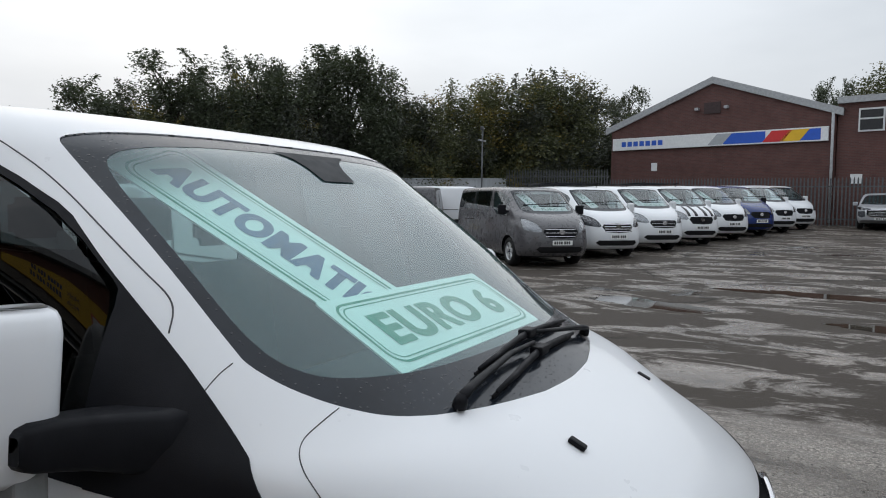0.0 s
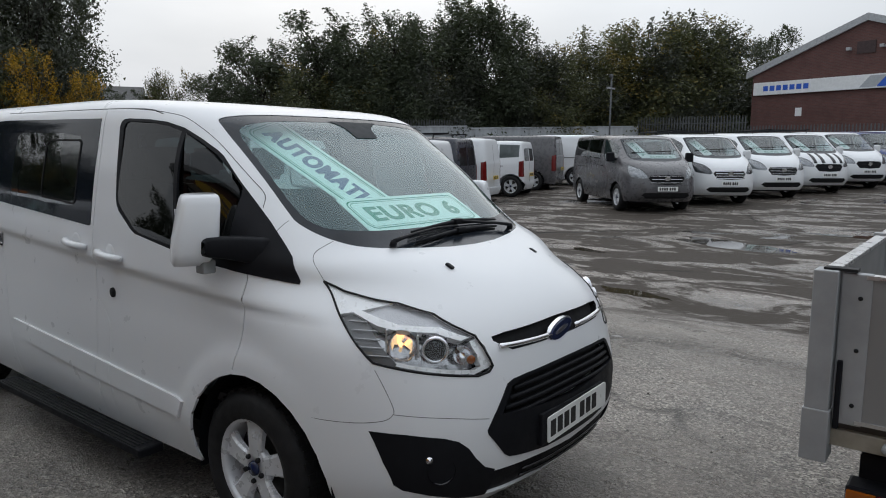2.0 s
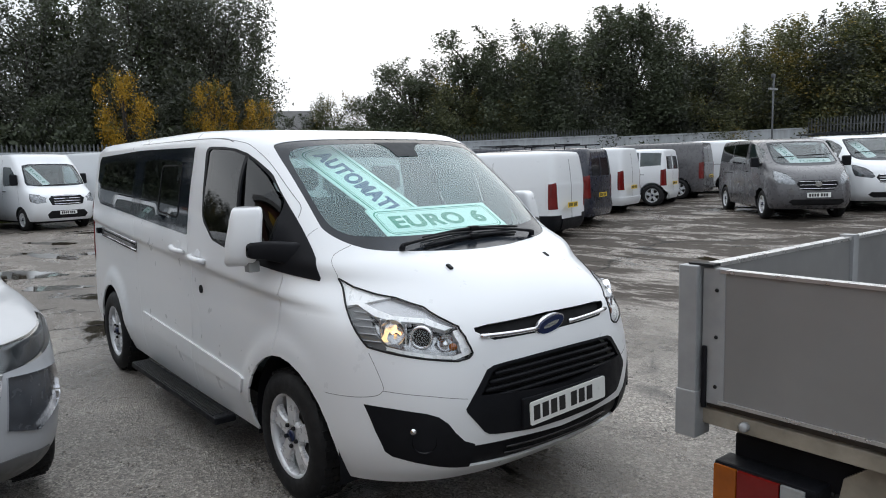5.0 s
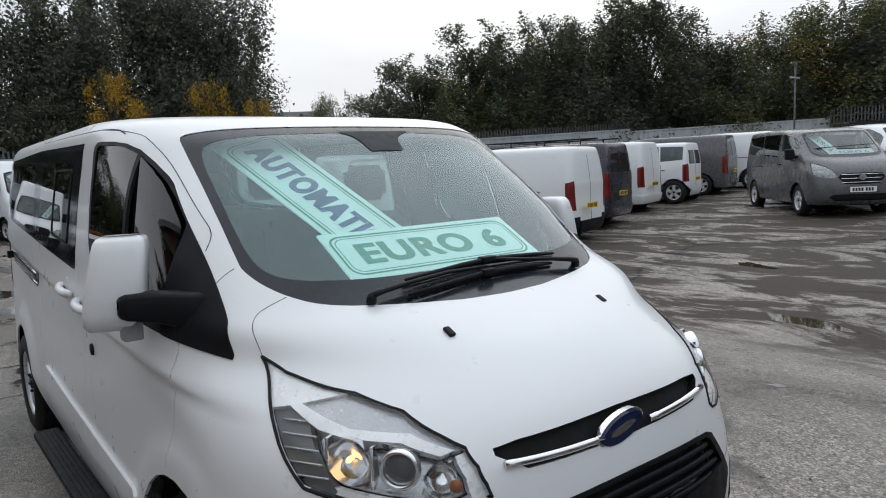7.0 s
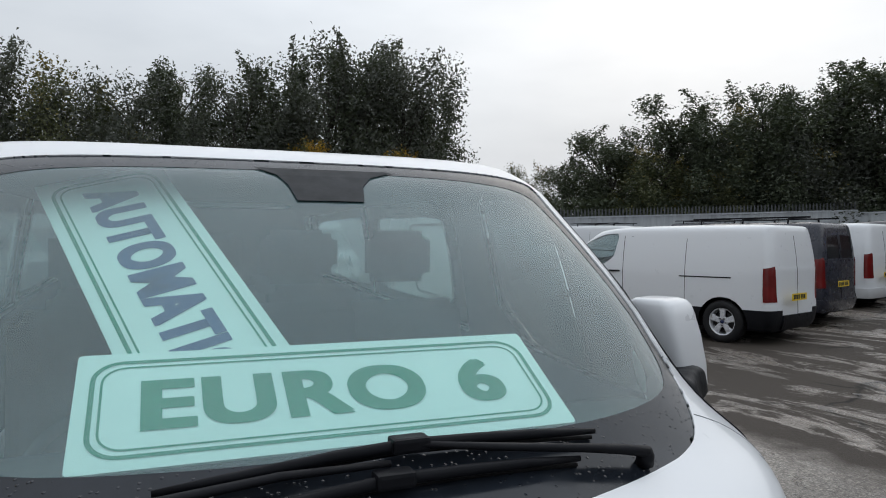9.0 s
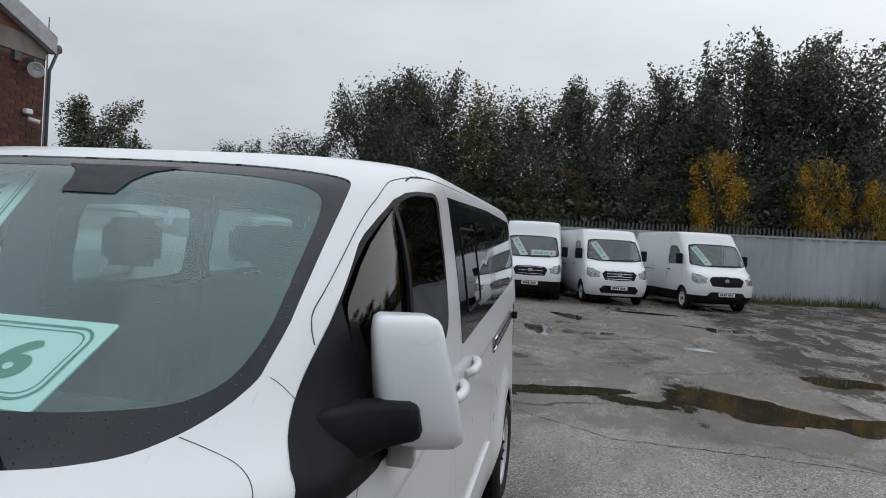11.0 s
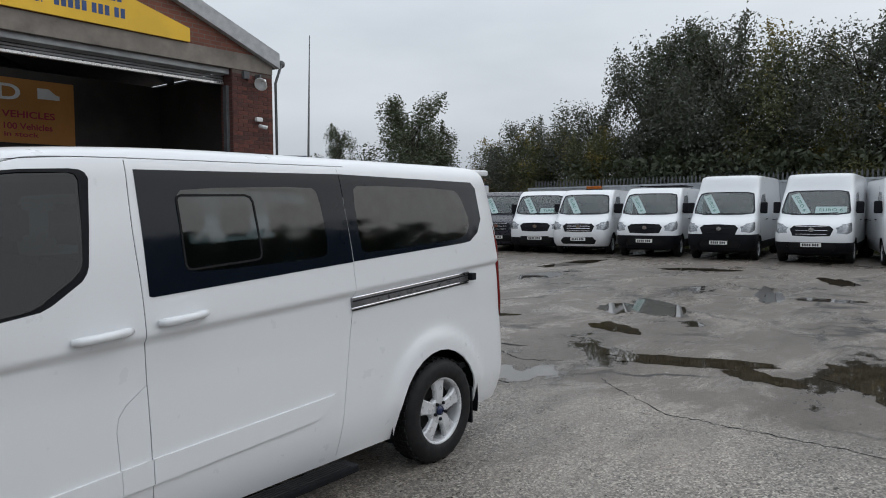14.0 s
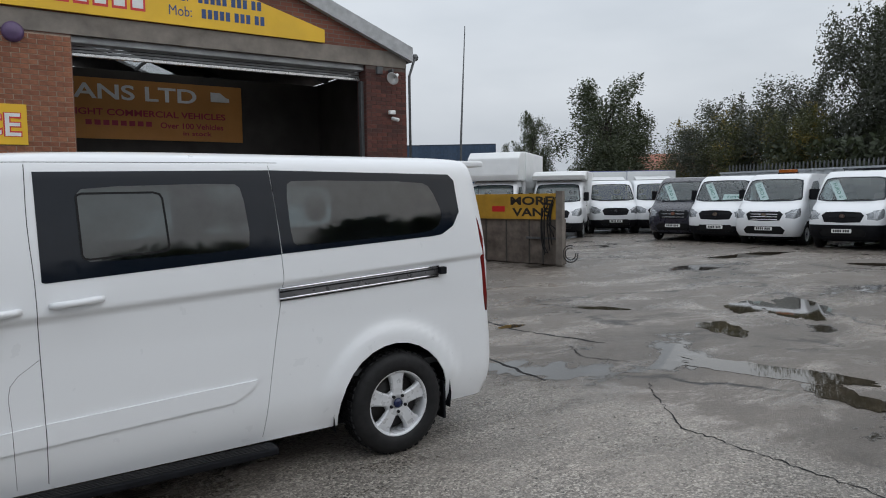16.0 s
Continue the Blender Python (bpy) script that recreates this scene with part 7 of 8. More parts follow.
    soup_part("windscreen", pushed(scr + mirrored(scr), -0.006), FARGLASS, van, "windscreen")
    clear = [(-0.6, 1.415), (-0.6, 2.062), (0.58, 2.052), (0.745, 2.01), (0.785, 1.90), (0.85, 1.52), (0.83, 1.46), (0.58, 1.422)] if big else [(a, b * k) for a, b in INNER]
    rim = carve(scr, clear, "yz", low=-0.9)[0]
    soup_part("screen_border", pushed(rim + mirrored(rim), -0.004), FRIT, van)
    both("door_window", pushed(dw, -0.006), FARGLASS, van, "front door window")
    for c in sw:
        both("side_window", pushed(c, 0.002), PRIVACY, van, "dark side window")
    both("head_lamp", pushed(lm, -0.012), plain("far_lamp", (0.10, 0.10, 0.11) if lamps_dark else (0.34, 0.35, 0.37), 0.15, 0.5, vary=0.6, scale=14), van, "head lamp")
    both("lamp_lens", pushed(lm, 0.003), LENS, van, "", 0.006)
    soup_part("grille", pushed(gg + mirrored(gg), -0.02), BLACK, van, "black grille")
    soup_part("lower_intake", pushed(lo + mirrored(lo), -0.02), GAP, van, "black lower intake")
    soup_part("panel_gaps", pushed(gaps + mirrored(gaps), -0.005), GAP, van)
    if dark:
        soup_part("lower_cladding", pushed(dark + mirrored(dark), 0.004), BLACK, van, "black lower cladding", 0.01)
    rr = rows_between(rows, 4)

    def nx(yy, z):
        xf, xc, n, w = (np.interp(z, rr[:, 0], rr[:, i]) for i in (1, 2, 3, 4))
        return xc + (xf - xc) * max(0.0, 1 - (abs(yy) / w) ** n) ** (1 / n)

    def sy(xx, z):
        return float(np.interp(z, rr[:, 0], rr[:, 4]) * (1 - (0.03 if big else 0.05) * min(1.2, max(0.0, (-1.0 - xx) / 2.7)) ** 1.5))

    zr = 1.18 if big else 1.10 * k
    for s in (1, -1):
        pts = [(xx, s * sy(xx, zr), zr) for xx in np.linspace(-2.35, min(-2.6, xr + 0.75), 5)]
        if xr < -3.2:
            part("door_rail", tube_mesh("door_rail", pts, 0.011, GAP, 6), van, "dark sliding door rail")
        part("door_handle", tube_mesh("door_handle", [(xx, s * (sy(xx, zr + 0.05) + 0.02), zr + 0.05) for xx in (-0.95, -1.06, -1.17)], 0.016, BLACK if mat is not WHITE else GAP, 6), van, "door handle")

    z0, z1 = gr[-1][1], gr[0][1]
    bar_mat = CHROME if grille in ("chrome", "slats") else BLACK
    for i in range(4 if grille == "chrome" else 3):
        z = z0 + (z1 - z0) * (i + 0.6) / (4 if grille == "chrome" else 3)
        half = 0.40 if grille != "hex" else 0.34
        part("grille_bar", tube_mesh("grille_bar", [(nx(yy, z) + 0.002, yy, z) for yy in np.linspace(-half, half, 9)], 0.014 if grille == "chrome" else 0.008, bar_mat, 6), van)
    zb = (z0 + z1) / 2 + 0.03
    part("badge", prism_mesh("badge", oval(0.075, 0.06, 16), 0.02, CHROME, pose(nx(0, zb) + 0.02, 0, zb, 0, 0, 90)), van, "chrome badge")
    plate_parts(van, pose(nx(0, 0.55 if big else 0.6 * k) + 0.012, 0, 0.55 if big else 0.6 * k, 0, 0, 90))
    put_wheels(van, HERO_WHEEL, wx, wy, 0.343)
    for s in (1, -1):
        van_mirror(van, 0.98 if big else 0.97, 1.42 if big else 1.26 * k, -0.12, BLACK if (big or mat in (GREY, BLUE)) else mat, s, 0.34 if big else 0.24)
    part("wiper", tube_mesh("wiper", [(nx(yy, screen[0][1] + 0.02) + 0.015, yy, screen[0][1] + 0.02 + 0.05 * (yy + 0.6) / 1.2) for yy in np.linspace(-0.6, 0.6, 7)], 0.012, BLACK, 6), van, "black wiper")
    lin = [p for p in pushed(sk, -0.04) if p[:, 2].mean() > 0.9 * zk and not (p[:, 0].mean() > 0.0)]
    soup_part("cabin_lining", lin + mirrored(lin), LINING, van)
    box("bulkhead", (-1.40, -0.86, 0.4), (-1.36, 0.86, 1.80 * zk), LINING, van)
    box("dashboard", (-0.25, -0.85, 0.9 * zk), (0.15, 0.85, (1.34 if big else 1.27 * k)), DASH, van, "", 0.05)
    for yy in (-0.48, 0.45):
        part("seat", SEAT_ONE, van).matrix_basis = pose(-0.75, yy, 0.95 if big else 0.80)
    box("underbody", (xr + 0.2, -0.7, 0.22), (0.4, 0.7, 0.36), BLACK, van)
    if stripes:
        for yy in (0.18, 0.42):
            for s in (1, -1):
                pts = [(nx(yy, z), s * yy, z) for z in np.linspace(0.97 * k, 1.27 * k, 8)]
                part("bonnet_stripe", tube_mesh("bonnet_stripe", pts, 0.06, GLOSS, 6, 0.12), van, "black bonnet stripe")
    if bars:
        for i in range(3):
            bx = -1.4 - i * 0.9
            part("roof_bar", tube_mesh("roof_bar", [(bx, -0.72, rows[-1][0] - 0.06), (bx, -0.70, rows[-1][0] + 0.07), (bx, 0.70, rows[-1][0] + 0.07), (bx, 0.72, rows[-1][0] - 0.06)], 0.02, BLACK, 6), van, "black roof bar")
        for s in (1, -1):
            part("roof_rail", tube_mesh("roof_rail", [(-1.2, 0.68 * s, rows[-1][0] + 0.08), (-3.6, 0.68 * s, rows[-1][0] + 0.08)], 0.018, BLACK, 6), van)
    if beacon:
        part("beacon_base", box_mesh("beacon_base", (-1.25, -0.30, top - 0.02), (-1.10, 0.30, top + 0.05), BLACK, 0.01), van)
        part("beacon", box_mesh("beacon", (-1.27, -0.28, top + 0.04), (-1.08, 0.28, top + 0.15), AMBER, 0.03), van, "orange roof beacon")
    for c, right, down, text in boards:
        board_in_screen(van, c, right, down, text)
    return van


DIAG = ((-0.22, -0.30, 1.60), (0.505, 0.19, -0.335), (-0.02, -0.30, -0.02))
FLAT = ((0.10, 0.10, 1.42), (0.01, 0.84, 0.0), (0.235, 0.0, -0.135))
UP = ((0.02, -0.42, 1.70), (0.28, 0.26, -0.40), (0.10, -0.30, -0.10))
LOW = ((0.12, 0.38, 1.52), (0.0, 0.8, 0.0), (0.16, 0.0, -0.20))


def boards_mid(text, k, flat=True):
    out = [((DIAG[0][0], DIAG[0][1], DIAG[0][2] * k - 0.02), DIAG[1], DIAG[2], text)]
    if flat:
        out.append(((FLAT[0][0], 0.2, FLAT[0][2] * k - 0.03), FLAT[1], FLAT[2], "EURO 6"))
    return out


# the echelon row facing the yard
ROW = "vans parked in the slanted row"
for i, (label, mat, opts) in enumerate((
    ("grey crew van with alloy wheels and a sale board inside", GREY, dict(crew=True, k=0.985, boards=boards_mid("EURO 6", 0.985), xr=-4.05)),
    ("white panel van with a chrome-barred grille", WHITE, dict(k=0.985, grille="chrome", boards=boards_mid("NO VAT", 0.985, False), lamps_dark=True, bars=True)),
    ("white panel van with a black grille and sale boards", WHITE, dict(k=0.985, boards=boards_mid("NO VAT", 0.985))),
    ("white panel van with black bonnet stripes", WHITE, dict(k=0.985, grille="hex", stripes=True, boards=boards_mid("NO VAT", 0.985, False), bars=True)),
    ("white panel van with a wide black grille", WHITE, dict(k=0.985, grille="hex", boards=boards_mid("EURO 6", 0.985, False))),
    ("dark blue panel van with tinted glass", BLUE, dict(k=0.985, grille="hex", lamps_dark=False)),
    ("white panel van with dark side glass", WHITE, dict(k=0.985, grille="hex", crew=True)),
    ("white panel van at the end of the row", WHITE, dict(k=0.985, grille="hex", lamps_dark=True)),
)):
    parked(label, "mid", mat, -4.02 + 0.74 * i, 14.45 + 2.57 * i, -45, group=ROW, **opts)

# vans seen from behind; the corner given is the left tail
BACKS = "vans parked with their tails to the yard"
for label, kind, mat, cx, cy, xr, opts in (
    ("white panel van with black lower cladding, seen from behind", "mid", WHITE, -6.6, 8.55, -4.0, dict(k=0.96, dark_lower=0.50, rear_glass=False)),
    ("dark blue van with roof bars, seen from behind", "mid", NAVY, -7.9, 11.2, -4.0, dict(k=0.98, bars=True)),
    ("white panel van with tall tail lamps, seen from behind", "mid", WHITE, -9.15, 14.2, -3.9, dict(k=0.96, rear_glass=False)),
    ("white people carrier with dark glass, seen from behind", "mid", WHITE, -9.5, 16.8, -3.4, dict(k=0.90, crew=True, wb=2.9)),
    ("dark grey van seen from behind", "mid", GREY, -9.9, 19.6, -4.0, dict(k=0.98)),
    ("white panel van seen from behind at the end", "mid", WHITE, -9.7, 22.4, -4.0, dict(k=0.98, rear_glass=False)),
):
    hd = 198.0
    h = radians(hd)
    reach = 1.0 - xr
    px = cx + math.cos(h) * reach + math.sin(h) * 0.86
    py = cy + math.sin(h) * reach - math.cos(h) * 0.86
    parked(label, kind, mat, px, py, hd, xr=xr, rear=True, group=BACKS, **opts)
# roofs of vans further back by the wall
for label, mat, x, y, hd in (("white van with a roof box far back by the wall", WHITE, -22.5, 14.5, 20), ("white van far back by the wall", WHITE, -20.5, 18.6, 20), ("dark van far back by the wall", NAVY, -18.5, 22.5, 20)):
    parked(label, "mid", mat, x, y, hd, k=1.02, bars=True)

# the row along the back wall
BACK = "large vans along the back wall"
UPB = [(UP[0], UP[1], UP[2], "EURO 6")]
for label, y, hd, opts in (
    ("white high-roof panel van with a wide black grille", 5.55, 17, dict(top=2.48, dark_lower=0.50, grille="hex", boards=UPB)),
    ("white panel van with a broad chrome grille", 2.36, 14, dict(top=2.42, grille="chrome", boards=UPB)),
    ("white high-roof panel van with a black lower bumper", -0.45, 3, dict(top=2.60, dark_lower=0.62, boards=UPB + [(*LOW, "EURO 6")])),
    ("white high-roof panel van with grey bumper and black grille", -2.97, 5, dict(top=2.62, dark_lower=0.80, grille="hex", boards=UPB)),
    ("white low-roof van with roof bars and black bumper", -5.30, 9, dict(top=2.28, dark_lower=0.72, grille="hex", boards=UPB, bars=True)),
    ("white tipper van with an orange beacon on its roof", -7.66, 12, dict(top=2.26, grille="chrome", boards=UPB, beacon=True)),
    ("white low-roof tipper van with sale boards", -9.38, 16, dict(top=2.25, dark_lower=0.58, grille="hex", boards=UPB + [(*LOW, "TIPPER")])),
    ("dark navy van between the white ones", -11.05, 18, dict(top=2.25, boards=UPB)),
):
    parked(label, "big", NAVY if "navy" in label else WHITE, -21.55, y, hd, xr=-4.6, wb=3.6, group=BACK, **opts)


def box_truck(label, x, y, heading, mat, side, height=3.2, luton=True, nose=WHITE):
    v = parked(label, "big", nose, x, y, heading, xr=-2.2, wb=3.6, top=2.25, group=BACK, grille="hex", dark_lower=0.6)
    zb, zt = 0.85, height
    b = part("box_body", box_mesh("box_body", (-5.4, -1.06, zb), (-1.35, 1.06, zt), side, 0.05), v, "box body")
    if luton:
        o = [(-1.36, 2.24), (-1.36, zt), (-0.55, zt - 0.05), (-0.15, zt - 0.30), (0.02, 2.45), (-0.05, 2.24)]
        part("luton_nose", prism_mesh("luton_nose", o, 2.08, BOX_WHITE, Matrix.Translation((0, -1.04, 0)), 0.06), v, "rounded white box over the cab")
    else:
        part("box_front", box_mesh("box_front", (-1.34, -1.04, zb + 1.2), (-1.31, 1.04, zt - 0.03), BOX_WHITE, 0.0), v)
        o = [(-1.3, 2.25), (-1.3, zt - 0.25), (-0.75, 2.27)]
        part("wind_deflector", prism_mesh("wind_deflector", o, 1.5, BOX_WHITE, Matrix.Translation((0, -0.75, 0)), 0.03), v, "white wind deflector")
    return v


box_truck("white cab truck with a dark curtain-sided body and wind deflector", -24.8, -14.1, 50, WHITE, CURTAIN, 2.68, False)
box_truck("white cab truck with a blue curtain-sided body", -23.4, -15.3, 53, WHITE, CURTAIN, 2.68, False)
box_truck("white moving van with a rounded box over the cab", -19.6, -14.9, 40, WHITE, BOX_WHITE, 2.62)
box_truck("tall white moving van with a box over the cab", -17.4, -16.3, 38, WHITE, BOX_WHITE, 3.42)


# ---- cars: a silver pick-up beside the van and one far off
def car_rows(xr):
    low = [(0.30, 0.80, 0.1, 3.2, 0.86), (0.42, 0.92, 0.1, 3.4, 0.90), (0.60, 0.96, 0.1, 3.4, 0.92), (0.80, 0.97, 0.05, 3.4, 0.925), (0.98, 0.93, 0.0, 3.2, 0.925), (1.06, 0.82, -0.05, 3.2, 0.92), (1.12, 0.30, -0.3, 3.0, 0.905), (1.16, -0.25, -0.6, 2.8, 0.89), (1.30, -0.55, -0.8, 2.8, 0.86), (1.50, -0.95, -1.1, 2.8, 0.80), (1.66, -1.25, -1.45, 2.8, 0.74), (1.74, -1.50, -1.7, 2.6, 0.62), (1.78, -1.80, -2.0, 2.4, 0.3)]
    return [(*r, xr if r[0] < 1.2 else xr + (r[0] - 1.1) * 0.5) for r in low]


def car(label, mat, x, y, heading):
    h = radians(heading)
    ox, oy = x - math.cos(h) * 0.97, y - math.sin(h) * 0.97
    c = thing("pickup", pose(ox, oy, ground_z(ox, oy) + 0.04, 0, 0, heading), label, "car")
    rows = car_rows(-4.0)
    sk = van_shell(rows, steps=4, nose=30, side=24, tail=8, taper=0.02)
    sk, scr = carve(sk, [(-0.01, 1.19), (-0.01, 1.68), (0.55, 1.655), (0.66, 1.60), (0.80, 1.24), (0.76, 1.20)], "yz", low=-1.45)
    sk, dw = carve(sk, [(-0.70, 1.20), (-1.30, 1.62), (-2.2, 1.64), (-2.35, 1.60), (-2.30, 1.20)], "xz", low=0.4)
    # upright lamps set high, a chrome-framed nose
    sk, lm = carve(sk, [(0.30, 1.00), (0.30, 1.085), (0.84, 1.03), (0.93, 0.97), (0.92, 0.90), (0.75, 0.92)], "xz", low=0.42)
    sk, gr = carve(sk, [(-0.01, 0.98), (0.46, 0.97), (0.60, 0.90), (0.56, 0.70), (0.44, 0.58), (-0.01, 0.56)], "yz", low=0.3)
    sk, fg = carve(sk, [(0.62, 0.88), (0.86, 0.85), (0.88, 0.66), (0.74, 0.56), (0.60, 0.62)], "yz", low=0.3)
    sk, low = carve(sk, [(-0.01, 0.46), (0.66, 0.46), (0.80, 0.42), (0.80, 0.25), (-0.01, 0.25)], "yz", low=0.3)
    for a in (0.0, -3.0):
        sk, _ = carve(sk, circle(a, 0.36, 0.44, 24), "xz", low=0.3)
    soup_part("body", sk + mirrored(sk), mat, c, "silver painted body")
    soup_part("windscreen", pushed(scr + mirrored(scr), -0.005), FARGLASS, c)
    both("door_window", pushed(dw, -0.005), PRIVACY, c, "dark door window")
    both("head_lamp", pushed(lm, -0.02), plain("car_lamp", (0.10, 0.105, 0.115), 0.10, 0.6, vary=0.6, scale=9), c, "head lamp")
    both("lamp_lens", pushed(lm, 0.002), LENS, c)
    soup_part("grille", pushed(gr + mirrored(gr), -0.03), BLACK, c, "black grille")
    both("fog_panel", pushed(fg, -0.012), plain("dark_panel", (0.06, 0.065, 0.075), 0.2), c, "dark fog lamp panel")
    both("chrome_frame", skirt(pushed(fg, 0.012), 0.03), CHROME, c, "chrome frame round the fog lamp")
    rim = carve(gr, shrunk([(-0.06, 0.98), (0.46, 0.97), (0.60, 0.90), (0.56, 0.70), (0.44, 0.58), (-0.06, 0.56)], 0.03), "yz", low=0.3)[0]
    soup_part("grille_frame", pushed(rim + mirrored(rim), 0.012), CHROME, c, "chrome grille frame", 0.03)
    soup_part("lower_bumper", pushed(low + mirrored(low), 0.006), plain("grey_skid_plate", (0.11, 0.112, 0.115), 0.4, vary=0.1), c, "dark lower bumper", 0.02)
    rr = rows_between(rows, 4)

    def nx(yy, z):
        xf, xc, n, w = (np.interp(z, rr[:, 0], rr[:, i]) for i in (1, 2, 3, 4))
        return xc + (xf - xc) * max(0.0, 1 - (abs(yy) / w) ** n) ** (1 / n)

    for z in (0.90, 0.82, 0.74, 0.66):
        part("grille_bar", tube_mesh("grille_bar", [(nx(yy, z) - 0.005, yy, z) for yy in np.linspace(-0.5, 0.5, 11)], 0.018, CHROME, 6, 0.7), c, "chrome grille bar")
    plate_parts(c, pose(nx(0, 0.5) + 0.014, 0, 0.51, 0, 0, 90))
    put_wheels(c, HERO_WHEEL, (0.0, -3.0), 0.90, 0.343)
    c.scale.z = 0.89
    van_mirror(c, 0.93, 1.14, -0.75, mat, -1, 0.18)
    box("underbody", (-3.8, -0.7, 0.25), (0.5, 0.7, 0.4), BLACK, c)
    box("cabin", (-2.4, -0.72, 0.6), (-0.5, 0.72, 1.15), LINING, c)
    box("bed_floor", (-4.0, -0.85, 0.7), (-2.5, 0.85, 1.0), BLACK, c)
    return c


car("silver pick-up with a chrome-framed nose beside the van", SILVER, -0.22, -2.70, 3)
car("grey pick-up parked before the steel fence", SILVER, 4.0, 33.0, -95)


# ---------------------------------------------------------------- dropside truck by the van's nose
def dropside():
    t = thing("dropside_truck", pose(2.067, -0.58, 0, 0, 0, 0), "white dropside truck with grey aluminium sides, tail towards the van", "truck")
    w, L, z0, z1 = 2.02, 3.3, 0.985, 1.385
    # tailgate along x at y = 0
    g = box("tailgate", (0.06, 0.0, z0), (w - 0.06, 0.028, z1), ALU, t, "grey aluminium tailgate")
    for z in (z0, z1 - 0.008):
        box("edge_strip", (0.11, -0.006, z), (w - 0.11, 0.030, z + 0.010), ALU_EDGE, g, "bright edge strip")
    for x in (0.055, w - 0.125):
        b = box("end_plate", (x, -0.004, z0 - 0.005), (x + 0.07, 0.032, z1 + 0.004), STEEL, g, "grey end plate", 0.003)
        for z in (z0 + 0.05, z0 + 0.20, z0 + 0.34):
            part("rivet", lathe_mesh("rivet", [(0.006, 0.0), (0.005, -0.003), (0, -0.004)], GAP, 10), b).matrix_basis = pose(x + 0.045, -0.004, z)
        box("latch", (x + 0.004, -0.014, z0 - 0.02), (x + 0.018, -0.002, z0 + 0.17), BLACK, g, "black latch handle", 0.004)
    for x in (-0.01, w - 0.055):
        p = box("corner_post", (x, -0.03, z0 - 0.10), (x + 0.06, 0.045, z1 + 0.01), STEEL, t, "grey corner post", 0.004)
        box("post_shoe", (x - 0.004, -0.034, z0 - 0.115), (x + 0.064, 0.05, z0 + 0.03), STEEL, p, "", 0.004)
        box("rubber_cap", (x + 0.02, -0.01, z1 + 0.008), (x + 0.10, 0.03, z1 + 0.016), RUBBER, p)
    for x in (0.0, w - 0.03):
        s = box("side_board", (x, 0.05, z0), (x + 0.03, L, z1), ALU, t, "grey aluminium side board")
        box("edge_strip", (x - 0.004, 0.05, z1 - 0.010), (x + 0.034, L, z1 + 0.002), ALU_EDGE, s)
        for y in (1.1, 2.2):
            box("stake", (x - 0.012, y, z0), (x + 0.042, y + 0.05, z1 + 0.01), STEEL, s)
    box("headboard", (0.0, L, z0), (w, L + 0.05, z1 + 0.45), ALU, t, "grey headboard")
    box("bed_floor", (0.02, 0.03, z0 - 0.03), (w - 0.02, L, z0 + 0.005), plain("bed_ply", (0.09, 0.08, 0.07), 0.7), t, "worn dark bed floor")
    r = box("rear_cross_member", (0.05, 0.01, z0 - 0.075), (w - 0.05, 0.06, z0 - 0.028), CHASSIS, t, "rusty cream cross member", 0.004)
    for x in (0.19, w - 0.22):
        part("marker_lamp", lathe_mesh("marker_lamp", [(0.014, 0.0), (0.014, -0.018), (0.008, -0.024), (0, -0.024)], STEEL, 14), r, "small clear lamp").matrix_basis = pose(x, 0.01, z0 - 0.05)
    box("light_bar", (0.12, 0.08, z0 - 0.20), (w - 0.12, 0.13, z0 - 0.105), BLACK, t, "black light bar", 0.01)
    for x0, d in ((0.10, 1), (w - 0.10, -1)):
        house = box("lamp_housing", (min(x0, x0 + d * 0.30), 0.0, z0 - 0.30), (max(x0, x0 + d * 0.30), 0.09, z0 - 0.175), BLACK, t, "black tail lamp housing", 0.008)
        for a, b, mat, name in ((0.004, 0.075, AMBER, "amber_lens"), (0.077, 0.20, RED, "red_lens"), (0.204, 0.27, CLEARLENS, "reverse_lens")):
            xa, xb = sorted((x0 + d * a, x0 + d * b))
            box(name, (xa, -0.012, z0 - 0.294), (xb, 0.0, z0 - 0.182), mat, house, "", 0.004)
        arm = prism_mesh("lamp_arm", [(0, 0), (0.16, 0.02), (0.20, 0.14), (0.12, 0.20), (0.02, 0.12)], 0.03, CHASSIS, Matrix.Translation((x0 + d * 0.32 - (0.2 if d < 0 else 0), 0.06, z0 - 0.26)))
        part("lamp_arm", arm, t, "cream bracket")
    box("plate_panel", (w / 2 - 0.30, 0.05, z0 - 0.36), (w / 2 + 0.30, 0.07, z0 - 0.21), BLACK, t)
    plate_parts(t, pose(w / 2, 0.05, z0 - 0.285), PLATE_Y)
    for x in (0.62, w - 0.72):
        box("chassis_rail", (x, 0.1, z0 - 0.30), (x + 0.09, 5.2, z0 - 0.12), CHASSIS, t, "chassis rail")
    box("rear_axle", (0.25, 1.0, 0.28), (w - 0.25, 1.12, 0.42), CHASSIS, t)
    for y in (1.05, 4.55):
        for x, s in ((0.20, -1), (w - 0.20, 1)):
            wh = part("wheel", HERO_WHEEL[2], t)
            wh.matrix_basis = pose(x, y, 0.343, 0, 0, 90 if s < 0 else -90)
            part("tyre", HERO_WHEEL[0], wh)
            part("rim", HERO_WHEEL[1], wh)
    for x in (0.1, w - 0.34):
        box("mud_guard", (x, 0.66, 0.70), (x + 0.24, 1.44, 0.73), BLACK, t)
    # cab
    rows = [(z, xf, xc, n, w2, -1.35) for z, xf, xc, n, w2, _ in big_rows(2.25, -1.9)]
    sk = van_shell(rows, steps=2, nose=20, side=8, tail=6, taper=0.0)
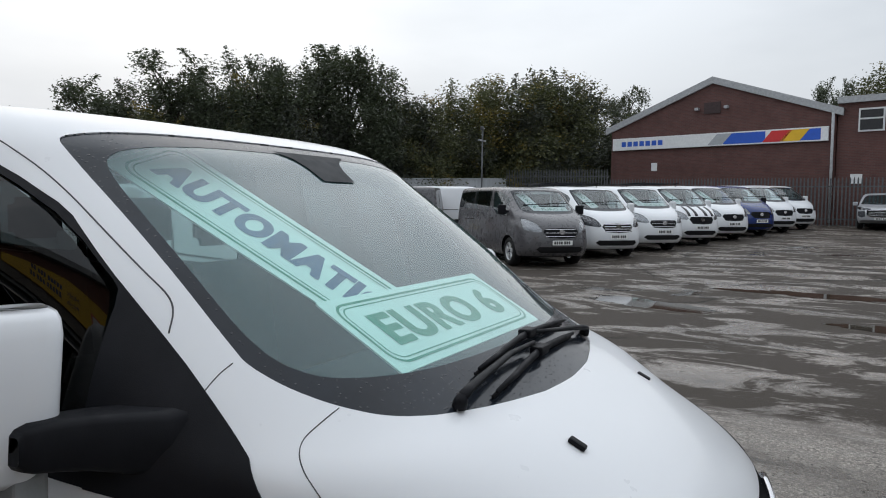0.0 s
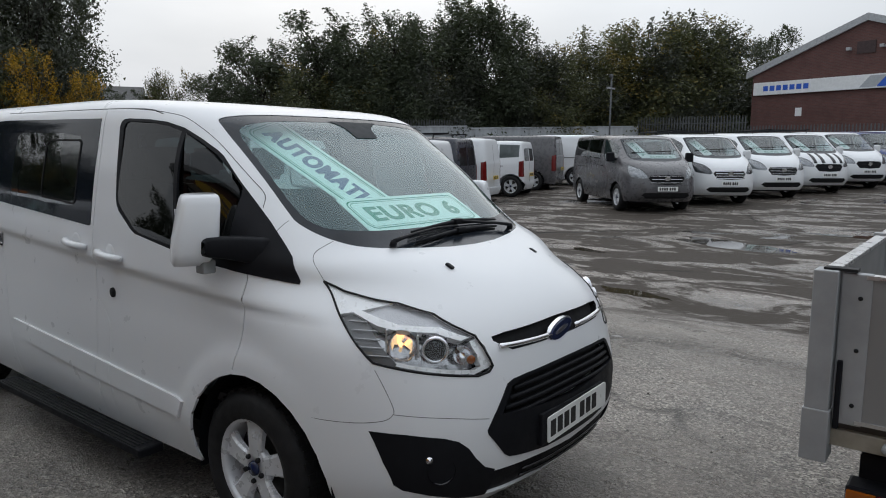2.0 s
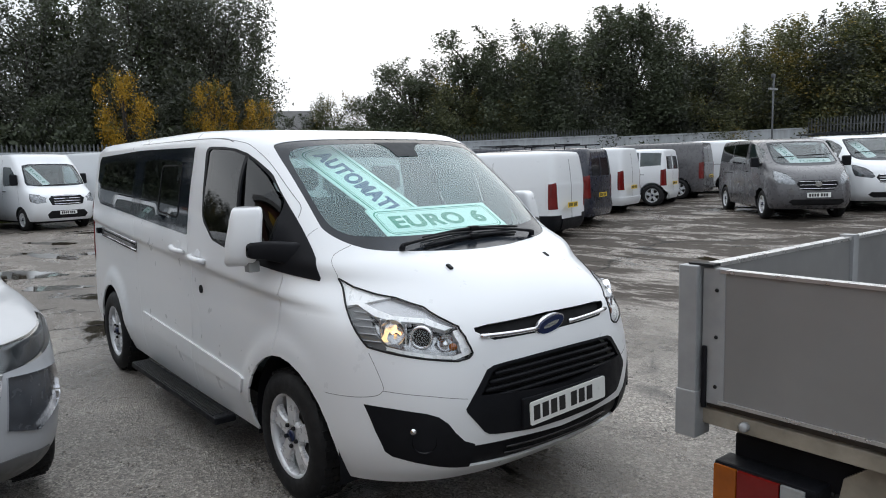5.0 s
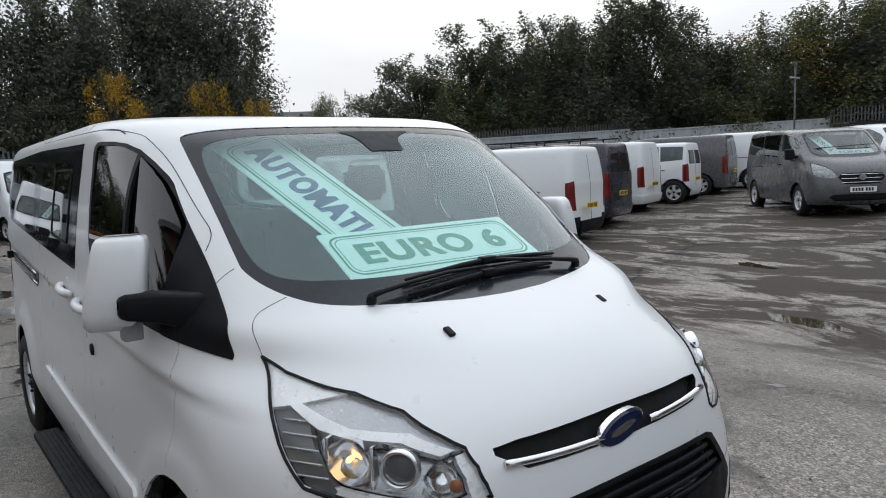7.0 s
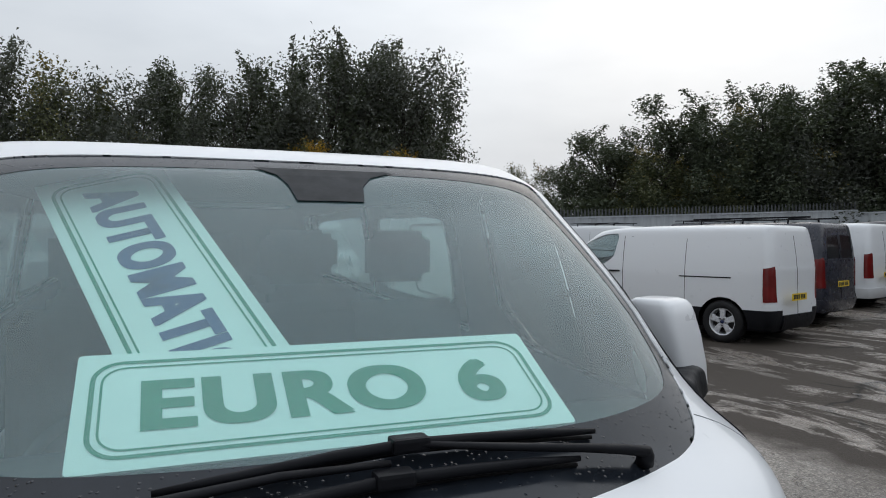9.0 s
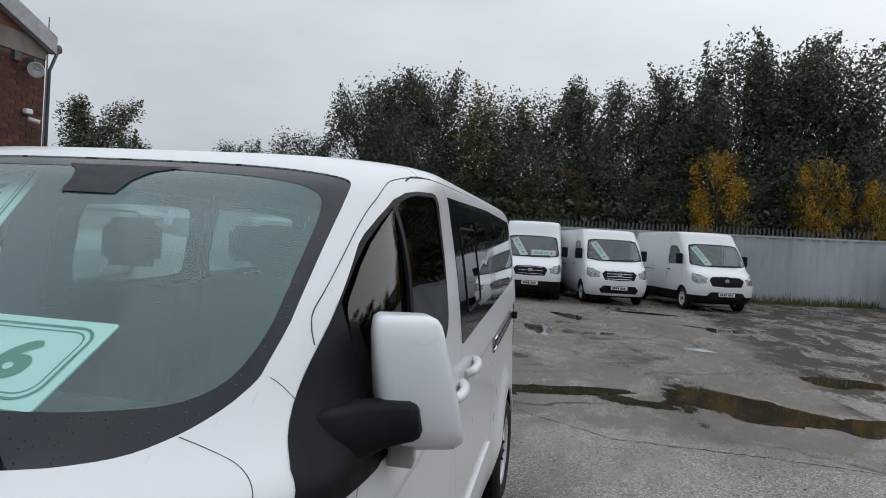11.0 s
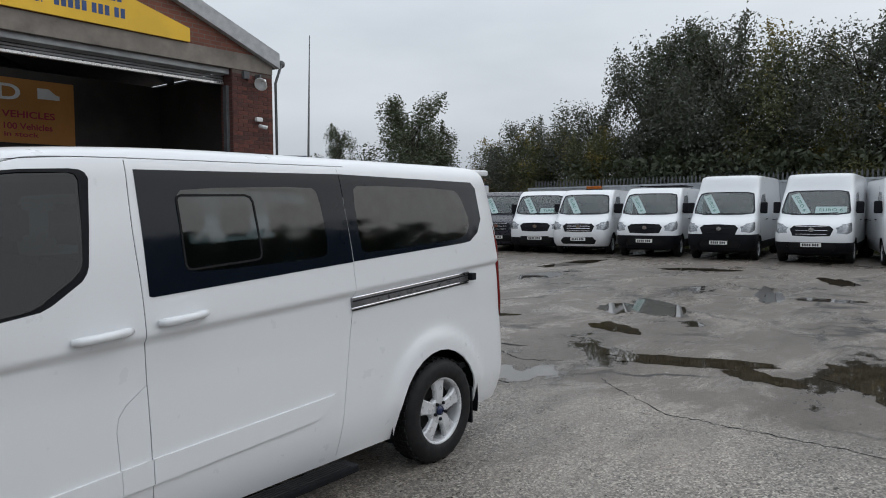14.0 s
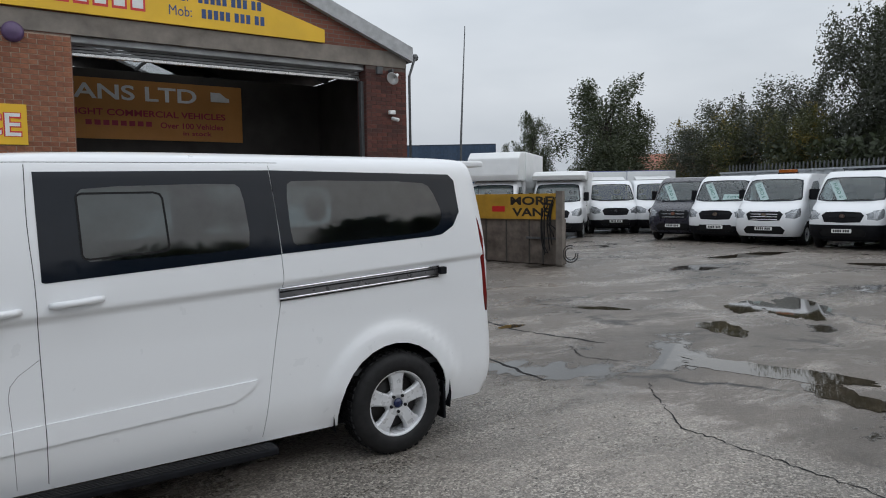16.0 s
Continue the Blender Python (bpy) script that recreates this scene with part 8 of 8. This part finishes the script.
    sk, scr = carve(sk, [(-0.01, 1.375), (-0.01, 2.10), (0.55, 2.085), (0.74, 2.04), (0.79, 1.9), (0.855, 1.5), (0.83, 1.42), (0.6, 1.385)], "yz", low=-0.9)
    turn = pose(w / 2, 4.9, 0, 0, 0, 90)
    for nm, soup, mat in (("cab", sk + mirrored(sk), WHITE), ("windscreen", pushed(scr + mirrored(scr), -0.01), FARGLASS)):
        o = soup_part(nm, soup, mat, t)
        o.matrix_basis = turn


dropside()


# ---------------------------------------------------------------- block with the sign for more vans
def more_sign():
    a = V((-12.05, -10.2))
    b = V((-12.75, -7.35))
    turn = math.degrees(math.atan2(b.y - a.y, b.x - a.x))
    g = thing("concrete_block", pose(a.x, a.y, 0, 0, 0, turn), "rough concrete block with cables hanging on it", "block")
    L = (b - a).length
    rng = random.Random(4)
    bm = bmesh.new()
    add_box(bm, (0, 0, 0), (L - 0.08, 0.28, 1.12))
    bmesh.ops.bevel(bm, geom=bm.edges[:], offset=0.03, segments=2, affect="EDGES")
    bmesh.ops.subdivide_edges(bm, edges=bm.edges[:], cuts=3, use_grid_fill=True)
    for v in bm.verts:
        v.co += V([rng.uniform(-0.012, 0.012) for _ in range(3)])
    part("block", bm_mesh("block", bm, plain("dirty_concrete", (0.15, 0.125, 0.105), 0.75, vary=0.5, scale=3.0, bump=0.4, grain=40)), g, "dirty stained concrete")
    for x in (0.6, 1.25, 1.95, 2.35):
        box("joint", (x, -0.012, 0.02), (x + 0.04, 0.0, 1.08), plain("joint_dark", (0.06, 0.055, 0.05), 0.8), g)
    box("rail", (1.9, -0.05, 0.62), (L - 0.1, -0.012, 0.67), FENCE, g, "dark rail")
    box("cable_box", (L - 0.13, -0.12, 0.02), (L + 0.05, -0.005, 1.78), CONCRETE, g, "grey upright post", 0.01)
    for k in range(8):
        pts = [(L - 0.10 - 0.20 * abs(math.sin(0.9 * k)) * math.sin(s * 3.1) - 0.05 * k, -0.07 - 0.006 * k, 1.55 - (0.7 + 0.1 * k) * s + 0.10 * math.sin(7 * s + k)) for s in np.linspace(0, 1, 14)]
        part("cable", tube_mesh("cable", pts, 0.014, RUBBER, 6), g, "black hanging cable")
    for r in (0.20, 0.14):
        loop = [(L + 0.24 + r * math.cos(t), -0.06, 0.30 + r * math.sin(t)) for t in np.linspace(1.2, 6.4, 18)]
        part("cable_loop", tube_mesh("cable_loop", loop, 0.013, RUBBER, 6), g, "loop of black cable")
    s = thing("yard_sign", pose(a.x, a.y, 0, 0, 0, turn), "yellow sign reading MORE VANS on the concrete block", "sign")
    box("board", (0.0, -0.04, 1.10), (L - 0.14, -0.01, 1.72), plain("faded_yellow_board", (0.52, 0.30, 0.035), 0.5, vary=0.2, scale=3.0, bump=0.02), s, "yellow board", 0.004)
    for text, z, wd in (("MORE", 1.55, 1.25), ("VANS", 1.27, 1.15)):
        part("lettering", letters_mesh("lettering", text, 0.21, wd, INK, Matrix.Translation((L - 0.88, -0.041, z)), 0.002, 1.0, 0.03), s)
    part("logo_bar", box_mesh("logo_bar", (0.85, -0.045, 1.28), (1.25, -0.041, 1.42), RED_SIGN), s, "red bar")


more_sign()


# dark blue container and a red-roofed house in the distance
def container():
    c = thing("container", pose(-23.5, -33.6, -0.35, 0, 0, 141), "dark blue ribbed shipping container stacked far off", "container")
    for lvl in (0, 1):
        verts, faces = [], []
        n = 24
        for i in range(n + 1):
            x = 6.4 * i / n
            y = 0.0 if i % 4 in (0, 1) else 0.06
            k = len(verts)
            verts += [(x, y, lvl * 2.6), (x, y, lvl * 2.6 + 2.5)]
            if i:
                faces.append((k - 2, k, k + 1, k - 1))
        part("side_panel", mesh_of("side_panel", verts, faces, plain("container_blue", (0.03, 0.06, 0.11), 0.5), False), c, "dark blue ribbed side")
        box("container_body", (0, 0.07, lvl * 2.6), (6.4, 2.4, lvl * 2.6 + 2.58), plain("container_dark", (0.02, 0.035, 0.06), 0.5), c)


container()


def far_house(x, y, turn, w, d, eave, ridge, roof_col, label):
    h = thing("house", pose(x, y, ground_z(x, min(y, 60)), 0, 0, turn), label, "house")
    box("wall", (-w / 2, -d / 2, -0.3), (w / 2, d / 2, eave), FAR_BRICK, h, "brick wall")
    roof = plain("roof_tiles", roof_col, 0.7, vary=0.3, scale=3.0)
    part("roof", prism_mesh("roof", [(-w / 2 - 0.3, eave - 0.1), (w / 2 + 0.3, eave - 0.1), (0, ridge)], d + 0.6, roof, Matrix.Translation((0, -d / 2 - 0.3, 0))), h, "tiled roof")


far_house(-50, -33.0, 20, 9, 12, 3.2, 4.9, (0.26, 0.09, 0.05), "distant brick house with an orange tiled roof")
far_house(-50, 22.5, -30, 9, 7, 4.0, 5.9, (0.05, 0.05, 0.05), "distant house with a dark tiled roof behind the trees")


# ---------------------------------------------------------------- single bricks on the garage piers
def brick_paint(name, dark, light):
    n = Nodes(name)
    pick = n.t.nodes.new("ShaderNodeObjectInfo").outputs["Random"]
    tone = n.mix(pick, dark, light)
    n.set(Base_Color=n.mix(n.ramp(n.noise(14, 5, 0.65), (0.40, 0.0), (0.72, 0.7)), tone, tuple(0.45 * c for c in dark)), Roughness=0.8)
    n.bump(n.noise(60, 4), 0.5, 0.004)
    return n.m


def brick_field(owner, x0, x1, z0, z1, mat, mortar):
    """Stretcher bond, each brick a little proud of its bed."""
    rng = random.Random(int(abs(x0) * 10))
    part("mortar_bed", box_mesh("mortar_bed", (x0, GY - 0.001, z0), (x1, GY + 0.003, z1), mortar), owner)
    half = {}
    row = 0
    z = z0
    while z + 0.065 <= z1 + 1e-6:
        x = x0 + (0.0 if row % 2 else -0.1125)
        while x < x1 - 0.03:
            a, b = max(x, x0) + 0.005, min(x + 0.215, x1 - 0.002)
            size = round(b - a, 3)
            if size > 0.03:
                if size not in half:
                    half[size] = box_mesh("brick", (0, 0, 0), (size, 0.016, 0.065), mat, 0.003)
                part("brick", half[size], owner).matrix_basis = pose(a, GY - 0.006 + rng.uniform(-0.0015, 0.0015), z + 0.005)
            x += 0.225
        z += 0.075
        row += 1


WORKSHOP = bpy.data.objects["garage"]
MORTAR = plain("lime_mortar", (0.36, 0.29, 0.23), 0.9, vary=0.35, scale=10, bump=0.4)
OLD_MORTAR = plain("stained_mortar", (0.10, 0.08, 0.07), 0.9, vary=0.4, scale=6, bump=0.4)
for owner in [o for o in WORKSHOP.children if o.name.split(".")[0] == "front_wall"]:
    brick_field(owner, -2.49, -1.25, 2.30, 4.19, brick_paint("pier_brick", (0.22, 0.080, 0.042), (0.34, 0.138, 0.072)), MORTAR)
for owner in [o for o in WORKSHOP.children if o.name.split(".")[0] == "corner_pier"]:
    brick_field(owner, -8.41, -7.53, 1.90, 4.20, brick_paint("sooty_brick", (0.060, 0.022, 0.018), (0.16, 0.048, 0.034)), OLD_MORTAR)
